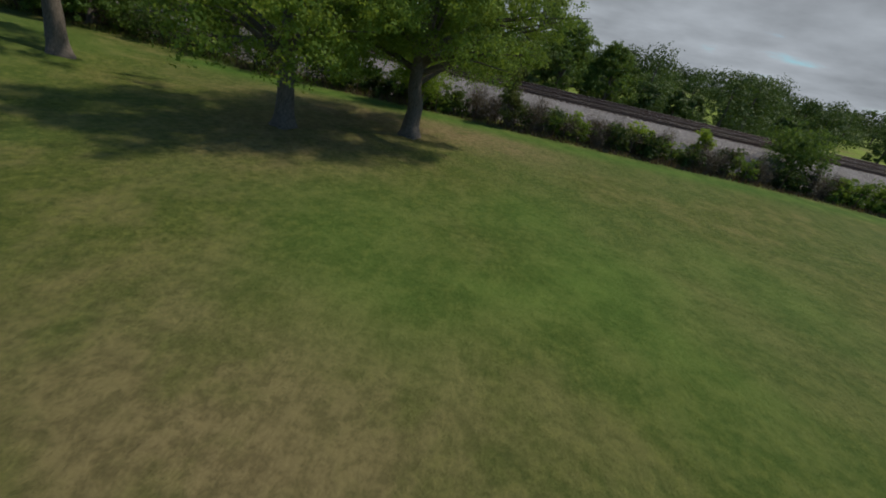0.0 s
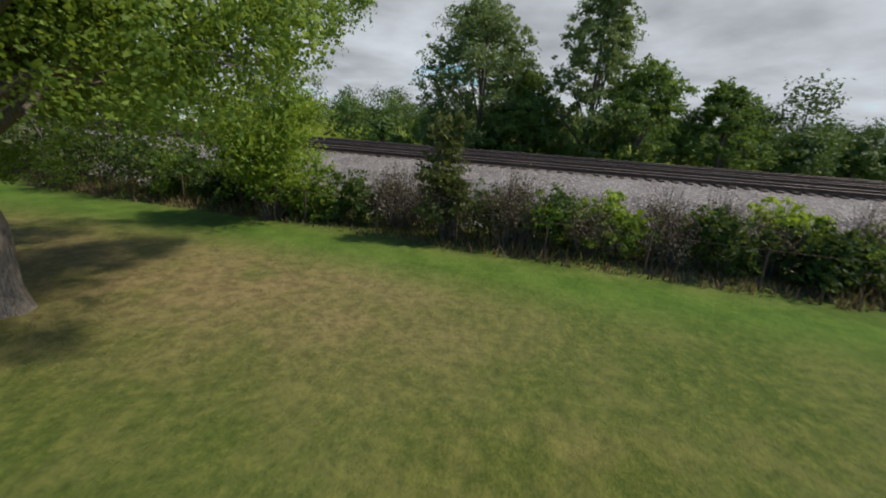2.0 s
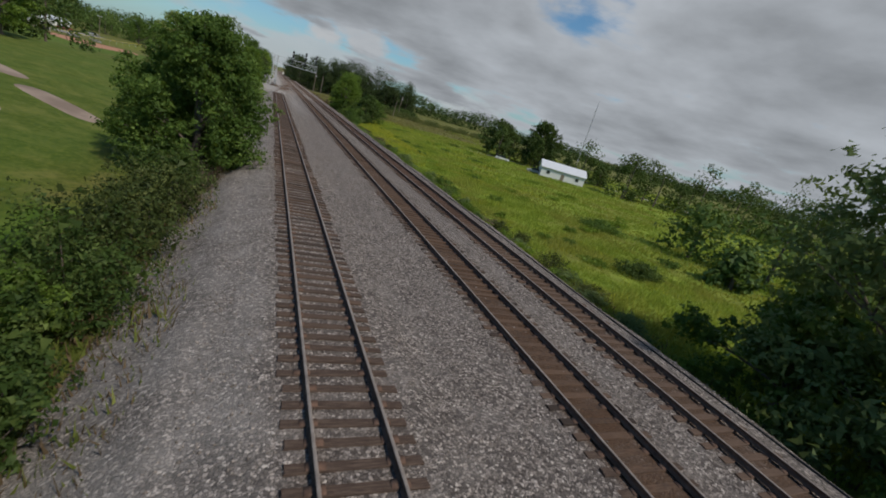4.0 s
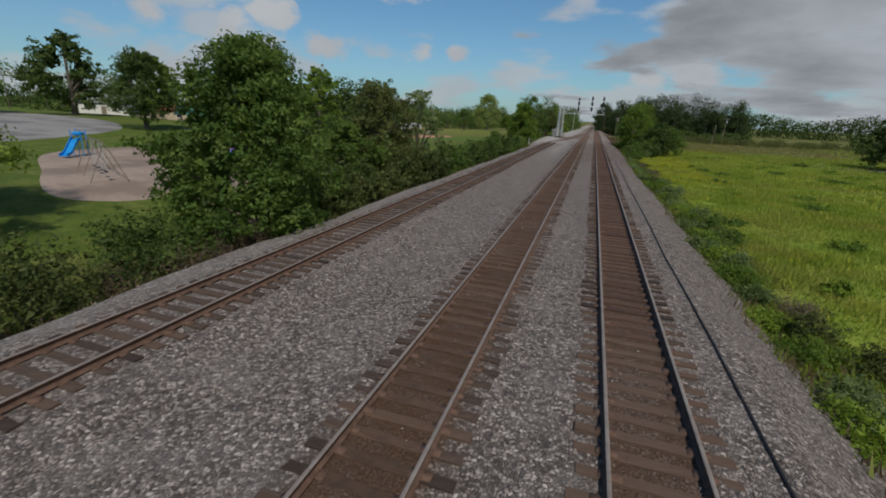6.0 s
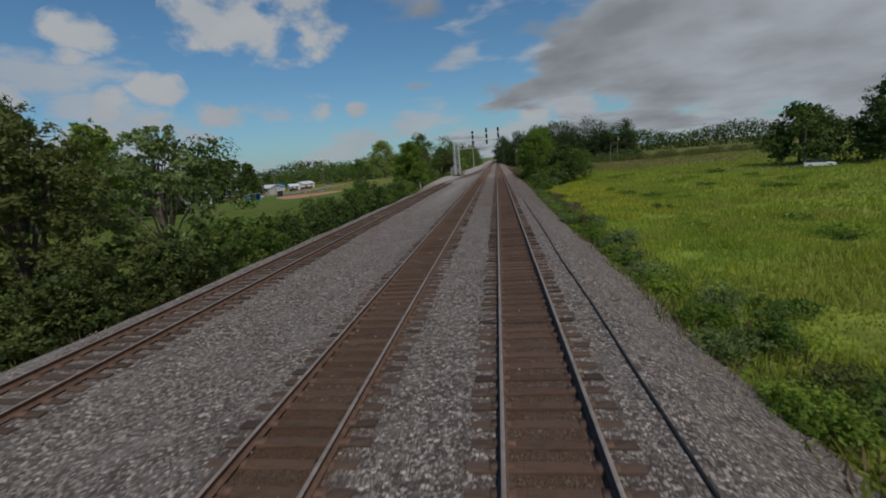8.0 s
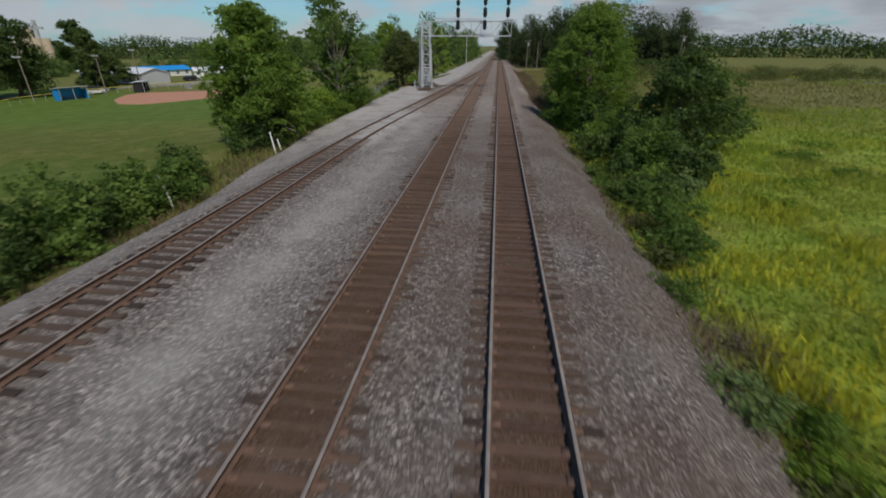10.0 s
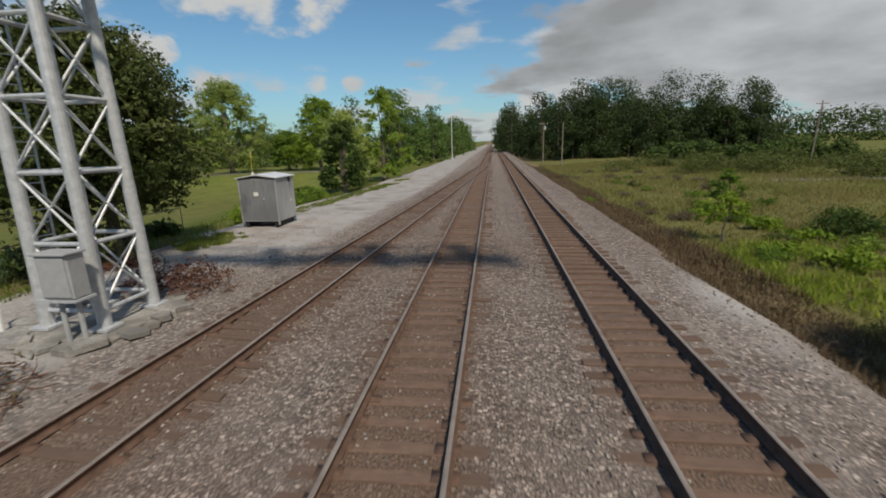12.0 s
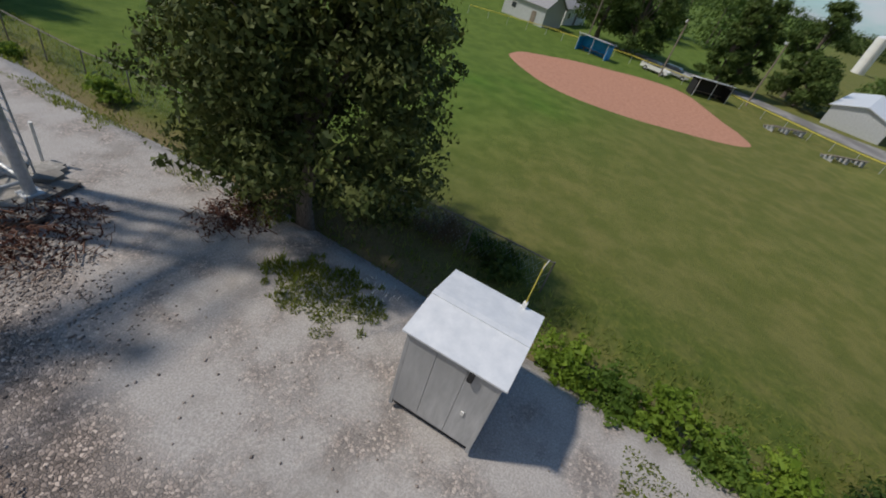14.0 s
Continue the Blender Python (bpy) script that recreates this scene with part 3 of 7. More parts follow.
def bed_z(x, y):
    x, y = np.asarray(x, float), np.asarray(y, float)
    bl, br = bed_left(y), bed_right(y)
    z = -0.092 + 0.014 * wave(x, y, 0.9, 1.0) + 0.02 * wave(x, y, 3.5, 4.0)
    z = z + (left_rise(y)) * sstep(-4.2, -5.4, x) * (1 - sstep(-8.6, -10.2, x) * 0.6)
    z = z + 0.044 * (1 - sstep(0.7, 1.2, np.abs(x - X_M))) + 0.012 * (1 - sstep(0.7, 1.15, np.abs(x - X_R)))
    z = z + (1 - sstep(1.1, 2.0, np.abs(x - left_centre(y)))) * (0.045 + 0.07 * sstep(104, 114, y) - 0.035 * sstep(136, 146, y) + 0.05 * wave(x, y, 0.7, 3.0) * sstep(138, 146, y))
    for xc, k in ((X_M, 1.0), (X_R, 0.7)):
        d = np.abs(x - xc)
        z = z + k * (0.035 + 0.03 * sstep(40, 115, y) + 0.045 * wave(x, y, 0.8, 7.0 + xc)) * sstep(0.8, 0.95, d) * (1 - sstep(1.5, 2.0, d))
    road = sstep(112, 130, y)
    z = z - (1 - road) * 0.25 * sstep(-8.6, -10.2, x)
    z = z - 0.62 * np.clip(bl - x, 0, None) - 0.58 * np.clip(x - br, 0, None)
    return z


def grid_mesh(name, xs, ys, zf, mats):
    X, Y = np.meshgrid(xs, ys)
    Z = zf(X, Y)
    nx, ny = len(xs), len(ys)
    idx = np.arange(nx * ny).reshape(ny, nx)
    f = np.stack([idx[:-1, :-1], idx[:-1, 1:], idx[1:, 1:], idx[1:, :-1]], -1).reshape(-1, 4)
    me = mesh_np(name, np.stack([X, Y, Z], -1).reshape(-1, 3), f, mats, True)
    return me, X.ravel(), Y.ravel()


def float_attr(me, name, vals):
    a = me.attributes.new(name, "FLOAT", "POINT")
    a.data.foreach_set("value", np.asarray(vals, np.float32))


def spread(parts):
    out = []
    for a, b, s in parts:
        out.append(np.arange(a, b, s))
    return np.concatenate(out + [[parts[-1][1]]])


def build_ground():
    xs = spread(((-3000, -600, 240), (-600, -160, 30), (-160, -60, 5), (-60, -18, 1.5), (-18, 18, 0.7), (18, 80, 2.5), (80, 200, 10), (200, 600, 40), (600, 3000, 240)))
    ys = spread(((-3000, -600, 240), (-600, -160, 30), (-160, -90, 4), (-90, 240, 1.5), (240, 420, 10), (420, 900, 40), (900, 3200, 230)))
    me, X, Y = grid_mesh("ground", xs, ys, ground_z, [LAWN])
    worn = 0.9 * np.exp(-(((X + 20.5) / 3.2) ** 2 + ((Y + 16.5) / 5.5) ** 2)) + 0.75 * np.exp(-(((X + 22) / 2.6) ** 2 + ((Y + 9.0) / 7) ** 2))
    worn = worn + 0.95 * np.exp(-(((X + 44.4) / 4) ** 2 + ((Y + 13.0) / 5) ** 2)) + 0.5 * np.exp(-(((X + 37) / 4) ** 2 + ((Y + 25.0) / 6) ** 2)) + 0.85 * np.exp(-(((X + 29) / 5.5) ** 2 + ((Y + 8.0) / 4.5) ** 2))
    meadow = sstep(8.5, 12, X) * (1 - sstep(118, 150, Y)) * (1 - sstep(150, 260, X)) + 0.28 * sstep(188, 206, Y) * sstep(-14, -18, X) * (1 - sstep(-64, -74, X)) * (1 - sstep(240, 262, Y))
    fresh_shade = np.exp(-((X + 17.0) / 1.5) ** 2) * (Y < 5) * 0.75 + 0.6 * np.exp(-(((X + 47) / 5) ** 2 + ((Y + 29.0) / 4) ** 2)) + 0.5 * np.exp(-(((X + 40) / 3) ** 2 + ((Y + 14.0) / 3) ** 2)) + 0.8 * np.exp(-(((X + 46) / 5) ** 2 + ((Y - 160) / 9) ** 2))
    lush = np.exp(-(((X + 42) / 9) ** 2 + ((Y - 160) / 8) ** 2)) * np.clip(0.75 + 0.7 * wave(X, Y, 4.0, 2.0), 0, 1)
    fresh_shade = np.maximum(fresh_shade, lush)
    fresh_shade = np.maximum(fresh_shade, 0.72 * np.exp(-(((X + 37) / 7) ** 2 + ((Y + 21.0) / 11) ** 2) ** 2) * np.clip(0.7 + 0.6 * wave(X, Y, 2.5, 3.0), 0, 1))
    fresh_shade = np.maximum(fresh_shade, 0.6 * sstep(-15, -18, X) * sstep(118, 135, Y) * (1 - sstep(160, 174, Y + 0.25 * (X + 40))))
    # Park lawn slightly darker green: shade is put into the grass colour.
    fresh_shade = np.maximum(fresh_shade, 0.3 * sstep(-17, -20, X) * sstep(3, 8, Y) * (1 - sstep(95, 115, Y)))
    float_attr(me, "fresh_shade", np.clip(fresh_shade, 0, 1))
    float_attr(me, "field", np.maximum(0.75 * sstep(-16, -22, X) * sstep(110, 140, Y) * (1 - 0.7 * lush), 0.85 * sstep(10, 14, X) * sstep(118, 150, Y)))
    float_attr(me, "meadow", meadow)
    float_attr(me, "worn", np.clip(worn, 0, 1))
    bl = bed_left(Y)
    weedy = sstep(-2.6, -0.8, X - bl) * (X < 0) * 0.9
    weedy = np.maximum(weedy, sstep(8.2, 9.6, X) * (1 - 0.75 * sstep(12.0, 14.2, X + 0.8 * wave(X, Y, 2.5, 4.0))) * (1 - sstep(50, 110, X)) * sstep(128, 150, Y) * 0.95)
    weedy = np.maximum(weedy, 0.8 * np.exp(-(((X + 15.0) / 3.0) ** 2 + ((Y - 163.5) / 5) ** 2)))
    float_attr(me, "weedy", np.clip(weedy, 0, 1))
    return tagged(new("ground", me), "mown grass ground with worn dry patches and weedy verges", "ground", kind="structure")


def build_bed():
    xs = np.concatenate([np.arange(-17, 12.01, 0.3)])
    ys = spread(((-420, -110, 10), (-110, 250, 0.6), (250, 420, 5), (420, 900, 40)))
    me, X, Y = grid_mesh("ballast_bed", xs, ys, bed_z, [BALLAST])
    lc = left_centre(Y)
    d = np.minimum(np.abs(X - X_M), np.abs(X - X_R) * 1.05)
    d_m, d_r = np.abs(X - X_M), np.abs(X - X_R)
    dust = np.maximum(0.95 * (1 - sstep(0.78, 1.02, d_m)), 0.8 * (1 - sstep(0.74, 0.95, d_r))) + (0.10 + 0.22 * sstep(40, 130, Y)) * (1 - sstep(1.0, 1.9, d))
    dust = np.maximum(dust, 0.45 * (1 - sstep(0.8, 1.5, X - X_M)) * (X > X_M))
    dust = np.maximum(dust, (0.34 + 0.3 * wave(X, Y, 1.9, 6.0)) * sstep(50, 75, Y) * (1 - sstep(118, 140, Y)) * sstep(0.8, 1.4, X))
    dl = 1 - sstep(0.9, 1.6, np.abs(X - lc))
    dust = np.maximum(dust, dl * (0.10 + 0.8 * sstep(124, 138, Y)))
    # One more brown patch across the tracks, strongest near y 164.
    dust = np.maximum(dust, 0.6 * np.exp(-(((X - 0.5) / 3.0) ** 2 + ((Y - 164) / 4) ** 2)))
    dust = np.maximum(dust, (0.30 + 0.38 * wave(X, Y, 1.6, 2.0)) * sstep(118, 142, Y) * sstep(-6.0, -3.0, X) * (1 - 0.5 * sstep(0.8, 1.6, X)) * (1 - sstep(2.8, 3.4, X)))
    float_attr(me, "dust", np.clip(dust, 0, 1))
    fines_sun = sstep(-2.2, -3.6, X - lc) * sstep(140, 150, Y) + sstep(-1.0, -2.2, X - lc) * (0.30 + 0.42 * sstep(95, 125, Y)) * (1 - sstep(140, 150, Y)) + 0.5 * np.exp(-((X + 3.6) / 1.2) ** 2) * sstep(50, 90, Y) * (1 - sstep(118, 130, Y))
    # Whole bed paler past y 108: the sunnier stretch is put into the colour.
    fines_sun = fines_sun + (0.42 - 0.2 * sstep(142, 152, Y)) * sstep(108, 135, Y) * (1 - sstep(5.6, 6.6, X)) + 1.1 * np.exp(-(((X - 7.6) / 1.0) ** 2 + ((Y - 158.5) / 3.5) ** 2))
    buried = (1 - sstep(1.4, 2.4, np.abs(X - lc))) * sstep(104, 114, Y) * (1 - sstep(124, 134, Y))
    fines_sun = np.maximum(fines_sun, buried)
    dust = dust * (1 - 0.8 * buried)
    fines_sun = fines_sun * (1 - 0.35 * np.exp(-(((X + 7.4) / 2.0) ** 2 + ((Y - 161.0) / 4.0) ** 2) ** 2))
    gauge = np.maximum(np.maximum(1 - sstep(0.7, 0.95, d_m), 1 - sstep(0.7, 0.95, d_r)), (1 - sstep(0.7, 0.95, np.abs(X - lc))) * sstep(134, 142, Y))
    fines_sun = fines_sun * (1 - 0.85 * gauge) * (1 - 0.75 * sstep(140, 150, Y) * sstep(-5.4, -4.4, X) * (1 - sstep(3.0, 3.6, X)))
    me.attributes["dust"].data.foreach_set("value", np.clip(dust, 0, 1).astype(np.float32))
    float_attr(me, "fines_sun", np.clip(fines_sun, 0, 1))
    return tagged(new("ballast_bed", me), "grey crushed stone ballast bed with rusty dust along the tracks", "ballast", kind="structure")


ground = build_ground()
bed = build_bed()

# ---------------------------------------------------------------- tracks
RAIL_H = 0.18


def rail_mesh(xf, zf, side):
    """A flat-bottomed rail swept along the track."""
    prof = [(-0.07, 0.0), (0.07, 0.0), (0.07, 0.012), (0.012, 0.03), (0.012, 0.135), (0.036, 0.145), (0.036, 0.172), (0.028, RAIL_H), (-0.028, RAIL_H), (-0.036, 0.172), (-0.036, 0.145), (-0.012, 0.135), (-0.012, 0.03), (-0.07, 0.012)]
    ys = spread(((-420, -80, 20), (-80, 100, 6), (100, 240, 2), (240, 420, 12), (420, 800, 60)))
    xs, zs = xf(ys) + side * 0.75, zf(ys)
    n, k = len(ys), len(prof)
    v = np.zeros((n, k, 3))
    for j, (px, pz) in enumerate(prof):
        v[:, j, 0], v[:, j, 1], v[:, j, 2] = xs + px, ys, zs + pz
    idx = np.arange(n * k).reshape(n, k)
    f, ids = [], []
    for j in range(k):
        q = (j + 1) % k
        f.append(np.stack([idx[:-1, j], idx[:-1, q], idx[1:, q], idx[1:, j]], -1))
        ids.append(np.full(n - 1, 1 if j in (6, 7, 8) else 0))
    return mesh_np("rail", v.reshape(-1, 3), np.concatenate(f), [RUST, RAIL_TOP], False, np.concatenate(ids))


def tie_variant(seed, timber):
    """One sleeper with chamfered, checked and slightly bowed edges."""
    rr = random.Random(seed)
    bm = bmesh.new()
    bmesh.ops.create_cube(bm, size=1.0, matrix=Matrix.Diagonal((2.59, 0.225, 0.18, 1)))
    bmesh.ops.subdivide_edges(bm, edges=[e for e in bm.edges if abs(e.verts[0].co.x - e.verts[1].co.x) > 1], cuts=2)
    bmesh.ops.bevel(bm, geom=[e for e in bm.edges if min(e.verts[0].co.z, e.verts[1].co.z) > 0.05], offset=0.014, segments=1, affect="EDGES")
    for v in bm.verts:
        v.co += Vector((rr.uniform(-0.02, 0.02), rr.uniform(-0.009, 0.009), rr.uniform(-0.007, 0.007)))
        v.co.z -= 0.09
    bmesh.ops.recalc_face_normals(bm, faces=bm.faces[:])
    me = bpy.data.meshes.new("tie")
    bm.to_mesh(me)
    bm.free()
    me.materials.append(timber)
    return me


TIE_STEP = 0.535


def build_track(label, xf, zf, seed, y_near, drop, timber):
    tr = thing("railway_track", (0, 0, 0), label, "railway track", "parallel railway tracks")
    for side in (-1, 1):
        part_mesh("rail", rail_mesh(xf, zf, side), tr, "rust-sided steel rail with a worn bright head")
    rr = random.Random(seed)
    shapes = [tie_variant(i, timber) for i in range(5)]
    ys = np.arange(-110, 300, TIE_STEP)
    near = [y for y in ys if y_near <= y < y_near + 299 * TIE_STEP]
    far_v, far_f = [], []
    plates = []
    for y in ys:
        x, z = float(xf(y)), float(zf(y))
        slope = (float(xf(y + 1)) - float(xf(y - 1))) / 2
        m = pose(x + rr.uniform(-0.07, 0.07), y + rr.uniform(-0.03, 0.03), z + rr.uniform(-0.042, 0.006) - drop, rr.uniform(-0.6, 0.6), rr.uniform(-0.3, 0.3), math.degrees(-math.atan(slope)) + rr.uniform(-1.2, 1.2))
        plates += [m @ Vector((s * 0.75, 0, 0.004)) for s in (-1, 1)]
        me = shapes[rr.randrange(5)]
        if y in near:
            ob = new("tie", me)
            ob.parent = tr
            ob.matrix_basis = m
        else:
            far_v.append((m, me))
    verts, faces, base = [], [], 0
    for m, me in far_v:
        for v in me.vertices:
            verts.append((m @ v.co)[:])
        for p in me.polygons:
            faces.append([base + i for i in p.vertices])
        base += len(me.vertices)
    me = bpy.data.meshes.new("tie_mass")
    me.from_pydata(verts, [], faces)
    me.materials.append(timber)
    part_mesh("tie_mass", me, tr, kind="stuff")
    P = np.array([p[:] for p in plates])
    box = np.array([(sx * 0.18, sy * 0.095, sz) for sz in (0.0, 0.018) for sx, sy in ((-1, -1), (1, -1), (1, 1), (-1, 1))])
    quad = np.array(((4, 5, 6, 7), (0, 1, 5, 4), (1, 2, 6, 5), (2, 3, 7, 6), (3, 0, 4, 7)))
    v = (P[:, None] + box[None]).reshape(-1, 3)
    f = (quad[None] + (np.arange(len(P)) * 8)[:, None, None]).reshape(-1, 4)
    part_mesh("plate_mass", mesh_np("plate_mass", v, f, [RUST]), tr, kind="stuff")
    return tr


def flat_z(y):
    return np.zeros_like(np.asarray(y, float))


build_track("rusty main railway track on brown dusty timber ties", lambda y: X_M + 0 * np.asarray(y, float), flat_z, 1, -12, 0.0, TIE_MAIN)
build_track("main railway track with dark rails beside an access strip", lambda y: X_R + 0 * np.asarray(y, float), flat_z, 2, 8, 0.004, TIE_RIGHT)
build_track("rusty siding track on weathered ties joining the main line", left_centre, left_rise, 3, -8, -0.012, TIE_SIDING)

# ---------------------------------------------------------------- plants


def unit(v):
    return v / (np.linalg.norm(v, axis=1)[:, None] + 1e-9)


def leaf_quads(pts, size, rng, droop=0.0, outward=None, fine=False, uneven=0.42):
    """Leaf pieces at the points, pointed, or folded in two where fine; they face outward from their clump, unevenly."""
    n = len(pts)
    c = rng.normal(size=(n, 3)) * (1.0 if outward is None else uneven)
    if outward is not None:
        c = c + outward * 0.8 + np.array((0.0, 0.0, 0.3))
    c = unit(c)
    a = rng.normal(size=(n, 3))
    a[:, 2] -= droop
    a = unit(a - (a * c).sum(1)[:, None] * c)
    b = np.cross(c, a)
    s = size * rng.uniform(0.55, 1.35, n)[:, None]
    if not fine:
        v = np.stack([pts - a * s * 0.55, pts + a * s * 0.5 + b * s * 0.34, pts + a * s * 0.5 - b * s * 0.34], 1)
        return v.reshape(-1, 3), np.arange(3 * n).reshape(n, 3)
    v = np.stack([pts - a * s * 0.5, pts + b * s * 0.34 - c * s * 0.12, pts + a * s * 0.5, pts - b * s * 0.34 - c * s * 0.12], 1)
    f = np.arange(4 * n).reshape(n, 4)
    tri = np.concatenate([f[:, [0, 1, 2]], f[:, [0, 2, 3]]])
    return v.reshape(-1, 3), tri


def clump_points(clumps, n, rng, shell=0.7, spray=0):
    """Points in many ellipsoids, thicker towards their skins, and the way out of each clump; with spray, they gather in that many to a twig."""
    cl = np.asarray(clumps, float)
    w = (cl[:, 3] * cl[:, 4] * cl[:, 5]) ** (2 / 3)
    m = max(n // spray, 1) if spray else n
    pick = rng.choice(len(cl), m, p=w / w.sum())
    d = unit(rng.normal(size=(m, 3)))
    bumpy = 1.0 + 0.16 * np.sin(d[:, 0] * 7 + pick) + 0.14 * np.sin(d[:, 1] * 8 - pick * 1.7) + 0.12 * np.sin(d[:, 2] * 9 + pick * 0.6)
    r = np.where(rng.random(m) < shell, rng.uniform(0.72, 1.1, m), rng.random(m) ** (1 / 3)) * bumpy
    pts = cl[pick, :3] + d * r[:, None] * cl[pick, 3:6]
    if spray:
        twig = rng.integers(0, m, n)
        off = unit(rng.normal(size=(n, 3))) * (rng.random(n) ** 0.5)[:, None] * (cl[pick, 3] * 0.44 * rng.uniform(0.6, 1.25, m))[twig][:, None]
        off[:, 2] = off[:, 2] * 0.55 - 0.35 * np.hypot(off[:, 0], off[:, 1])
        pts, d = pts[twig] + off, unit(d[twig] + 1.3 * unit(off))
    return pts, d


def with_core(v, f, clumps, n, size, rng, fine=False):
    """Adds large leaves deep in the clumps, which keep the inside dark."""
    cl = np.asarray(clumps, float).copy()
    cl[:, :2] *= 0.8
    cl[:, 3:6] *= 0.6
    pts, way = clump_points(cl, n, rng, 0.2)
    v2, f2 = leaf_quads(pts, size, rng, fine=fine)
    return np.concatenate([v, v2]), np.concatenate([f, f2 + len(v)])


def crown_clumps(rng, h0, h1, rad, n, lean=0.0, top=0.75, full=1.0):
    """Clumps that fill an uneven crown from h0 to h1 with the given spread."""
    out = []
    for i in range(n):
        u = (i + rng.random()) / n
        z = h0 + (h1 - h0) * u
        prof = math.sin(math.pi * (0.16 + 0.80 * u) ** top) ** 0.7
        ang = i * 2.399 + rng.uniform(-0.5, 0.5)
        rr = rad * prof * (0.34 + 0.64 * math.sqrt(rng.random())) * rng.uniform(0.8, 1.18)
        s = rad * rng.uniform(0.15, 0.30) * full
        out.append((math.cos(ang) * rr + lean * u, math.sin(ang) * rr, z, s * 1.15, s * 1.15, s * rng.uniform(0.6, 0.95)))
    return out


def tube_path(pts, radii, n=7):
    pts = [Vector(p) for p in pts]
    v, f = [], []
    for i, p in enumerate(pts):
        d = (pts[min(i + 1, len(pts) - 1)] - pts[max(i - 1, 0)]).normalized()
        q = Vector((0, 0, 1)).rotation_difference(d)
        for k in range(n):
            a = 2 * math.pi * k / n
            v.append(p + q @ Vector((math.cos(a) * radii[i], math.sin(a) * radii[i], 0)))
    for i in range(len(pts) - 1):
        for k in range(n):
            f.append((i * n + k, i * n + (k + 1) % n, (i + 1) * n + (k + 1) % n, (i + 1) * n + k))
    return v, f


def trunk_mesh(rng, clumps, r0, height, fork, flare=1.5, limbs=9, lean=0.0):
    """Tapered trunk with a flared foot and limbs that reach into the clumps."""
    V, F = [], []

    def add(pts, radii, n):
        v, f = tube_path(pts, radii, n)
        b = len(V)
        V.extend(v)
        F.extend([tuple(b + i for i in q) for q in f])
    wob = lambda s: rng.uniform(-s, s)
    pts = [(0, 0, -0.25), (wob(0.03), wob(0.03), 0.12), (wob(0.05), wob(0.05), 0.5), (wob(0.1) + lean * 0.1, wob(0.1), fork * 0.6), (wob(0.15) + lean * 0.2, wob(0.15), fork), (lean * 0.5 + wob(0.3), wob(0.3), fork + (height - fork) * 0.45), (lean * 0.8 + wob(0.4), wob(0.4), height * 0.88)]
    # the trunk's rings follow a smooth line; its foot swells into roots and its bark is lumpy
    radii = (r0 * flare * 1.2, r0 * flare * 0.92, r0 * 1.12, r0 * 0.97, r0 * 0.85, r0 * 0.5, r0 * 0.12)
    zs = np.concatenate([np.linspace(-0.25, fork, 16), np.linspace(fork, height * 0.88, 12)[1:]])
    rings = np.stack([np.interp(zs, [p[2] for p in pts], [p[i] for p in pts]) for i in (0, 1)] + [zs, np.interp(zs, [p[2] for p in pts], radii)], 1)
    for _ in range(3):
        rings[1:-1, :2] = (rings[:-2, :2] + 2 * rings[1:-1, :2] + rings[2:, :2]) / 4
        rings[1:-1, 3] = (rings[:-2, 3] + 2 * rings[1:-1, 3] + rings[2:, 3]) / 4
    ns, turn = 14, rng.uniform(0, 6)
    v, f = tube_path([r[:3] for r in rings], [r[3] for r in rings], ns)
    for i, r in enumerate(rings):
        for k in range(ns):
            an = 2 * math.pi * k / ns + turn
            lump = 0.05 * math.sin(3 * an + r[2] * 2.1) + 0.04 * math.sin(5 * an - r[2] * 3.3) + 0.16 * math.sin(4 * an) * math.exp(-max(r[2], 0.0) / 0.3)
            q = v[i * ns + k] - Vector(r[:3])
            v[i * ns + k] = Vector(r[:3]) + q * (1 + lump)
    V.extend(v)
    F.extend(f)
    pick = list(range(len(clumps)))
    rng.shuffle(pick)
    for j in pick[:limbs]:
        c = Vector(clumps[j][:3])
        z0 = min(fork * rng.uniform(0.85, 1.25) + max(0, c.z - fork) * 0.25, c.z * 0.9)
        s = Vector((lean * 0.3, 0, z0))
        mid = s.lerp(c, 0.5) + Vector((wob(0.3), wob(0.3), rng.uniform(0.0, 0.5)))
        add([s, s.lerp(mid, 0.5) + Vector((0, 0, 0.1)), mid, c], [r0 * 0.42, r0 * 0.34, r0 * 0.24, r0 * 0.06], 6)
        for _ in range(2):
            e = c + Vector((wob(1), wob(1), wob(0.7))) * clumps[j][3] * 1.2
            add([mid, mid.lerp(e, 0.55) + Vector((wob(0.2), wob(0.2), 0.1)), e], [r0 * 0.16, r0 * 0.1, r0 * 0.03], 5)
    return mesh_np("trunk", [v[:] for v in V], F, [BARK], True)


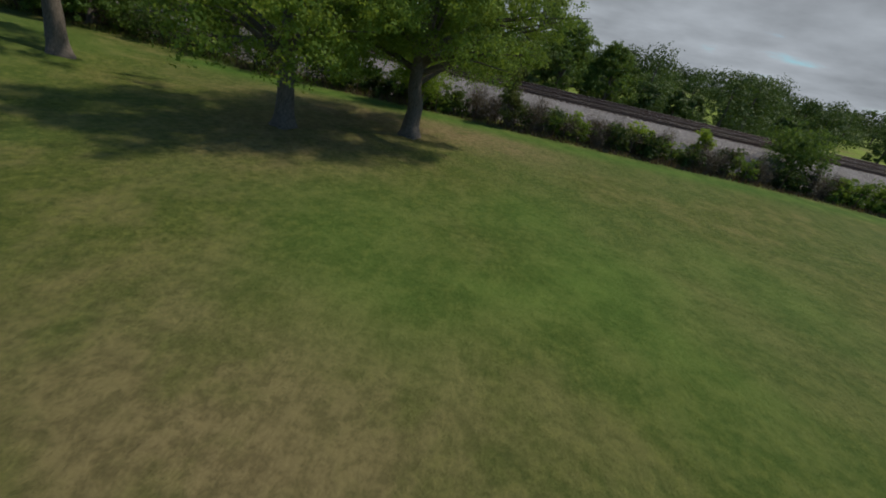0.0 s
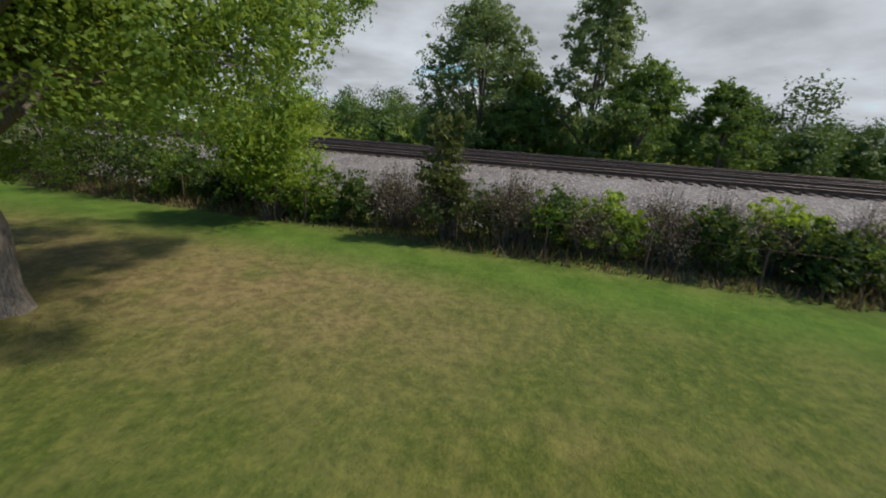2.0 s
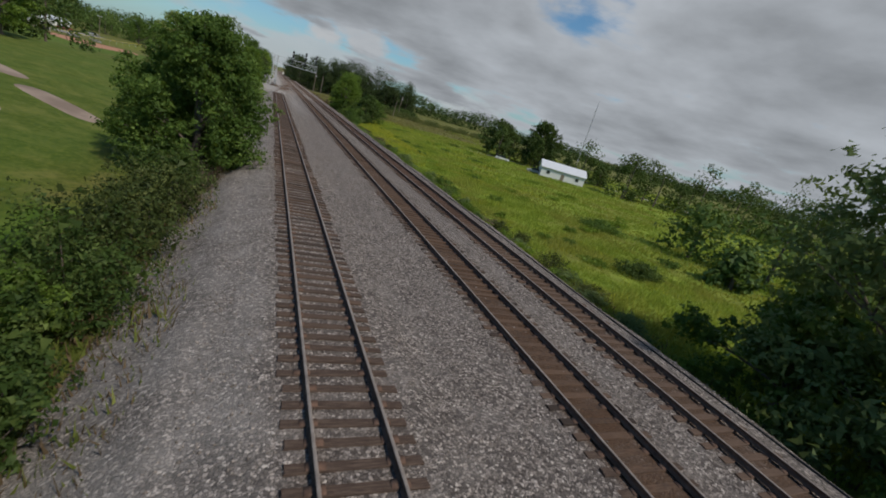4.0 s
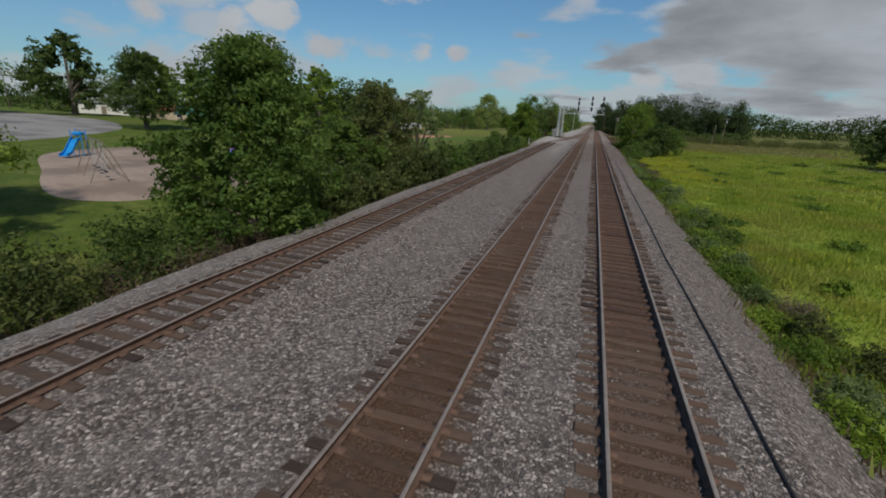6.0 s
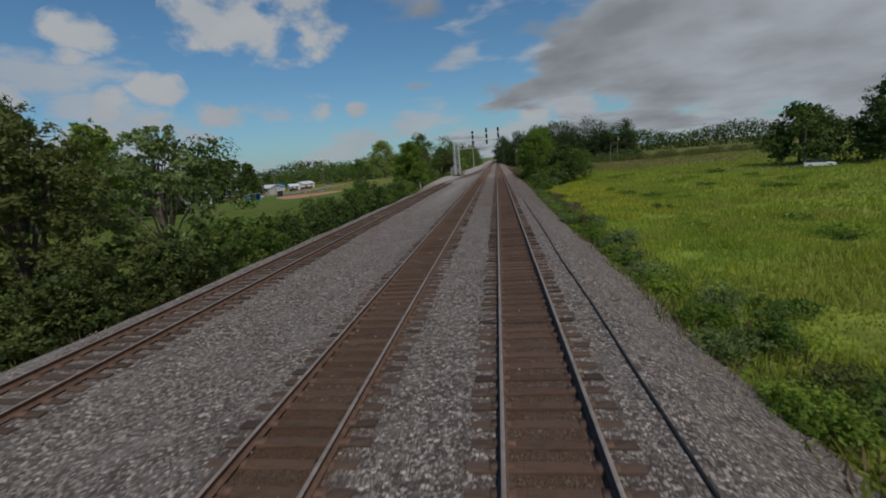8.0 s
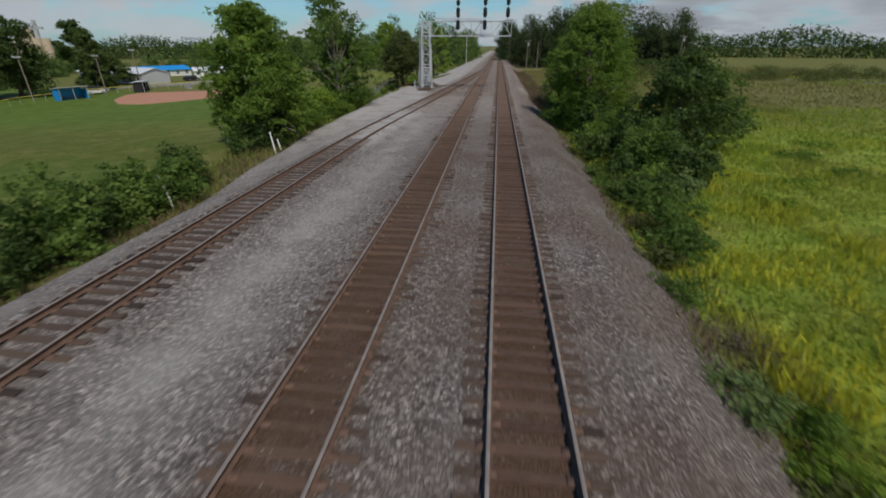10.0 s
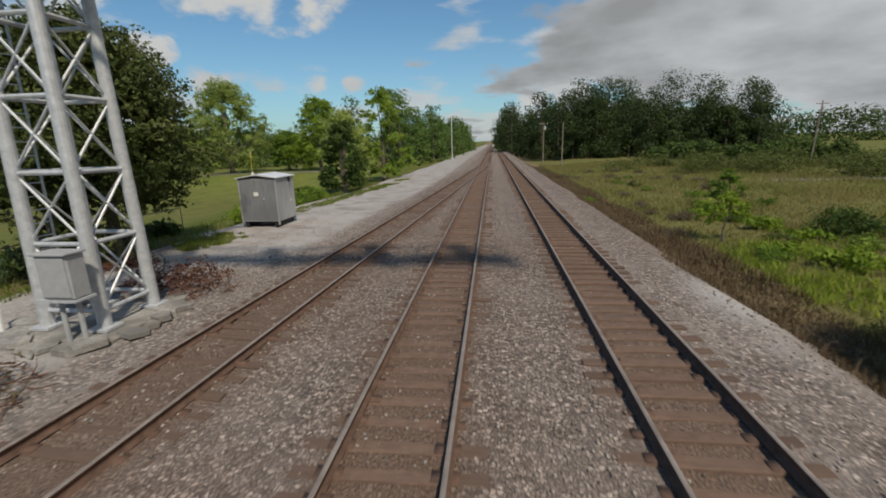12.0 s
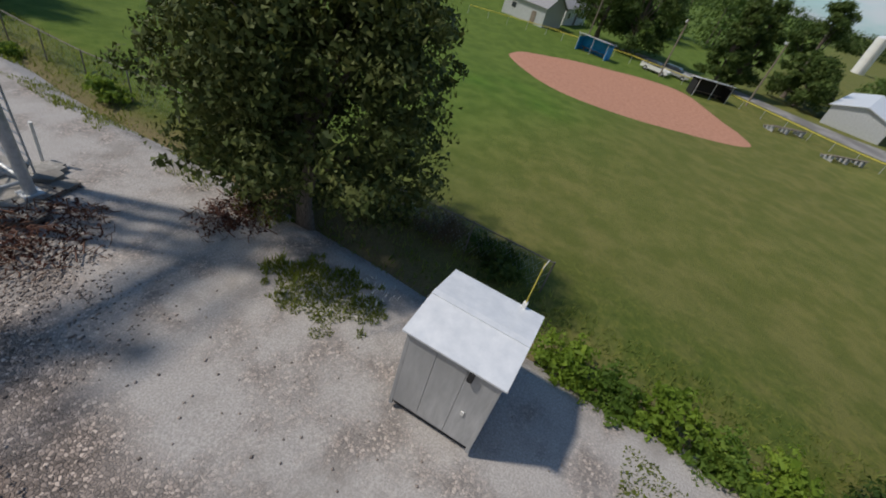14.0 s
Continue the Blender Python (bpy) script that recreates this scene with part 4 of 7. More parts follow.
def make_tree(place, height, spread_r, crown_base, label, leaves=7000, size=0.28, leaf=None, trunk_r=0.22, clumps=26, seed=0, lean=0.0, fork=None, category="tree", group="", extra=(), droop=0.1, top=0.75, limbs=9, name="tree", rz=0.0, fine=False, core=20, spray=22, airy=1.0):
    rng = random.Random(seed)
    nrg = np.random.default_rng(seed)
    t = thing(name, place, label, category, group, rz)
    cl = crown_clumps(rng, crown_base + spread_r * 0.15, height - spread_r * 0.22, spread_r, clumps, lean, top) + list(extra)
    cl = [(*c[:3], *(r * airy for r in c[3:])) for c in cl]
    part_mesh("trunk", trunk_mesh(rng, cl, trunk_r, height, fork or max(crown_base, 0.6), limbs=limbs, lean=lean), t)
    pts, way = clump_points(cl, leaves, nrg, 0.8, spray)
    v, f = leaf_quads(pts, size, nrg, droop, way, fine)
    v, f = with_core(v, f, cl, leaves // core, size * (1.7 if fine else 2.6), nrg, fine)
    part_mesh("crown", mesh_np("crown", v, f, [leaf or LEAF_MID]), t)
    return t


def gz(x, y):
    return float(ground_z(x, y))


def at_ground(x, y, dz=0.0):
    return (x, y, gz(x, y) + dz)


def make_bush(place, h, r, label, leaves=1800, size=0.16, leaf=None, seed=0, clumps=12, stems=7, name="bush", category="bush", group="", droop=0.0):
    rng = random.Random(seed)
    nrg = np.random.default_rng(seed + 77)
    b = thing(name, place, label, category, group)
    cl = []
    for i in range(clumps):
        a, q = i * 2.399 + rng.uniform(-0.4, 0.4), math.sqrt(rng.random())
        z = h * rng.uniform(0.18, 0.8) * (1.1 - 0.4 * q)
        s = r * rng.uniform(0.30, 0.48)
        cl.append((math.cos(a) * r * 0.72 * q, math.sin(a) * r * 0.72 * q, z, s, s, min(s, h * 0.3)))
    V, F = [], []
    dry = leaf is LEAF_BROWN
    if dry:
        leaves, size = int(leaves * 1.3), size * 0.55
        for _ in range(46):
            a, q = rng.uniform(0, 6.28), rng.random()
            x, y, z = math.cos(a) * r * q, math.sin(a) * r * q, h * rng.uniform(0.6, 1.05) * (1.05 - 0.35 * q)
            v, f = tube_path([(x * 0.4, y * 0.4, -0.1), (x * 0.75 + rng.uniform(-0.1, 0.1), y * 0.75, z * 0.55), (x, y + rng.uniform(-0.15, 0.15), z)], [0.014, 0.01, 0.004], 4)
            k = len(V)
            V.extend(v)
            F.extend([tuple(k + i for i in q4) for q4 in f])
    for c in cl[:stems]:
        v, f = tube_path([(c[0] * 0.15, c[1] * 0.15, -0.15), (c[0] * 0.5, c[1] * 0.5, c[2] * 0.5), c[:3]], [0.035, 0.025, 0.008], 4)
        k = len(V)
        V.extend(v)
        F.extend([tuple(k + i for i in q) for q in f])
    part_mesh("branchwork", mesh_np("branchwork", [p[:] for p in V], F, [BARK]), b)
    pts, way = clump_points(cl, int(leaves * 0.85), nrg, 0.6, 0 if dry else 14)
    v, f = leaf_quads(pts, size, nrg, droop, way)
    v, f = with_core(v, f, cl, leaves // (60 if dry else 18), size * 2.4, nrg)
    v[:, 2] = np.maximum(v[:, 2], 0.02)
    part_mesh("foliage", mesh_np("foliage", v, f, [leaf or LEAF_DARK]), b)
    return b


# ---------------------------------------------------------------- things


def woodland(spots, label, leaf, per=700, size=0.75, seed=0, name="woodland", trunks=True):
    """A far belt of trees, one mass: spots are (x, y, height, spread)."""
    rng = random.Random(seed)
    nrg = np.random.default_rng(seed)
    V, F, k = [], [], 0
    TV, TF = [], []
    for x, y, h, r in spots:
        z0 = gz(x, y)
        cl = crown_clumps(rng, h * 0.04, h - r * 0.2, r, 18, 0.0, 0.6, 1.5)
        pts, way = clump_points(cl, per, nrg, 0.7)
        v, f = leaf_quads(pts, size, nrg, 0.05, way, uneven=0.3)
        V.append(v + np.array((x, y, z0)))
        F.append(f + k)
        k += len(v)
        if trunks:
            tv, tf = tube_path([(x, y, z0 - 0.3), (x + rng.uniform(-0.3, 0.3), y, z0 + h * 0.4), (x, y, z0 + h * 0.8)], [0.25, 0.18, 0.05], 5)
            b = len(TV)
            TV.extend(p[:] for p in tv)
            TF.extend(tuple(b + i for i in q) for q in tf)
    ob = new(name, mesh_np(name, np.concatenate(V), np.concatenate(F), [leaf]))
    tagged(ob, label, "trees", kind="stuff")
    if trunks:
        part_mesh("trunk_mass", mesh_np("trunk_mass", TV, TF, [BARK]), ob, kind="stuff")
    return ob


def belt(x0, y0, x1, y1, n, depth, h, r, seed, low=0.5):
    rng = random.Random(seed)
    out = []
    dx, dy = x1 - x0, y1 - y0
    ln = math.hypot(dx, dy)
    for i in range(n):
        t = (i + rng.random()) / n
        d = rng.uniform(-0.5, 0.5) * depth
        s = rng.uniform(low, 1.2)
        out.append((x0 + dx * t - dy / ln * d, y0 + dy * t + dx / ln * d, h * s, r * s * rng.uniform(0.85, 1.2)))
    return out


# lawn trees by the southern park
make_tree(at_ground(-24.2, -12.4), 11.5, 5.8, 3.7, "broad green maple with a thick grey trunk on the lawn", 150000, 0.105, LEAF_MAPLE, 0.42, 74, 11, fine=True, fork=2.6, limbs=22, spray=64, core=14, airy=0.88, extra=((3.0, 0.5, 5.2, 1.8, 1.8, 1.2), (3.8, 1.5, 6.2, 1.8, 1.8, 1.2), (2.5, -1.5, 6.0, 2.0, 2.0, 1.3), (4.2, 2.2, 4.2, 1.5, 1.5, 0.9), (5.2, -0.8, 4.6, 1.5, 1.4, 0.9), (3.4, 4.4, 2.6, 1.4, 1.4, 0.8), (1.5, 5.0, 3.2, 1.6, 1.6, 1.0), (4.6, 3.4, 5.4, 1.4, 1.4, 1.0), (5.6, 1.2, 5.6, 1.3, 1.3, 0.9), (4.4, 0.6, 7.4, 1.6, 1.6, 1.2), (3.2, 3.2, 7.0, 1.7, 1.7, 1.2), (5.0, 4.2, 6.6, 1.4, 1.4, 1.0), (2.0, 2.0, 4.6, 1.6, 1.6, 1.1), (6.2, 2.6, 4.4, 1.2, 1.2, 0.8), (3.6, -1.0, 8.6, 1.6, 1.6, 1.1), (2.4, 3.8, 4.8, 1.5, 1.5, 1.0), (4.4, 5.4, 4.0, 1.2, 1.2, 0.8), (2.8, -2.6, 4.6, 1.4, 1.4, 0.9), (4.2, -2.9, 5.6, 1.3, 1.3, 1.0), (5.2, -2.7, 5.5, 1.2, 1.2, 0.9), (5.9, -2.8, 6.4, 1.3, 1.3, 0.9), (6.5, -3.2, 6.8, 1.2, 1.2, 0.8), (7.1, -3.2, 7.2, 1.1, 1.1, 0.8), (4.8, -2.4, 7.2, 1.4, 1.4, 1.0)))
make_tree(at_ground(-28.0, -6.8), 11.0, 5.6, 2.6, "leafy maple with low branches standing on the lawn", 42000, 0.14, LEAF_LIGHT, 0.40, 44, 12, fork=2.5, limbs=14, core=60, spray=40, airy=0.88)
make_tree(at_ground(-25.9, 5.7), 11.5, 4.8, 3.4, "large maple with a stout trunk on the lawn", 20000, 0.2, LEAF_LIGHT, 0.42, 46, 13, fork=2.8, limbs=10)

# fence row of scrub between lawn and tracks
HEDGE = random.Random(5)
for i in range(78):
    y = -82 + i * 0.99 + HEDGE.uniform(-0.4, 0.4)
    x = -13.9 + HEDGE.uniform(-0.5, 0.6)
    h = HEDGE.uniform(1.9, 2.9)
    lf = (LEAF_DARK, LEAF_DARK, LEAF_MID, LEAF_BROWN, LEAF_BROWN)[HEDGE.randrange(5)]
    make_bush(at_ground(x, y), h, HEDGE.uniform(1.0, 1.4), "dry brown scrub bush in the overgrown fence row" if lf is LEAF_BROWN else "dark scrubby bush in the overgrown fence row", 2200, 0.13, lf, 100 + i, group="fence row bushes")
make_bush(at_ground(-12.5, -29.2), 2.5, 1.15, "bright yellow-green shrub in the fence row", 2600, 0.15, LEAF_BRIGHT, 201)
for y, h in ((-25.6, 2.5), (-27.2, 2.8), (-31.0, 2.6)):
    make_bush(at_ground(-13.0, y), h, 1.2, "tall dry brown bush in the fence row", 2400, 0.12, LEAF_BROWN, 230 - int(y), group="fence row bushes")
make_bush(at_ground(-13.2, -24.0), 2.5, 1.3, "bright green shrub growing through the fence row", 2400, 0.15, LEAF_BRIGHT, 202)
make_bush(at_ground(-11.6, -34.8), 3.3, 1.0, "upright yellow-green shrub in the fence row", 2000, 0.15, LEAF_BRIGHT, 203)
make_bush(at_ground(-11.6, -42.3), 5.0, 2.7, "tall rounded green bush at the embankment foot", 8000, 0.15, LEAF_DEEP, 204, 22)
make_bush(at_ground(-14.6, -18.4), 5.3, 1.1, "slim olive-brown sapling thicket in the fence row", 5200, 0.12, LEAF_OLIVE, 205, 24, 12)
make_bush(at_ground(-14.2, -20.6), 3.2, 1.4, "tall dry brown bush in the fence row", 2800, 0.12, LEAF_BROWN, 206)
make_bush(at_ground(-15.2, -11.6), 7.0, 2.4, "bright yellow-green young tree beside the fence row", 13000, 0.13, LEAF_YELLOW, 207, 34, 12)

# woods beyond the tracks on the south-east
make_tree(at_ground(15.2, -12.0), 16.2, 6.2, 0.4, "tall broad cottonwood with an open airy crown", 26000, 0.26, LEAF_GREY, 0.34, 62, 31, top=0.72)
make_tree(at_ground(15.4, -22.4), 17.0, 4.7, 0.3, "tall slim cottonwood with a ragged top", 19000, 0.26, LEAF_GREY, 0.3, 60, 33, top=0.7)
make_tree(at_ground(17.5, -16.0), 10.0, 4.6, 0.4, "leafy green tree between the cottonwoods", 12000, 0.26, LEAF_DEEP, 0.26, 40, 32, top=0.66)
make_tree(at_ground(14.5, -26.5), 10.5, 4.8, 0.4, "dark spreading tree at the edge of the woods", 14000, 0.26, LEAF_DEEP, 0.28, 34, 34, top=0.6)
make_tree(at_ground(14.0, -16.5), 7.5, 4.6, 0.3, "leafy tree under the cottonwoods", 13000, 0.26, LEAF_DEEP, 0.25, 32, 35, top=0.55)
make_tree(at_ground(14.0, -8.5), 6.0, 3.8, 0.3, "dark leafy tree under the cottonwoods", 10000, 0.26, LEAF_DEEP, 0.22, 28, 36, top=0.55)
make_tree(at_ground(14.0, -33.0), 9.0, 4.4, 0.3, "dark leafy tree at the edge of the woods", 11000, 0.26, LEAF_DEEP, 0.25, 30, 37, top=0.55)
woodland(belt(18, -35, 58, -127, 34, 22, 9.6, 3.8, 41, 0.36) + belt(62, -27, 95, -137, 22, 30, 8.6, 4.2, 42, 0.3), "far belt of mixed green woods beyond the tracks", LEAF_WOOD, 2600, 0.36, 43)
woodland(belt(40, 20, 120, -80, 26, 24, 7, 4.5, 44), "far low trees at the edge of the meadow", LEAF_FAR, 900, 0.7, 45)

# trees and scrub on the park side of the tracks
make_tree(at_ground(-13.2, 14.3), 10.6, 4.0, 0.4, "leafy tree at the park edge beside the tracks", 34000, 0.19, LEAF_DEEP, 0.3, 54, 51)
make_tree(at_ground(-16.8, 35.6), 10.2, 4.2, 0.4, "airy brown-green tree in the trackside scrub", 22000, 0.18, LEAF_OLIVE, 0.26, 46, 54, limbs=16)
make_tree(at_ground(-17.6, 30.6), 6.6, 3.4, 0.4, "leafy tree in the trackside scrub", 18000, 0.18, LEAF_DEEP, 0.24, 42, 53, limbs=14)
make_tree(at_ground(-15.6, 42.5), 10.0, 3.0, 1.0, "thin half-dead tree with bare top branches", 6000, 0.2, LEAF_GREY, 0.22, 22, 55, limbs=18, top=0.9)
make_tree(at_ground(-51.0, 62.0), 15.5, 5.5, 1.5, "tall dark rounded park tree", 14000, 0.32, LEAF_DARK, 0.4, 36, 56)
make_tree(at_ground(-45.0, 68.0), 13.0, 4.5, 1.5, "rounded green park tree", 10000, 0.32, LEAF_MID, 0.35, 30, 57)
make_tree(at_ground(-14.6, 112.3), 10.2, 3.7, 0.4, "dense yellow-green tree at the edge of the gravel", 30000, 0.19, LEAF_MID, 0.26, 66, 58, top=0.62)
make_tree(at_ground(-15.2, 118.2), 6.4, 2.5, 0.4, "small green tree at the edge of the gravel", 11000, 0.18, LEAF_MID, 0.2, 34, 68)
make_tree(at_ground(-14.8, 130.4), 13.2, 4.6, 1.6, "tall ragged tree with an airy top", 9500, 0.2, LEAF_DEEP, 0.26, 34, 59, top=0.8)
make_tree(at_ground(-15.8, 134.5), 9.5, 2.8, 0.8, "slim leafy tree beside the gravel yard", 14000, 0.2, LEAF_DEEP, 0.24, 32, 60, top=0.8)
make_bush(at_ground(-15.2, 22.6), 4.2, 2.5, "large dark rounded bush at the park edge", 7500, 0.14, LEAF_DARK, 399, 24, 10, group="trackside bushes")
make_bush(at_ground(-14.6, 27.0), 3.6, 2.2, "large dark rounded bush at the park edge", 6000, 0.14, LEAF_DEEP, 398, 22, 10, group="trackside bushes")
SIDE = random.Random(9)
for i in range(81):
    y = -24 + i * 2.05 + SIDE.uniform(-0.5, 0.5)
    if y > 142 or 103 < y < 108 or y < 13:
        continue
    h = 2.4 if y < 12 else 3.9 if y < 34 else 5.1 if y < 78 else 3.6 if y < 100 else 2.9
    h *= SIDE.uniform(0.82, 1.15)
    x = float(bed_left(y)) - 2.35 - (0.3 if h > 3.6 else 0.0) + SIDE.uniform(-0.8, 0.5)
    lf = LEAF_MID if y > 115 else LEAF_OAK if y < 40 else (LEAF_DARK, LEAF_DARK, LEAF_DEEP)[SIDE.randrange(3)]
    make_bush(at_ground(x, y), h, SIDE.uniform(1.5, 2.0), "dark green bush in the trackside scrub" if lf in (LEAF_DARK, LEAF_OAK) else "leafy green bush in the trackside scrub", 3600, 0.15, lf, 300 + i, 14, group="trackside bushes")
for x, y, h, r, k in ((-13.7, -4.2, 4.0, 2.7, 1), (-13.6, 0.0, 4.4, 2.8, 0), (-13.4, 4.4, 4.2, 2.6, 0), (-13.6, 8.4, 3.5, 2.3, 1)):
    make_bush(at_ground(x, y), h, r, "rounded dark green bush below the ballast", 6000, 0.12, (LEAF_OAK, LEAF_DARK)[k], 390 + int(y), 18, group="trackside bushes")
for y, h in ((6.8, 1.5), (8.9, 1.7), (11.0, 1.6), (12.9, 1.9)):
    make_bush(at_ground(-12.6 + SIDE.uniform(-0.3, 0.3), y), h, 1.4, "dry brown scrub bush below the ballast", 2600, 0.13, LEAF_BROWN, 380 + int(y), group="trackside bushes")
make_bush(at_ground(-14.6, 124.5), 4.0, 1.9, "bright yellow-green bush beside the gravel", 4500, 0.16, LEAF_YELLOW, 401, 14)
for i in range(46):
    y = -12 + i * 2.7 + SIDE.uniform(-1.0, 1.0)
    k = SIDE.randrange(5)
    make_bush(at_ground(10.4 + SIDE.uniform(-0.5, 1.8), y), SIDE.uniform(0.7, 1.5), SIDE.uniform(0.9, 1.6), ("low green bush at the foot of the embankment", "grey-green weed bush at the embankment foot", "dry yellow-brown weed bush at the embankment foot", "low olive-green bush at the foot of the embankment", "leafy green weed bush at the embankment foot")[k], 2400, 0.088, (LEAF_DEEP, LEAF_GREY, LEAF_BROWN, LEAF_OLIVE, LEAF_MID)[k], 420 + i, group="embankment bushes")
for i in range(34):
    y = 2 + i * 2.6 + SIDE.uniform(-1, 1)
    make_bush(at_ground(9.5 + SIDE.uniform(-0.4, 1.2), y), SIDE.uniform(0.7, 1.3), SIDE.uniform(0.9, 1.4), "leafy weed bush on the embankment slope", 2500, 0.09, (LEAF_GREY, LEAF_MID, LEAF_YELLOW)[i % 3], 820 + i, group="embankment bushes")
for i in range(70):
    k = SIDE.randrange(4)
    far = SIDE.random()
    make_bush(at_ground(12 + 36 * far, -22 + i * 2.1 + SIDE.uniform(-3, 3)), SIDE.uniform(0.45, 0.95), SIDE.uniform(0.7, 1.5) * (1 + far), ("bright yellow-green weed clump in the meadow", "green weed clump in the meadow", "bright yellow-green weed clump in the meadow", "dark green weed clump in the meadow")[k], 1300, 0.13, (LEAF_YELLOW, LEAF_MID, LEAF_YELLOW, LEAF_DEEP)[k], 900 + i, 9, 4, "weed_clump", "weeds", group="meadow clumps")
make_bush(at_ground(33.0, 26.0), 1.2, 3.4, "broad dark green thicket in the meadow", 4500, 0.16, LEAF_DEEP, 981, 16, group="meadow clumps")
make_bush(at_ground(22.0, 8.0), 1.5, 2.2, "dense dark green thicket in the meadow", 4500, 0.14, LEAF_DARK, 982, 14, group="meadow clumps")

# woods round the line further on
woodland(belt(-18, 240, -15, 430, 36, 10, 15, 4.4, 61) + belt(-32, 262, -26, 480, 26, 20, 17, 5, 62), "woods lining the far side of the railway", LEAF_FAR, 1100, 0.62, 63)
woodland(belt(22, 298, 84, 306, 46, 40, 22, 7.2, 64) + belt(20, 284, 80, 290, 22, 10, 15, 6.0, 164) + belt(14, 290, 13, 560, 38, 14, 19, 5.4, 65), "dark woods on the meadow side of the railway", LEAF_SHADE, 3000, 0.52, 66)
make_bush(at_ground(13.0, 106.6), 2.7, 1.5, "light green rounded bush at the embankment foot", 3600, 0.15, LEAF_MID, 471, 14)
make_bush(at_ground(14.6, 105.0), 2.0, 1.2, "pale grey-green bush at the embankment foot", 2600, 0.13, LEAF_GREY, 472, 12)
make_bush(at_ground(14.6, 111.5), 4.6, 2.4, "large leafy green bush at the embankment foot", 7000, 0.17, LEAF_DEEP, 474, 20)
make_bush(at_ground(16.2, 108.5), 3.6, 2.1, "dark leafy bush at the embankment foot", 6000, 0.17, LEAF_DARK, 475, 18)
make_tree(at_ground(17.6, 116.0), 8.6, 4.0, 0.4, "round dark green tree at the meadow edge", 15000, 0.2, LEAF_DARK, 0.22, 44, 75)
make_tree(at_ground(20.8, 121.0), 7.6, 3.8, 0.4, "low dark green tree at the meadow edge", 13000, 0.2, LEAF_DEEP, 0.22, 40, 175)
make_tree(at_ground(12.9, 129.0), 12.4, 4.4, 0.6, "large yellow-green tree beside the tracks", 28000, 0.2, LEAF_MID, 0.3, 54, 72)
make_tree(at_ground(15.0, 138.0), 14.0, 5.2, 0.6, "large leafy tree overhanging the embankment", 28000, 0.2, LEAF_MID, 0.32, 42, 73)
for i in range(7):
    make_bush(at_ground(11.4 + SIDE.uniform(-0.3, 1.4), 116 + i * 4.6), SIDE.uniform(2.2, 3.6), SIDE.uniform(1.4, 2.0), "dark bush under the trackside trees", 3000, 0.17, (LEAF_DARK, LEAF_MID)[i % 2], 470 + i, group="embankment bushes")
make_tree(at_ground(15.6, 153.0), 11.6, 3.6, 1.2, "leafy tree with an airy top at the embankment foot", 17000, 0.2, LEAF_MID, 0.16, 40, 176, top=0.75, limbs=12)
make_tree(at_ground(15.4, 147.2), 13.6, 4.4, 0.3, "dense dark tree at the embankment foot", 22000, 0.2, LEAF_DARK, 0.22, 56, 177, top=0.65)
make_bush(at_ground(15.6, 152.0), 4.4, 2.2, "leafy green bush under the tree at the embankment foot", 6000, 0.17, LEAF_DEEP, 786, 18)
make_bush(at_ground(16.4, 155.5), 3.0, 1.8, "leafy green bush under the tree at the embankment foot", 4200, 0.17, LEAF_MID, 787, 16)
for i in range(5):
    make_bush(at_ground(13.2 + SIDE.uniform(-0.5, 1.6), 113.5 + i * 3.0), SIDE.uniform(3.2, 4.8), SIDE.uniform(1.8, 2.4), "leafy green bush on the embankment slope", 5500, 0.17, (LEAF_DEEP, LEAF_DARK, LEAF_MID)[i % 3], 770 + i, 18, group="embankment bushes")
woodland(belt(30, 214, 108, 204, 46, 20, 3.1, 3.2, 166, 0.7) + belt(24, 232, 60, 222, 14, 10, 2.6, 2.8, 167, 0.6), "brown-green thicket across the uncut field", LEAF_OLIVE, 900, 0.26, 168, "thicket", False)
make_tree(at_ground(14.8, 174.2), 3.1, 1.5, 1.0, "small sapling with thin foliage in the uncut field", 2600, 0.12, LEAF_YELLOW, 0.05, 14, 178, limbs=6)
make_bush(at_ground(21.7, 174.4), 1.7, 2.0, "dark rounded bush in the uncut field", 4200, 0.14, LEAF_DARK, 788, 16)
for i in range(44):
    k = SIDE.randrange(4)
    far = SIDE.random() ** 1.5
    make_bush(at_ground(10.4 + 16 * far, 158 + i * 1.7 + SIDE.uniform(-1.5, 1.5)), SIDE.uniform(0.45, 1.0), SIDE.uniform(0.7, 1.3), ("dry brown weed clump in the uncut field", "olive weed clump in the uncut field", "leafy green weed clump in the uncut field", "dull brown weed clump in the uncut field")[k], 1100, 0.1, (LEAF_BROWN, LEAF_OLIVE, LEAF_MID, LEAF_BROWN)[k], 640 + i, 9, 4, "weed_clump", "weeds", group="uncut field clumps")
for i in range(6):
    make_bush(at_ground(13.6 + SIDE.uniform(-0.4, 1.6), 143 + i * 2.4), SIDE.uniform(2.0, 3.6), SIDE.uniform(1.5, 2.1), "dark bush under the trackside trees", 3600, 0.16, (LEAF_DARK, LEAF_DEEP)[i % 2], 490 + i, 14, group="embankment bushes")
for x, y, h in ((11.6, 97.5, 1.6), (12.2, 99.8, 2.2), (11.8, 101.8, 2.4), (12.6, 104.0, 2.6), (11.6, 104.8, 2.0), (11.9, 108.6, 2.6)):
    make_bush(at_ground(x, y), h, 1.5, "dark leafy bush at the foot of the embankment", 3000, 0.12, (LEAF_DARK, LEAF_DEEP)[int(y) % 2], 840 + int(y), 14, group="embankment bushes")
make_bush(at_ground(11.6, 128.0), 1.6, 1.0, "yellow flowering weed clump", 1600, 0.1, LEAF_YELLOW, 480)
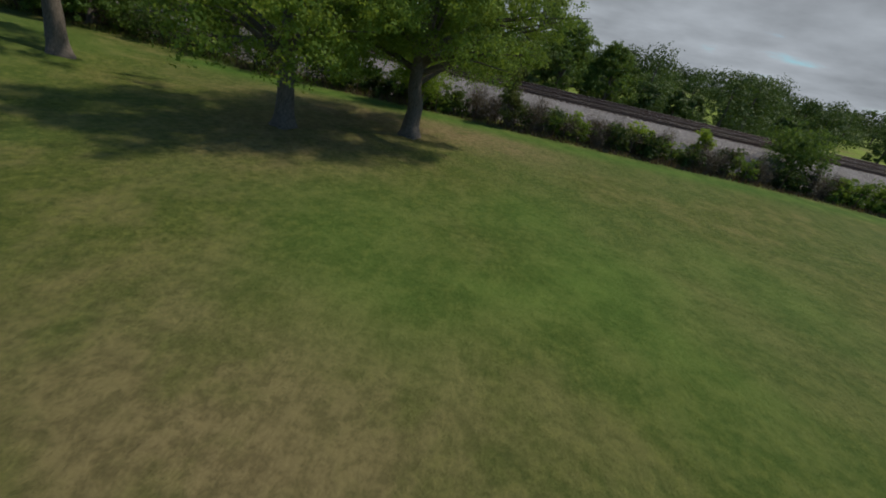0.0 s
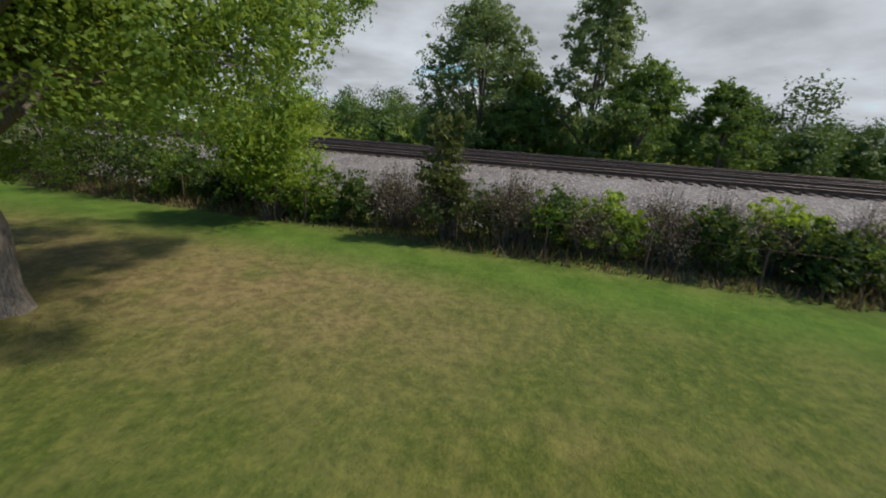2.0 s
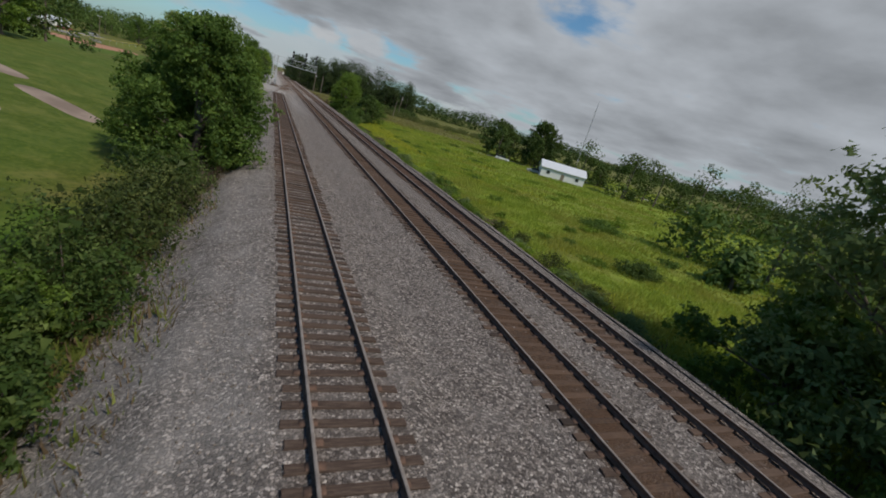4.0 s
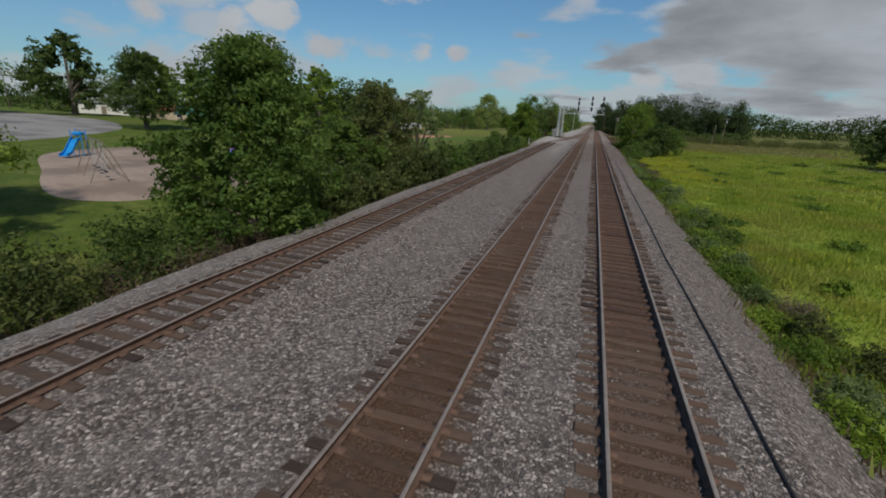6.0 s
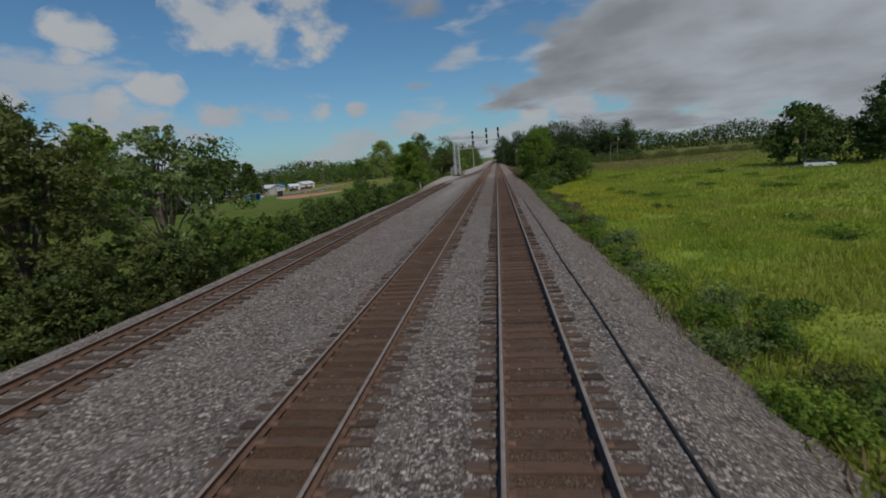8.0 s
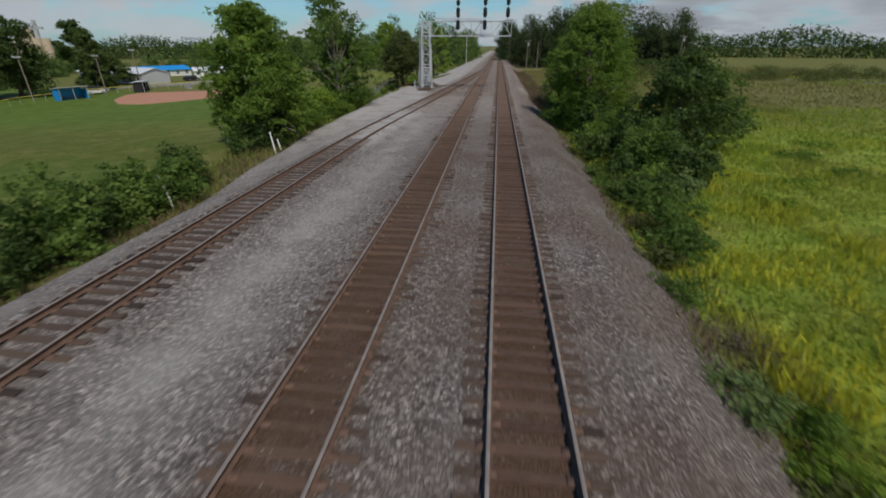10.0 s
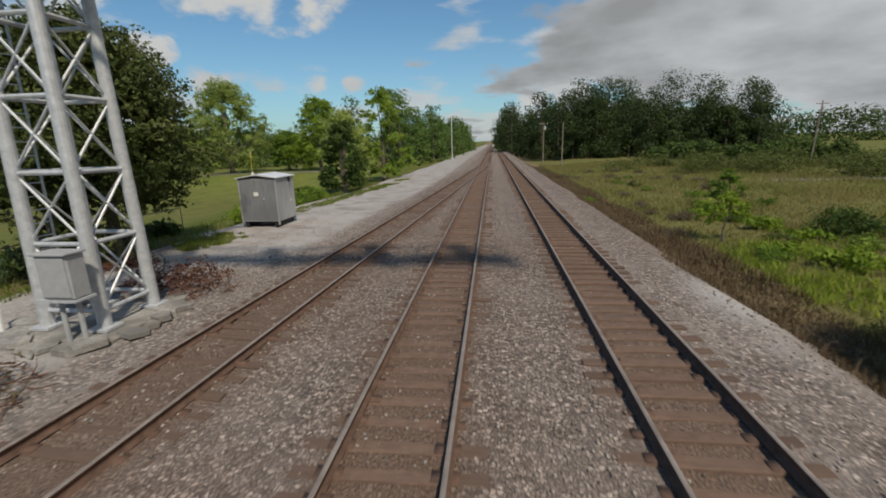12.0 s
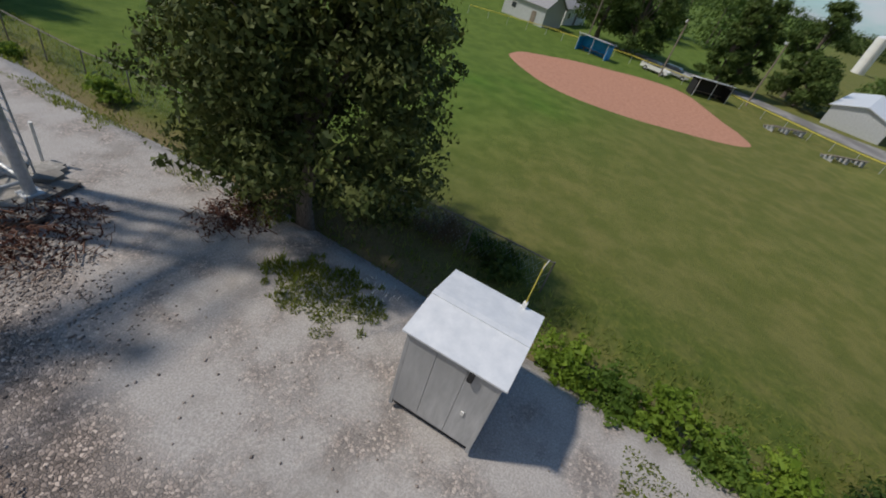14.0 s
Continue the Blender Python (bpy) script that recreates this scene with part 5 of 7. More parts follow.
make_tree(at_ground(-14.0, 163.2), 9.9, 3.8, 2.5, "dark rounded tree with drooping twigs behind the gravel yard", 52000, 0.15, LEAF_OAK, 0.25, 80, 74, droop=0.5, spray=30, top=0.66, fork=2.2, limbs=14, extra=((0.5, -3.0, 7.9, 1.3, 1.3, 1.2), (0.5, 2.2, 8.2, 1.4, 1.4, 1.1), (0.6, 3.0, 7.0, 1.3, 1.3, 1.2), (-0.2, 0.8, 8.9, 1.3, 1.3, 1.0), (0.4, -1.6, 8.8, 1.3, 1.3, 1.0), (0.6, -3.5, 6.4, 1.2, 1.2, 1.2), (0.2, -2.6, 6.6, 1.5, 1.5, 1.4), (-0.4, -2.8, 4.6, 1.3, 1.3, 1.2), (1.8, 0.2, 6.8, 1.4, 1.5, 1.4), (1.6, 0.9, 4.8, 1.2, 1.3, 1.1), (0.6, -1.8, 8.2, 1.3, 1.3, 1.1), (0.3, 2.8, 6.0, 1.4, 1.4, 1.3), (0.2, 3.4, 4.2, 1.1, 1.1, 0.9), (0.1, -1.8, 2.0, 1.2, 1.2, 1.2), (0.9, -1.4, 1.2, 1.0, 1.1, 0.9), (-1.2, -1.2, 1.6, 1.2, 1.2, 1.1), (-0.6, -2.6, 1.0, 0.9, 0.9, 0.7), (0.3, 3.0, 2.7, 0.5, 0.5, 0.8), (0.2, 3.9, 3.0, 0.5, 0.5, 0.9), (0.2, 2.2, 2.8, 0.5, 0.5, 0.7)))
make_tree(at_ground(-14.0, 160.9), 7.8, 2.0, 2.0, "slim second stem beside the dark rounded tree", 9000, 0.15, LEAF_OAK, 0.14, 24, 174, droop=0.5, spray=30, fork=2.0, limbs=8)
for i, (x, y, h) in enumerate(((-16.3, 157.0, 1.3), (-16.6, 159.3, 1.6), (-16.8, 161.6, 1.4), (-17.0, 164.4, 1.2), (-17.2, 166.8, 1.5), (-17.1, 169.2, 1.1))):
    make_bush(at_ground(x, y), h, 1.3, "dark vines and weeds over the old fence", 2600, 0.12, (LEAF_OAK, LEAF_BROWN, LEAF_DARK)[i % 3], 560 + i, group="fence vines")
make_tree(at_ground(-13.8, 191.0), 7.4, 2.5, 0.3, "dense dark green young tree beside the gravel", 12000, 0.18, LEAF_DARK, 0.18, 30, 76, top=0.6)
make_bush(at_ground(-14.6, 181.5), 2.0, 1.5, "rounded green bush beside the gravel", 3000, 0.14, LEAF_DARK, 481)
make_tree(at_ground(-12.6, 203.0), 12.0, 3.4, 0.5, "light green young tree by the line", 11000, 0.22, LEAF_LIGHT, 0.2, 30, 77)
make_tree(at_ground(-16.0, 198.0), 9.0, 3.2, 0.5, "pale leafy tree by the line", 9000, 0.24, LEAF_WILLOW, 0.2, 30, 78)
make_tree(at_ground(-52.0, 233.0), 18.8, 7.2, 0.6, "broad pale willow on the far side of the field", 26000, 0.32, LEAF_WILLOW, 0.5, 76, 79, droop=0.8)
make_tree(at_ground(-34.0, 236.0), 15.0, 5.8, 0.6, "rounded yellow-green tree beyond the field", 18000, 0.3, LEAF_YELLOW, 0.4, 50, 80)
make_tree(at_ground(-42.0, 238.0), 9.0, 4.5, 0.4, "low green tree between larger ones beyond the field", 9000, 0.3, LEAF_MID, 0.3, 34, 181)
make_tree(at_ground(-67.0, 241.0), 12.5, 6.0, 0.4, "rounded green tree beyond the field", 9000, 0.3, LEAF_DEEP, 0.3, 34, 182)


# ---------------------------------------------------------------- signal gantry
def build_gantry():
    g = thing("signal_gantry", (-8.5, 156.9, 0), "grey steel cantilever signal gantry over the tracks", "signal gantry")
    H, b, t = 10.1, 0.76, 0.62

    def leg(sx, sy, z):
        k = b + (t - b) * z / H
        return Vector((sx * k, sy * k, z))
    for sx in (-1, 1):
        for sy in (-1, 1):
            part("leg", Shape().tube(leg(sx, sy, 0.05), leg(sx, sy, H), 0.15, 0.13, 14), STEEL_GALV, g)
            part("foot_plate", Shape().box((sx * b, sy * b, 0.05), (0.5, 0.5, 0.08), 0, 0.01).prism([(sx * b - 0.02, sy * b, 0.09), (sx * b + 0.2 * -sx, sy * b, 0.09), (sx * b - 0.02, sy * b, 0.5)], (0, 0.02, 0)), STEEL_GALV, g)
    zs = [0.45, 2.05, 3.65, 5.25, 6.85, 8.4, 10.0]
    for side, (p, q) in enumerate((((-1, -1), (1, -1)), ((1, -1), (1, 1)), ((1, 1), (-1, 1)), ((-1, 1), (-1, -1)))):
        for i, z in enumerate(zs):
            part("strut", Shape().tube(leg(*p, z), leg(*q, z), 0.055, n=8), STEEL_GALV, g)
            if i + 1 < len(zs):
                part("brace", Shape().tube(leg(*p, z), leg(*q, zs[i + 1]), 0.03, n=6), STEEL_GALV, g)
                part("brace", Shape().tube(leg(*q, z), leg(*p, zs[i + 1]), 0.03, n=6), STEEL_GALV, g)
    x0, x1 = -0.66, 13.7
    for sy in (-0.6, 0.6):
        for z in (7.9, 10.0):
            part("chord", Shape().box(((x0 + x1) / 2, sy, z), (x1 - x0, 0.13, 0.13), 0, 0.01), STEEL_GALV, g)
        n = 9
        for i in range(n + 1):
            xa = x0 + (x1 - x0) * i / n
            part("truss_post", Shape().tube((xa, sy, 7.9), (xa, sy, 10.0), 0.028, n=6), STEEL_GALV, g)
            if i < n:
                xb = x0 + (x1 - x0) * (i + 1) / n
                za, zb = (7.9, 10.0) if i % 2 else (10.0, 7.9)
                part("truss_diagonal", Shape().tube((xa, sy, za), (xb, sy, zb), 0.035, n=6), STEEL_GALV, g)
    for i in range(10):
        xa = x0 + (x1 - x0) * i / 9
        for z in (7.9, 10.0):
            part("cross_member", Shape().tube((xa, -0.6, z), (xa, 0.6, z), 0.035, n=6), STEEL_GALV, g)
    wk = Shape().box((6.5, 0.0, 8.0), (14.0, 0.7, 0.04))
    part("walkway", wk, STEEL_GALV, g, "grating walkway between the truss chords")
    # ladder up the outer face
    lad = part("ladder", Shape().tube((-1.2, -0.2, 0.3), (-1.05, -0.2, 10.8), 0.03, n=6), STEEL_GALV, g)
    part("ladder_rail", Shape().tube((-1.2, 0.25, 0.3), (-1.05, 0.25, 10.8), 0.03, n=6), STEEL_GALV, lad)
    for i in range(32):
        z = 0.5 + i * 0.32
        x = -1.2 + 0.15 * (z - 0.3) / 10.5
        part("rung", Shape().tube((x, -0.2, z), (x, 0.25, z), 0.016, n=5), STEEL_GALV, lad)
    # signal heads on masts in front of the truss
    for mx, zs2, small in ((5.3, (12.5, 11.15, 9.45), True), (9.5, (12.8, 11.15, 9.45), False), (13.0, (12.8, 11.15), False)):
        part("signal_mast", Shape().tube((mx, -1.15, 8.6), (mx, -1.15, 13.3 if not small else 12.9), 0.06, n=8), STEEL_GALV, g)
        for z in (8.9, 10.0):
            part("mast_bracket", Shape().box((mx, -0.87, z), (0.1, 0.6, 0.08)), STEEL_GALV, g)
        part("platform", Shape().box((mx - 0.25, -1.3, 11.9), (0.8, 0.5, 0.04)), STEEL_GALV, g)
        for i, z in enumerate(zs2):
            hh = 0.46 if (small and i == 0) else 0.82
            hd = part("signal_head", signal_plate(mx, -1.38, z, 0.30, hh), BLACK, g, "black oval signal head with hooded lamps")
            n = 1 if hh < 0.5 else 3
            for k in range(n):
                zz = z + (k - (n - 1) / 2) * 0.3
                part("hood", Shape().tube((mx, -1.44, zz), (mx, -1.70, zz - 0.02), 0.125, 0.115, 10), BLACK, hd)
    return g


def signal_plate(x, y, z, w, h):
    s = Shape()
    pts = []
    r = w
    for i in range(16):
        a = 2 * math.pi * i / 16
        cx, cz = math.cos(a) * r, math.sin(a) * r
        pts.append((x + cx, y, z + cz + (h - w) * (0.75 if cz > 0.01 else -0.75 if cz < -0.01 else 0)))
    s.prism(pts, (0, 0.14, 0))
    return s


build_gantry()


def build_tower_base():
    s = thing("concrete_footing", (-8.5, 156.8, -0.1), "low broken concrete footing under the gantry tower", "footing")
    part("slab", Shape().box((0, 0, 0.02), (2.7, 2.6, 0.16), 3, 0.03), OLD_CONCRETE, s)
    rr = random.Random(77)
    for i in range(22):
        an = i / 22 * 2 * math.pi + rr.uniform(-0.12, 0.12)
        d = rr.uniform(1.45, 1.95)
        w, z = rr.uniform(0.28, 0.62), rr.uniform(-0.02, 0.05)
        ring = []
        for k in range(5):
            a = k / 5 * 2 * math.pi + rr.uniform(-0.3, 0.3)
            ring.append((math.cos(an) * d + math.cos(a) * w * rr.uniform(0.6, 1.0), math.sin(an) * d * 0.95 + math.sin(a) * w * 0.7, z + rr.uniform(0.0, 0.05)))
        part("broken_slab", Shape().prism(ring, (rr.uniform(-0.03, 0.03), rr.uniform(-0.03, 0.03), rr.uniform(0.09, 0.15))), OLD_CONCRETE, s)
    c = thing("signal_cabinet", (-7.8, 155.5, 0.08), "grey steel signal junction cabinet on posts", "cabinet")
    part("body", Shape().box((0, 0, 1.45), (0.75, 0.42, 0.95), 0, 0.02), STEEL_PAINT, c)
    part("lid", Shape().box((0, -0.02, 1.95), (0.84, 0.52, 0.05), 0, 0.01), STEEL_PAINT, c)
    part("door", Shape().box((0, -0.225, 1.45), (0.66, 0.03, 0.86), 0, 0.008), STEEL_PAINT, c)
    part("shelf", Shape().box((-0.05, 0, 0.93), (0.95, 0.5, 0.05)), STEEL_GALV, c)
    for dx in (-0.22, 0.2):
        part("post", Shape().tube((dx, 0, -0.1), (dx, 0, 0.95), 0.055, n=8), STEEL_PAINT, c)


build_tower_base()


def build_shed():
    s = thing("equipment_shed", (-11.0, 170.3, 0), "small grey sheet-metal railway equipment shed on skids", "shed")
    w, d, z0, z1 = 2.1, 2.02, 0.27, 2.5
    # Skids are black so the dark gap under the shed sits in their colour.
    for dx in (-0.95, 0.95):
        part("skid", Shape().box((dx * 0.86, 0, 0.06), (0.16, d - 0.1, 0.36), 0, 0.01), BLACK, s)
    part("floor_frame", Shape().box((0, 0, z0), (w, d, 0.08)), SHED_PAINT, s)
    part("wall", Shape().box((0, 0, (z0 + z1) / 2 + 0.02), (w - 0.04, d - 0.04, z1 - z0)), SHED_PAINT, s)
    for i in range(3):
        x = -0.68 + i * 0.68
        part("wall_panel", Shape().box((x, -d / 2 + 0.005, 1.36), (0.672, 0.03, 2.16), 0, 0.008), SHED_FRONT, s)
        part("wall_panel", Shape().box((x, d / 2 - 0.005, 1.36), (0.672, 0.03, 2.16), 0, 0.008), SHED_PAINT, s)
    for i in range(3):
        y = -0.66 + i * 0.66
        for x in (w / 2 - 0.005, -w / 2 + 0.005):
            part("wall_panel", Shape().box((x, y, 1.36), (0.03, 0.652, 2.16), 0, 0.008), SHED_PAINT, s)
    for sx in (-1, 1):
        for sy in (-1, 1):
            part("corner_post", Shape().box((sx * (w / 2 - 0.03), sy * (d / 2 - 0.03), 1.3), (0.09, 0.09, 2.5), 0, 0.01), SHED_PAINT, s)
    ov = 0.1
    for sx in (-1, 1):
        a = [(0, -d / 2 - ov, z1 + 0.22), (sx * (w / 2 + ov), -d / 2 - ov, z1 + 0.05), (sx * (w / 2 + ov), -d / 2 - ov, z1 + 0.01), (0, -d / 2 - ov, z1 + 0.17)]
        part("roof_sheet", Shape().prism(a, (0, d + 2 * ov, 0)), ROOF_SHEET, s, "pale sheet-metal roof half")
    part("ridge_cap", Shape().box((0, 0, z1 + 0.222), (0.16, d + 2 * ov, 0.02)), ROOF_SHEET, s)
    part("notice", Shape().box((-0.1, -d / 2 - 0.022, 1.69), (0.26, 0.012, 0.2)), WHITE, s, "white notice plate")
    part("latch", Shape().box((0.32, -d / 2 - 0.03, 1.45), (0.05, 0.05, 0.12)), STEEL_GALV, s)
    part("bracket", Shape().box((w / 2 + 0.06, 0.42, 2.35), (0.1, 0.12, 0.26), 0, 0.01), BLACK, s)
    part("lock", Shape().box((w / 2 + 0.03, 0.55, 1.2), (0.03, 0.07, 0.1)), WHITE, s)
    mast = part("antenna", Shape().tube((-w / 2 - 0.04, 0.62, 2.2), (-w / 2 - 0.02, 0.62, 3.85), 0.015, n=6), YELLOW, s, "thin yellowed antenna rod")
    part("antenna_base", Shape().box((-w / 2 - 0.04, 0.62, 2.62), (0.1, 0.1, 0.2), 0, 0.01), WHITE, mast)
    part("antenna_tip", Shape().tube((-w / 2 - 0.02, 0.62, 3.7), (-w / 2 + 0.05, 0.66, 4.0), 0.012, n=5), WHITE, mast)


build_shed()



# ---------------------------------------------------------------- grasses and loose stone
def blades(name, label, areas, material, seed, category="grass", surface=ground_z):
    """Upright bent blades; areas are (x0, x1, y0, y1, count, height, width, keep)."""
    rng = np.random.default_rng(seed)
    V, F, k = [], [], 0
    for x0, x1, y0, y1, n, h, w, keep in areas:
        x, y = rng.uniform(x0, x1, n), rng.uniform(y0, y1, n)
        ok = keep(x, y)
        x, y = x[ok], y[ok]
        n = len(x)
        patch = 0.75 + 0.4 * wave(x, y, 4.0, 2.0) + 0.35 * wave(x, y, 1.5, 5.0)
        z = surface(x, y)
        a = rng.uniform(0, 2 * np.pi, n)
        hh = h * patch * rng.uniform(0.5, 1.3, n)
        ww = w * rng.uniform(0.6, 1.6, n)
        lx, ly = rng.normal(0, 0.35, n) * hh, rng.normal(0, 0.35, n) * hh
        base = np.stack([x, y, z - 0.03], -1)
        sd = np.stack([np.cos(a), np.sin(a), 0 * a], -1) * ww[:, None]
        tip = base + np.stack([lx, ly, hh], -1)
        v = np.stack([base - sd * 0.8, base + sd * 0.8, tip], 1).reshape(-1, 3)
        V.append(v)
        F.append(np.arange(3 * n).reshape(n, 3) + k)
        k += 3 * n
    return tagged(new(name, mesh_np(name, np.concatenate(V), np.concatenate(F), [material])), label, category, kind="stuff")


def off_bed(x, y):
    return x > bed_right(y) + 2.0


def meadow_only(x, y):
    return x > bed_right(y) + 3.4 + 0.8 * wave(x, y, 3.0)


def weedy_bank(x, y):
    return x > bed_right(y) + 1.1 + 0.7 * wave(x, y, 2.0)


def verge_w(x, y):
    return x < bed_left(y) - 0.5


blades("meadow_grass", "tall bright yellow-green meadow grass and weeds", (
    (9.0, 30, -30, 60, 110000, 0.46, 0.05, meadow_only), (30, 75, -30, 150, 80000, 0.5, 0.11, off_bed),
    (13.0, 19, 159, 173, 4600, 0.55, 0.06, lambda x, y: wave(x, y, 1.8, 6.0) > -0.1), (9.0, 30, 60, 145, 60000, 0.48, 0.06, meadow_only), (75, 160, -20, 220, 24000, 0.6, 0.3, off_bed)), GRASS_TALL, 8)
WEED_DRY = leaf_mat("dry_weed", (0.056, 0.039, 0.025), (0.150, 0.108, 0.066), (0.27, 0.20, 0.12), 0.2)
WEED_GREEN = leaf_mat("green_weed", (0.05, 0.08, 0.016), (0.14, 0.18, 0.04), (0.26, 0.29, 0.08), 0.45, 0.45, 0.5)
blades("verge_weeds", "dry brown weeds on the banks beside the ballast", (
    (8.0, 13.0, 138, 250, 56000, 0.5, 0.04, weedy_bank), (8.0, 12.5, -20, 145, 9000, 0.55, 0.05, off_bed),
    (-14.5, -10.5, -24, 112, 12000, 0.5, 0.05, verge_w), (-15.6, -13.2, -82, 2, 9000, 0.45, 0.04, verge_w)), WEED_DRY, 18, "weeds")
WEED_ROUGH = leaf_mat("olive_weed", (0.075, 0.092, 0.026), (0.205, 0.212, 0.070), (0.37, 0.345, 0.14), 0.42, 0.3, 0.3, (0.25, 0.20, 0.095))
blades("rough_meadow", "rough olive grass and weeds in the uncut field", (
    (12.4, 45, 145, 260, 84000, 0.5, 0.06, off_bed), (45, 110, 150, 270, 20000, 0.6, 0.16, off_bed)), WEED_ROUGH, 119)
blades("rough_grass", "rough green grass along the verges", (
    (8.0, 12.0, -20, 145, 9000, 0.5, 0.05, off_bed), (-17, -12.5, 136, 190, 9000, 0.28, 0.035, verge_w),
    (-15, -10.6, -24, 136, 14000, 0.5, 0.05, verge_w), (-13, -9, 184, 240, 5000, 0.2, 0.04, verge_w)), WEED_GREEN, 19)


FLOWER = leaf_mat("goldenrod_bloom", (0.19, 0.20, 0.02), (0.36, 0.36, 0.032), (0.54, 0.52, 0.06), 0.3)
blades("goldenrod", "yellow blooming goldenrod among the meadow grass", (
    (10.0, 22, 84, 128, 15000, 0.7, 0.05, lambda x, y: meadow_only(x, y) & (wave(x, y, 1.9, 5.0) > 0.05)), (10.5, 40, 40, 150, 16000, 0.62, 0.05, lambda x, y: meadow_only(x, y) & (wave(x, y, 2.6, 9.0) > 0.15)),
    (10.0, 20, 60, 100, 12000, 0.6, 0.05, lambda x, y: meadow_only(x, y) & (wave(x, y, 1.7, 4.0) > 0.0)), (10.0, 24, 0, 40, 3500, 0.55, 0.04, lambda x, y: meadow_only(x, y) & (wave(x, y, 2.2, 3.0) > 0.25))), FLOWER, 28, "flowers")


def tongue(x, y):
    return ((x + 11.7) / 1.35) ** 2 + ((y - 165.9) / 2.0) ** 2 < 0.75 + 0.6 * wave(x, y, 0.35)


def yard_edge(x, y):
    return np.abs(x - (-11.7 + np.clip((y - 174.5) * 0.105, 0, 2.2))) < 0.65 + 0.4 * wave(x, y, 0.9)


blades("yard_grass", "short grass and weeds at the edge of the gravel yard", (
    (-13.6, -10.0, 163.5, 168.5, 11000, 0.22, 0.035, tongue), (-12.8, -8.6, 174.5, 200, 22000, 0.16, 0.05, yard_edge),
    (-14.2, -12.6, 140, 163, 5000, 0.25, 0.03, lambda x, y: wave(x, y, 1.2) > 0)), WEED_GREEN, 27, surface=lambda x, y: np.maximum(bed_z(x, y), ground_z(x, y)))


blades("white_wildflowers", "small white wildflowers beside the shed", (
    (-13.1, -12.0, 166.5, 167.7, 40, 0.2, 0.022, lambda x, y: x < -12.0),), WHITE, 33, "flowers", surface=lambda x, y: np.maximum(bed_z(x, y), ground_z(x, y)) + 0.1)


def build_stones():
    """Loose crushed stone over the bed, thickest where one passes low."""
    rng = np.random.default_rng(4)
    V, F, k = [], [], 0
    octa_v = np.array(((1, 0, 0), (-1, 0, 0), (0, 1, 0), (0, -1, 0), (0, 0, 1), (0, 0, -0.6)))
    octa_f = np.array(((0, 2, 4), (2, 1, 4), (1, 3, 4), (3, 0, 4), (2, 0, 5), (1, 2, 5), (3, 1, 5), (0, 3, 5)))
    for y0, y1, n, x0, x1 in ((-12, 60, 20000, -11.5, 8.2), (60, 150, 11500, -11.5, 8.2), (150, 185, 12000, -11.5, 8.2), (152, 172, 9000, -5.6, 3.1), (157, 173, 7000, -9.4, -3.0), (156.5, 166, 11000, -10.0, -5.2)):
        x, y = rng.uniform(x0, x1, n), rng.uniform(y0, y1, n)
        lc = left_centre(y)
        fine_road = (x < lc - 1.4) & (y > 118) & (rng.random(n) < 0.97) & (n != 11000)
        if n == 11000:
            fine_road = rng.random(n) > 0.85 * np.exp(-(((x + 7.2) / 1.6) ** 2 + ((y - 160) / 3.0) ** 2) ** 1.5) * (0.6 + 0.5 * wave(x, y, 0.7, 2.0))
        on_ties = (np.abs(x - X_M) < 1.3) | (np.abs(x - X_R) < 1.25) | (np.abs(x - lc) < 1.3)
        ok = (~on_ties | (rng.random(n) < np.where(y > 145, 0.26, 0.12))) & (x > bed_left(y)) & ~fine_road
        x, y = x[ok], y[ok]
        n = len(x)
        s = rng.uniform(0.02, 0.045, n)
        v = octa_v[None] * s[:, None, None] * rng.uniform(0.6, 1.35, (n, 6, 1))
        a = rng.uniform(0, 6.28, n)
        ca, sa = np.cos(a)[:, None], np.sin(a)[:, None]
        v = np.stack([v[..., 0] * ca - v[..., 1] * sa, v[..., 0] * sa + v[..., 1] * ca, v[..., 2] * 0.8], -1)
        v += np.stack([x, y, bed_z(x, y) + 0.01], -1)[:, None]
        V.append(v.reshape(-1, 3))
        F.append((octa_f[None] + (np.arange(n) * 6)[:, None, None] + k).reshape(-1, 3))
        k += 6 * n
    tagged(new("loose_stones", mesh_np("loose_stones", np.concatenate(V), np.concatenate(F), [STONE])), "loose grey crushed stones on the ballast", "stones", kind="stuff")


build_stones()


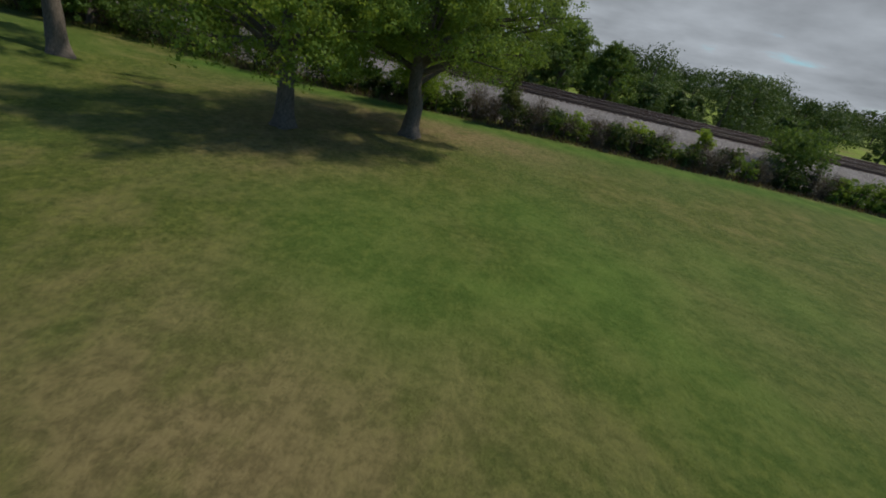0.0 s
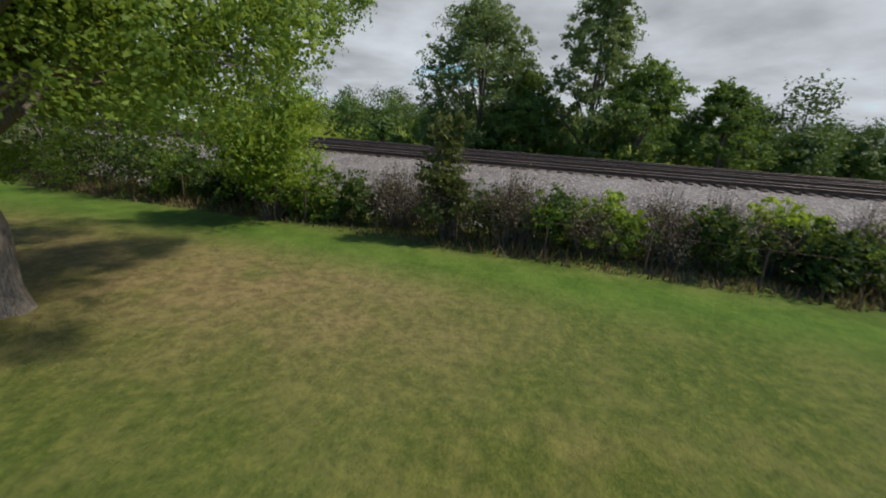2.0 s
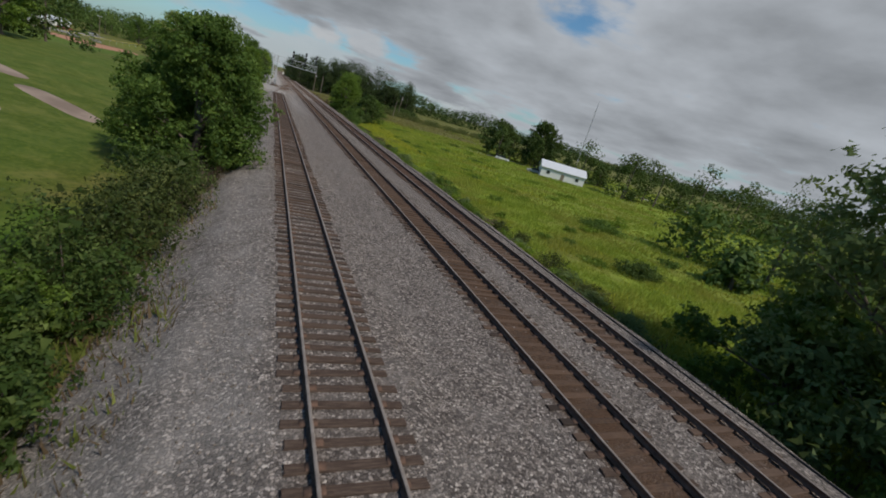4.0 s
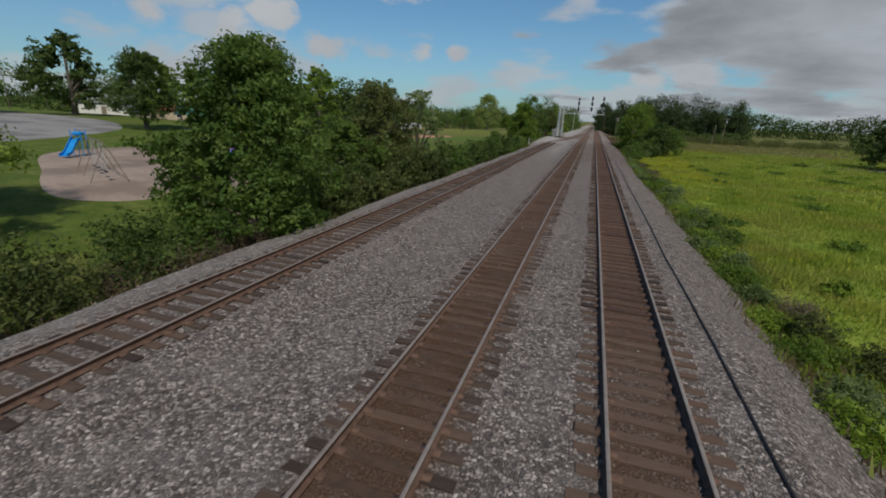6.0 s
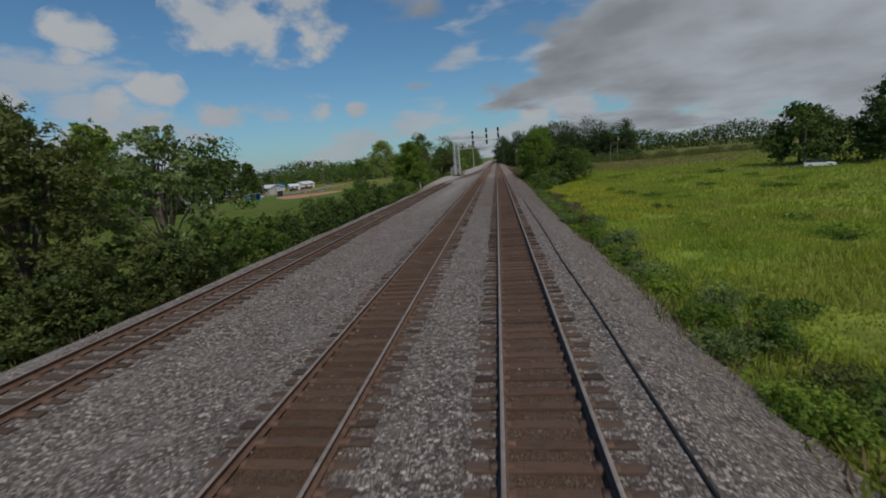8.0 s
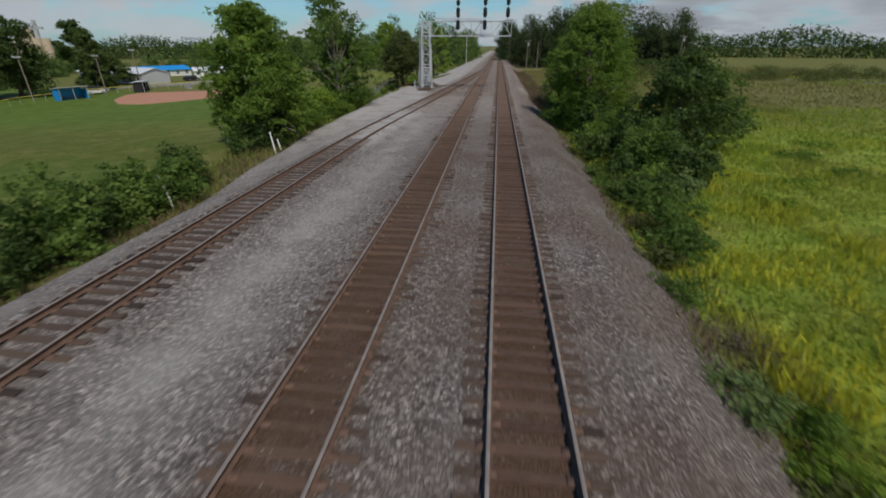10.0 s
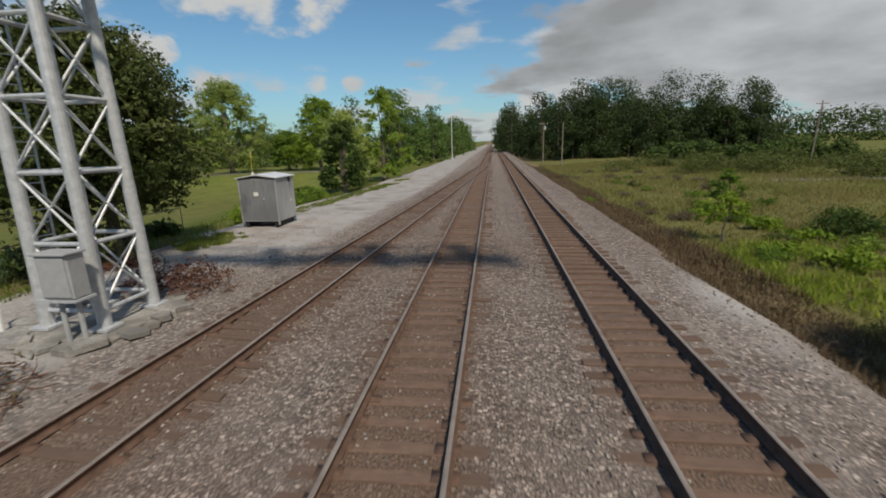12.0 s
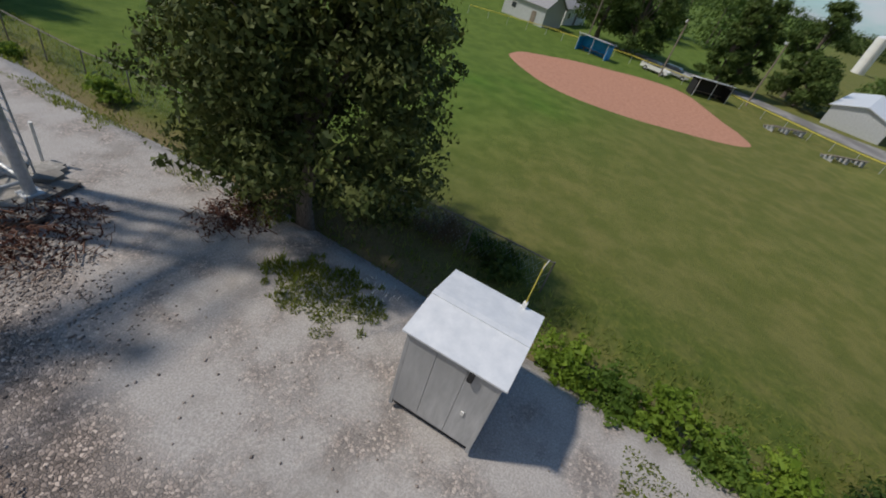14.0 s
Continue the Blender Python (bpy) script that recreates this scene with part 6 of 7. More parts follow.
# ---------------------------------------------------------------- flat patches on the ground
def patch(name, corners, material, label, category, lift=0.04, rings=10, per=10, kind="structure"):
    """A smooth-edged area laid over the ground."""
    c = [Vector((x, y)) for x, y in corners]
    n = len(c)
    edge = []
    for i in range(n):
        p0, p1, p2, p3 = c[i - 1], c[i], c[(i + 1) % n], c[(i + 2) % n]
        for j in range(per):
            t = j / per
            edge.append(0.5 * ((2 * p1) + (p2 - p0) * t + (2 * p0 - 5 * p1 + 4 * p2 - p3) * t * t + (3 * p1 - p0 - 3 * p2 + p3) * t ** 3))
    mid = sum(c, Vector((0, 0))) / n
    m = len(edge)
    pts = [mid.lerp(e, (r + 1) / rings) for r in range(rings) for e in edge] + [mid]
    P2 = np.array([p[:] for p in pts])
    z = ground_z(P2[:, 0], P2[:, 1]) + lift
    z[(rings - 1) * m:rings * m] -= lift + 0.03
    idx = np.arange(rings * m).reshape(rings, m)
    f = np.stack([idx[:-1], idx[1:], np.roll(idx[1:], -1, 1), np.roll(idx[:-1], -1, 1)], -1).reshape(-1, 4)
    tri = np.stack([idx[0], np.roll(idx[0], -1), np.full(m, rings * m), np.full(m, rings * m)], -1)
    me = bpy.data.meshes.new(name)
    me.from_pydata(np.column_stack([P2, z]).tolist(), [], f.tolist() + [t[:3] for t in tri.tolist()])
    me.materials.append(material)
    me.polygons.foreach_set("use_smooth", np.ones(len(me.polygons), bool))
    return tagged(new(name, me), label, category, kind=kind)


patch("sand_pit", ((-24, 18.4), (-27.2, 13.6), (-36, 18), (-47.5, 25.4), (-47.8, 35), (-33, 26)), SAND, "pale brown sand playground surface in the grass", "sand pit")
patch("toy_area", ((-37.5, 38), (-30, 31.5), (-28.5, 33), (-36, 39.5)), SAND, "small strip of pale sand under the toys", "sand pit")
patch("sand_strip", ((-27.5, 27.5), (-22.0, 22.5), (-20.5, 24), (-26, 29)), SAND, "narrow strip of pale sand in the grass", "sand pit")
patch("parking_lot", ((-58, 26), (-62, 40), (-72, 52), (-88, 58), (-118, 52), (-122, 28), (-90, 18), (-70, 20)), ASPHALT, "pale grey asphalt parking area", "parking lot")
patch("infield", ((-62.5, 152.8), (-53.0, 158.5), (-49.6, 165.0), (-52.5, 174), (-60, 183.6), (-71, 179), (-78, 173.5), (-72, 161)), CLAY, "reddish clay infield of the ball field", "infield")
patch("pond", ((80, 196), (108, 186), (150, 192), (150, 206), (112, 204)), WATER, "still grey pond beyond the meadow", "pond", 0.10)
patch("lane", ((-79, 206), (-90, 182), (-96, 158), (-99, 158), (-94, 184), (-84, 208), (-84, 246), (-80, 246)), ASPHALT, "grey lane behind the ball field", "road", 0.05)
patch("far_lane", ((-78, 221), (-50, 227), (-20, 228.5), (-20, 231), (-50, 229.5), (-78, 224)), ASPHALT, "pale lane under the trees beyond the field", "road", 0.05)
patch("side_road", ((34, 202.5), (60, 203.5), (120, 200), (120, 205), (60, 206.5), (34, 205)), ASPHALT, "pale road beyond the rough grass", "road", 0.05)
patch("main_road", ((48, 117), (80, 104), (150, 66), (152, 71), (82, 110), (50, 122)), ASPHALT, "grey road behind the white building", "road", 0.06)


# ---------------------------------------------------------------- playground
def build_slide():
    s = thing("playground_slide", at_ground(-43.6, 26.0), "bright blue plastic playground slide with a platform", "slide", rz=-62)
    s.matrix_basis = s.matrix_basis @ Matrix.Scale(0.82, 4)
    for dx in (-0.5, 0.5):
        for dy in (-0.5, 0.5):
            part("post", Shape().tube((dx, dy, -0.1), (dx, dy, 3.0), 0.05, n=8), BLUE_PLASTIC, s)
    part("platform", Shape().box((0, 0, 1.9), (1.1, 1.1, 0.08), 0, 0.02), BLUE_PLASTIC, s)
    part("hood", Shape().box((0, 0, 2.55), (1.0, 0.9, 0.4), 0, 0.12), BLUE_PLASTIC, s)
    ch = Shape()
    prof = [(0.5, 1.95), (1.0, 1.75), (1.7, 1.1), (2.4, 0.5), (2.9, 0.32), (3.3, 0.3)]
    for (a, za), (b, zb) in zip(prof, prof[1:]):
        ch.prism([(a, -0.4, za), (b, -0.4, zb), (b, -0.4, zb - 0.05), (a, -0.4, za - 0.05)], (0, 0.8, 0))
        for sy in (-0.42, 0.36):
            ch.prism([(a, sy, za - 0.05), (b, sy, zb - 0.05), (b, sy, zb + 0.28), (a, sy, za + 0.28)], (0, 0.06, 0))
    part("chute", ch, BLUE_PLASTIC, s)
    part("ladder", Shape().tube((-0.6, -0.3, 0), (-0.6, -0.3, 2.2), 0.03).tube((-0.6, 0.3, 0), (-0.6, 0.3, 2.2), 0.03), STEEL_PAINT, s)


def build_swing():
    s = thing("swing_set", at_ground(-31.2, 19.2), "metal swing set with black seats on the sand", "swing", rz=-25)
    L, H = 5.6, 2.6
    part("beam", Shape().tube((-L / 2, 0, H), (L / 2, 0, H), 0.04), WOOD_OLD, s)
    for x in (-L / 2, 0, L / 2):
        for sy in (-1, 1):
            part("leg", Shape().tube((x, 0, H), (x, sy * 1.1, -0.1), 0.03), WOOD_OLD, s)
    for x in (-2.0, -0.9, 0.9, 2.0):
        st = part("seat", Shape().box((x, 0, 0.55), (0.5, 0.22, 0.06), 0, 0.02), BLACK, s, "black rubber swing seat")
        for dx in (-0.22, 0.22):
            part("chain", Shape().tube((x + dx, 0, 0.57), (x + dx, 0, H), 0.015, n=5), STEEL_GALV, st)


def build_picnic_table(x, y, rz):
    s = thing("picnic_table", at_ground(x, y), "weathered wooden picnic table with attached benches", "table", rz=rz)
    for i in range(4):
        part("top_board", Shape().box((0, -0.3 + i * 0.2, 0.75), (1.9, 0.185, 0.045), 0, 0.006), WOOD_OLD, s)
    for sy in (-0.75, 0.75):
        part("bench_board", Shape().box((0, sy, 0.44), (1.9, 0.26, 0.045), 0, 0.006), WOOD_OLD, s)
    for sx in (-0.65, 0.65):
        part("leg_frame", Shape().box((sx, 0, 0.41), (0.05, 1.6, 0.09)).tube((sx, -0.25, 0.73), (sx, -0.7, 0.0), 0.04).tube((sx, 0.25, 0.73), (sx, 0.7, 0.0), 0.04), WOOD_OLD, s)


TOY_PURPLE = speckled("purple_plastic", (0.18, 0.08, 0.40), (0.26, 0.14, 0.52), 2, 0.4, bump_s=0.05)
TOY_TEAL = speckled("teal_plastic", (0.02, 0.34, 0.32), (0.05, 0.45, 0.42), 2, 0.4, bump_s=0.05)


def build_spring_rider(x, y, rz, m, colour):
    s = thing("spring_rider", at_ground(x, y), colour + " plastic spring rider toy on the sand", "toy", rz=rz)
    part("body", Shape().ball((0, 0, 0.62), (1.3, 0.45, 0.55), 2), m, s, smooth=True)
    part("head", Shape().ball((0.62, 0, 0.95), (0.4, 0.3, 0.45), 2), m, s, smooth=True)
    part("handle", Shape().tube((0.42, -0.3, 0.98), (0.42, 0.3, 0.98), 0.025), BLACK, s)
    part("spring", Shape().tube((0, 0, -0.05), (0, 0, 0.4), 0.14), STEEL_PAINT, s)


def build_shelter():
    s = thing("picnic_shelter", at_ground(-63.5, 65.0), "open park shelter with a long green metal roof", "shelter", rz=37)
    L, D, H = 15.0, 6.0, 2.7
    part("floor_slab", Shape().box((0, 0, 0.0), (L, D, 0.3), 0, 0.02), CONCRETE, s)
    for i in range(5):
        for sy in (-1, 1):
            part("post", Shape().box((-L / 2 + 0.5 + i * (L - 1) / 4, sy * (D / 2 - 0.3), H / 2), (0.16, 0.16, H)), WOOD_OLD, s)
    for sy in (-1, 1):
        part("roof_panel", Shape().prism([(-L / 2 - 0.5, 0, H + 1.4), (-L / 2 - 0.5, sy * (D / 2 + 0.6), H), (-L / 2 - 0.5, sy * (D / 2 + 0.6), H - 0.1), (-L / 2 - 0.5, 0, H + 1.3)], (L + 1, 0, 0)), TEAL_ROOF, s)
    for sx in (-1, 1):
        part("gable", Shape().prism([(sx * L / 2, -D / 2, H), (sx * L / 2, D / 2, H), (sx * L / 2, 0, H + 1.25)], (0.06, 0, 0)), WHITE, s)
    part("back_wall", Shape().box((0, D / 2 - 0.3, 0.6), (L - 1, 0.12, 1.1)), BLACK, s)


build_slide()
build_swing()
build_picnic_table(-41.2, 31.6, 20)
build_picnic_table(-43.4, 33.5, 70)
build_spring_rider(-34.6, 35.8, 40, TOY_PURPLE, "purple")
build_spring_rider(-32.4, 33.4, 10, TOY_TEAL, "teal")
build_shelter()
make_tree(at_ground(-69.0, 53.0), 13.0, 5.2, 1.8, "dense dark rounded tree beside the parking area", 12000, 0.3, LEAF_DARK, 0.35, 34, 91)
make_tree(at_ground(-100.0, 62.0), 16.0, 6.5, 2.0, "large dark park tree", 8000, 0.5, LEAF_DARK, 0.45, 30, 92)
make_tree(at_ground(-108.0, 48.0), 15.0, 6.0, 2.0, "large dark park tree", 8000, 0.5, LEAF_DARK, 0.45, 30, 93)
make_tree(at_ground(-93.0, 74.0), 14.0, 5.5, 2.0, "broad green park tree", 8000, 0.5, LEAF_MID, 0.45, 30, 94)


# ---------------------------------------------------------------- houses, sheds and vehicles
def build_house(x, y, rz, w, d, h, wall, roof, label, pitch=0.42, name="house", chimney=False):
    s = thing(name, at_ground(x, y), label, "house" if name == "house" else "building", rz=rz)
    part("wall", Shape().box((0, 0, h / 2 - 0.2), (w, d, h + 0.4)), wall, s)
    rise = d / 2 * pitch
    for sx in (-1, 1):
        part("gable", Shape().prism([(sx * (w / 2 - 0.05), -d / 2, h), (sx * (w / 2 - 0.05), d / 2, h), (sx * (w / 2 - 0.05), 0, h + rise)], (0.1 * -sx, 0, 0)), wall, s)
    for sy in (-1, 1):
        e = d / 2 + 0.4
        part("roof_slope", Shape().prism([(-w / 2 - 0.35, 0, h + rise + 0.12), (-w / 2 - 0.35, sy * e, h - 0.4 * pitch + 0.12), (-w / 2 - 0.35, sy * e, h - 0.4 * pitch), (-w / 2 - 0.35, 0, h + rise)], (w + 0.7, 0, 0)), roof, s)
    for sy in (-1, 1):
        n = max(2, int(w / 3.2))
        for i in range(n):
            wx = -w / 2 + (i + 0.5) * w / n
            if i == n // 2:
                part("door", Shape().box((wx, sy * (d / 2 + 0.02), 1.0), (0.95, 0.08, 2.05)), WOOD_OLD, s)
            else:
                wd = part("window", Shape().box((wx, sy * (d / 2 + 0.01), h * 0.56), (1.15, 0.09, 1.1)), WHITE, s)
                part("pane", Shape().box((wx, sy * (d / 2 + 0.04), h * 0.56), (0.95, 0.06, 0.9)), DARK_GLASS, wd)
    if chimney:
        part("chimney", Shape().box((w * 0.2, 0.3, h + rise), (0.6, 0.6, 1.4)), TAN, s)
    return s


build_house(-128, 92, 20, 13, 8, 3.0, WHITE, GREY_ROOF, "white single-storey house with a grey roof", chimney=True)
build_house(-142, 112, 35, 14, 9, 3.0, WHITE, GREY_ROOF, "white house with a grey shingle roof")
build_house(-104, 87, 30, 11, 7, 3.0, TAN, RED_PAINT, "tan house with a dull red-brown roof", 0.5, chimney=True)
build_house(-113, 78, 40, 10, 7, 3.0, WHITE, GREY_ROOF, "white house with a grey roof behind the park", 0.5)
build_house(-118, 122, 10, 12, 8, 3.2, TAN, GREY_ROOF, "tan house with a grey roof")
build_house(-104, 168 - 20, -10, 11, 7, 3.0, WHITE, GREY_ROOF, "white house behind the ball field", chimney=True)
build_house(-92, 146, 75, 9, 6.5, 3.2, STEEL_GALV, GREY_ROOF, "grey metal barn behind the ball field", 0.6, "barn")
build_house(-97, 240, 65, 7.5, 5.5, 2.5, WHITE, ROOF_SHEET, "white metal barn with a pale roof beyond the field", 0.4, "barn")
build_house(-99.5, 231.5, 40, 4.6, 4.0, 2.0, WHITE, ROOF_SHEET, "small white house with a pale metal roof", 0.5)
build_house(-106, 204.5, -19, 30, 8, 2.8, STEEL_GALV, ROOF_SHEET, "long grey building with a pale roof", 0.3, "outbuilding")
build_house(-114, 229, 72, 21, 6.5, 2.1, WHITE, BLUE_PLASTIC, "long warehouse with a bright blue metal roof", 0.35, "warehouse")
build_house(70.0, 86.6, -27, 12.5, 6.5, 2.9, WHITE, ROOF_SHEET, "long white metal building beside the meadow", 0.5, "barn")


def build_silo(x, y, r, h, label="tall white cylindrical silo with a domed cap"):
    s = thing("silo", at_ground(x, y), label, "silo", "silos beyond the ball field")
    part("shell", Shape().tube((0, 0, -0.3), (0, 0, h), r, n=24), WHITE, s, smooth=False)
    part("cap", Shape().tube((0, 0, h), (0, 0, h + r * 0.35), r, r * 0.35, 24), ROOF_SHEET, s)
    for i in range(4):
        part("hoop", Shape().tube((0, 0, h * (i + 1) / 5), (0, 0, h * (i + 1) / 5 + 0.08), r + 0.03, n=24), STEEL_GALV, s)
    part("ladder", Shape().box((r + 0.1, 0, h / 2), (0.1, 0.5, h)), STEEL_GALV, s)


build_silo(-227, 251, 2.6, 15.6)
build_silo(-219, 271, 2.6, 15.8)
build_silo(-242, 237, 2.3, 13.0)


def build_elevator():
    s = thing("grain_elevator", at_ground(-289, 350), "tan concrete grain elevator with a tall headhouse", "grain elevator", rz=30)
    for i in range(4):
        part("bin", Shape().tube((-7.2 + i * 4.8, 0, -0.3), (-7.2 + i * 4.8, 0, 14.0), 2.6, n=18), TAN, s)
    part("headhouse", Shape().box((-1.6, 0, 16.4), (6.8, 4.8, 5.4), 0, 0.05), TAN, s)
    part("leg_tower", Shape().box((4.0, 0, 12.0), (1.6, 1.6, 24.4)), STEEL_PAINT, s)
    part("gallery", Shape().box((1.2, 0, 19.8), (12.8, 1.8, 1.4)), STEEL_PAINT, s)
    part("spout", Shape().tube((4.0, 0, 23.6), (-7.2, 0, 14.6), 0.3), STEEL_GALV, s)


build_elevator()


def build_car(x, y, rz, paint, label, tall=0.0, name="car", z=None):
    s = thing(name, (x, y, gz(x, y) if z is None else z), label, name, rz=rz)
    b = Shape()
    b.prism([(-2.2, -0.88, 0.35), (2.2, -0.88, 0.35), (2.25, -0.88, 0.75), (1.3, -0.88, 0.92), (-2.2, -0.88, 0.98)], (0, 1.76, 0))
    part("body", b, paint, s)
    part("cabin", Shape().prism([(-2.0, -0.78, 0.95), (1.05, -0.78, 0.93), (0.35, -0.72, 1.45 + tall), (-1.75, -0.72, 1.47 + tall)], (0, 1.5, 0)), paint if tall else DARK_GLASS, s)
    part("windscreen", Shape().box((0.72, 0, 1.2 + tall * 0.5), (0.05, 1.3, 0.4), 0), DARK_GLASS, s)
    for sx in (-1.35, 1.4):
        for sy in (-0.8, 0.8):
            w = part("wheel", Shape().tube((sx, sy - 0.1, 0.33), (sx, sy + 0.1, 0.33), 0.33, n=14), BLACK, s)
            part("hubcap", Shape().tube((sx, sy - 0.11, 0.33), (sx, sy + 0.11, 0.33), 0.17, n=10), STEEL_GALV, w)
    return s


for i, (x, y, rz, m, l) in enumerate(((-88, 219, 80, RED_PAINT, "dull red parked car"), (-88.5, 225, 70, RED_PAINT, "dark red parked car by the warehouse"), (-90, 212, 75, BLACK, "black parked car by the lane"), (-91, 214.5, 70, WHITE, "white parked car by the lane"), (-84, 240, 80, STEEL_PAINT, "grey parked car by a house"), (-84, 170, 75, WHITE, "white parked car behind the fence"), (-86, 173, 80, STEEL_PAINT, "grey parked car behind the fence"))):
    build_car(x, y, rz, m, l)
build_car(-96, 40, 20, WHITE, "white car in the parking area")
build_car(63.5, 90.5, 150, STEEL_PAINT, "dark car parked by the white building")
build_car(62, 108, -28, WHITE, "white car on the road beyond the meadow")
build_car(2.0, 505, 90, WHITE, "white van at a far level crossing", 0.7, "van", 0.0)


# ---------------------------------------------------------------- ball field fittings
def build_dugout(x, y, rz, m, colour):
    s = thing("dugout", at_ground(x, y), colour + " open-fronted dugout beside the infield", "dugout", rz=rz)
    part("back_wall", Shape().box((0, 1.0, 1.0), (5.2, 0.1, 2.1)), m, s)
    for sx in (-2.55, 2.55):
        part("side_wall", Shape().box((sx, 0.1, 0.9), (0.1, 1.8, 1.9)), m, s)
    part("roof", Shape().prism([(-2.8, -1.2, 2.35), (-2.8, 1.25, 2.05), (-2.8, 1.25, 2.13), (-2.8, -1.2, 2.43)], (5.6, 0, 0)), ROOF_SHEET, s)
    for sx in (-2.5, 0, 2.5):
        part("post", Shape().tube((sx, -1.0, -0.1), (sx, -1.0, 2.35), 0.05), STEEL_GALV, s)
    part("bench", Shape().box((0, 0.6, 0.45), (4.8, 0.35, 0.06)).box((-1.8, 0.6, 0.2), (0.1, 0.3, 0.5)).box((1.8, 0.6, 0.2), (0.1, 0.3, 0.5)), WOOD_OLD, s)


def build_bleacher(x, y, rz):
    s = thing("bleacher", at_ground(x, y), "low wooden bleacher bench along the fence", "bleacher", rz=rz)
    for i in range(3):
        part("seat_board", Shape().box((0, -0.5 + i * 0.55, 0.35 + i * 0.22), (6.0, 0.3, 0.06), 0, 0.01), WOOD_OLD, s)
    for sx in (-2.6, 0, 2.6):
        part("frame_side", Shape().prism([(sx, -0.7, 0), (sx, 0.8, 0), (sx, 0.8, 0.76), (sx, -0.7, 0.3)], (0.07, 0, 0)), STEEL_PAINT, s)


def build_fence(pts, h, label, cap=None, spacing=2.6, mesh=True, group="", rail_m=None, post_m=None):
    """Posts, a top rail and woven wire along a line of ground points."""
    s = thing("fence", (0, 0, 0), label, "fence", group)
    run = []
    for (x0, y0), (x1, y1) in zip(pts, pts[1:]):
        ln = math.hypot(x1 - x0, y1 - y0)
        n = max(1, round(ln / spacing))
        run += [(x0 + (x1 - x0) * i / n, y0 + (y1 - y0) * i / n) for i in range(n)]
    run.append(pts[-1])
    for x, y in run:
        z = gz(x, y)
        part("post", Shape().tube((x, y, z - 0.2), (x, y, z + h + 0.05), 0.03, n=7), post_m or STEEL_GALV, s)
    V, F = [], []
    for (xa, ya), (xb, yb) in zip(run, run[1:]):
        za, zb = gz(xa, ya), gz(xb, yb)
        part("top_rail", Shape().tube((xa, ya, za + h), (xb, yb, zb + h), (0.028 if mesh else 0.008) if cap is None else 0.06, n=6), cap or rail_m or STEEL_GALV, s)
        if mesh:
            k = int(math.hypot(xb - xa, yb - ya) / 0.16)
            for i in range(k):
                for sgn in (0, 1):
                    t0, t1 = i / k, (i + h / 0.16 * 0.5) / k
                    t1 = min(t1, 1.0)
                    rise = h * (t1 - t0) * k * 0.16 / (h * 0.5)
                    lo, hi = (0.02, min(h, rise)) if not sgn else (min(h, rise), 0.02)
                    p = Vector((xa + (xb - xa) * t0, ya + (yb - ya) * t0, za + lo))
                    q = Vector((xa + (xb - xa) * t1, ya + (yb - ya) * t1, zb + hi))
                    v, f = tube_path([p, q], [0.0022, 0.0022], 3)
                    b = len(V)
                    V.extend(c[:] for c in v)
                    F.extend(tuple(b + j for j in qd) for qd in f)
    if V:
        part_mesh("woven_wire", mesh_np("woven_wire", V, F, [STEEL_GALV]), s, kind="stuff")
    return s


build_dugout(-80, 160.5, 75, BLUE_PLASTIC, "bright blue")
build_dugout(-79, 178, 115, BLACK, "black")
build_bleacher(-74.6, 188.0, -52)
build_bleacher(-70.0, 194.0, -52)
build_fence([(-77, 140), (-82, 152), (-84, 166), (-81, 180), (-75, 191), (-68, 203), (-60, 214)], 1.2, "low ball field fence with a yellow capped top", YELLOW, 3.0, False)
build_fence([(-15.0, 139), (-15.2, 150), (-16.2, 160), (-16.9, 168), (-16.9, 171)], 1.35, "rusty chain-link fence with a bent top rail", None, 2.6, True, rail_m=FENCE_GREY, post_m=FENCE_GREY)
build_fence([(-15.1, -82), (-15.0, -40), (-15.1, 2)], 1.2, "old wire fence buried in the scrub row", None, 3.0, False, rail_m=RUST, post_m=RUST)


def build_light_pole(x, y, h, label="tall timber pole with floodlights"):
    s = thing("light_pole", at_ground(x, y), label, "light pole", "ball field lights")
    part("pole", Shape().tube((0, 0, -0.3), (0, 0, h), 0.13, 0.09), WOOD_OLD, s)
    part("crossarm", Shape().box((0, 0, h - 0.4), (1.6, 0.1, 0.12)), WOOD_OLD, s)
    for dx in (-0.6, 0.0, 0.6):
        part("floodlight", Shape().box((dx, -0.2, h - 0.25), (0.35, 0.2, 0.3), 0, 0.03), STEEL_GALV, s)


for x, y, h in ((-82, 171, 8), (-84, 184, 9), (-86, 158, 8), (-72, 205, 9)):
    build_light_pole(x, y, h)
make_tree(at_ground(-95, 158), 15.5, 6.0, 2.0, "large dark tree behind the ball field", 14000, 0.36, LEAF_DARK, 0.45, 34, 111, spray=7)
make_tree(at_ground(-95, 164), 16.4, 6.4, 1.2, "large dark tree behind the ball field", 17000, 0.36, LEAF_DARK, 0.45, 34, 112, spray=7)
woodland(belt(-48, 95, -118, 110, 15, 8, 12.5, 5, 132), "row of dark trees along the south side of the field", LEAF_DARK, 1900, 0.7, 133)
make_tree(at_ground(-91, 179), 13.5, 3.2, 0.8, "slim dark spruce-like tree by the lane", 14000, 0.3, LEAF_DARK, 0.3, 44, 113, top=0.45, spray=7)
make_tree(at_ground(-94, 182), 13.8, 3.4, 0.8, "slim dark spruce-like tree by the lane", 14000, 0.3, LEAF_DARK, 0.3, 44, 114, top=0.45, spray=7)
make_tree(at_ground(-100, 193), 8.5, 4.5, 0.8, "round dark green tree beside the grey building", 14000, 0.32, LEAF_DARK, 0.35, 30, 115, spray=7)
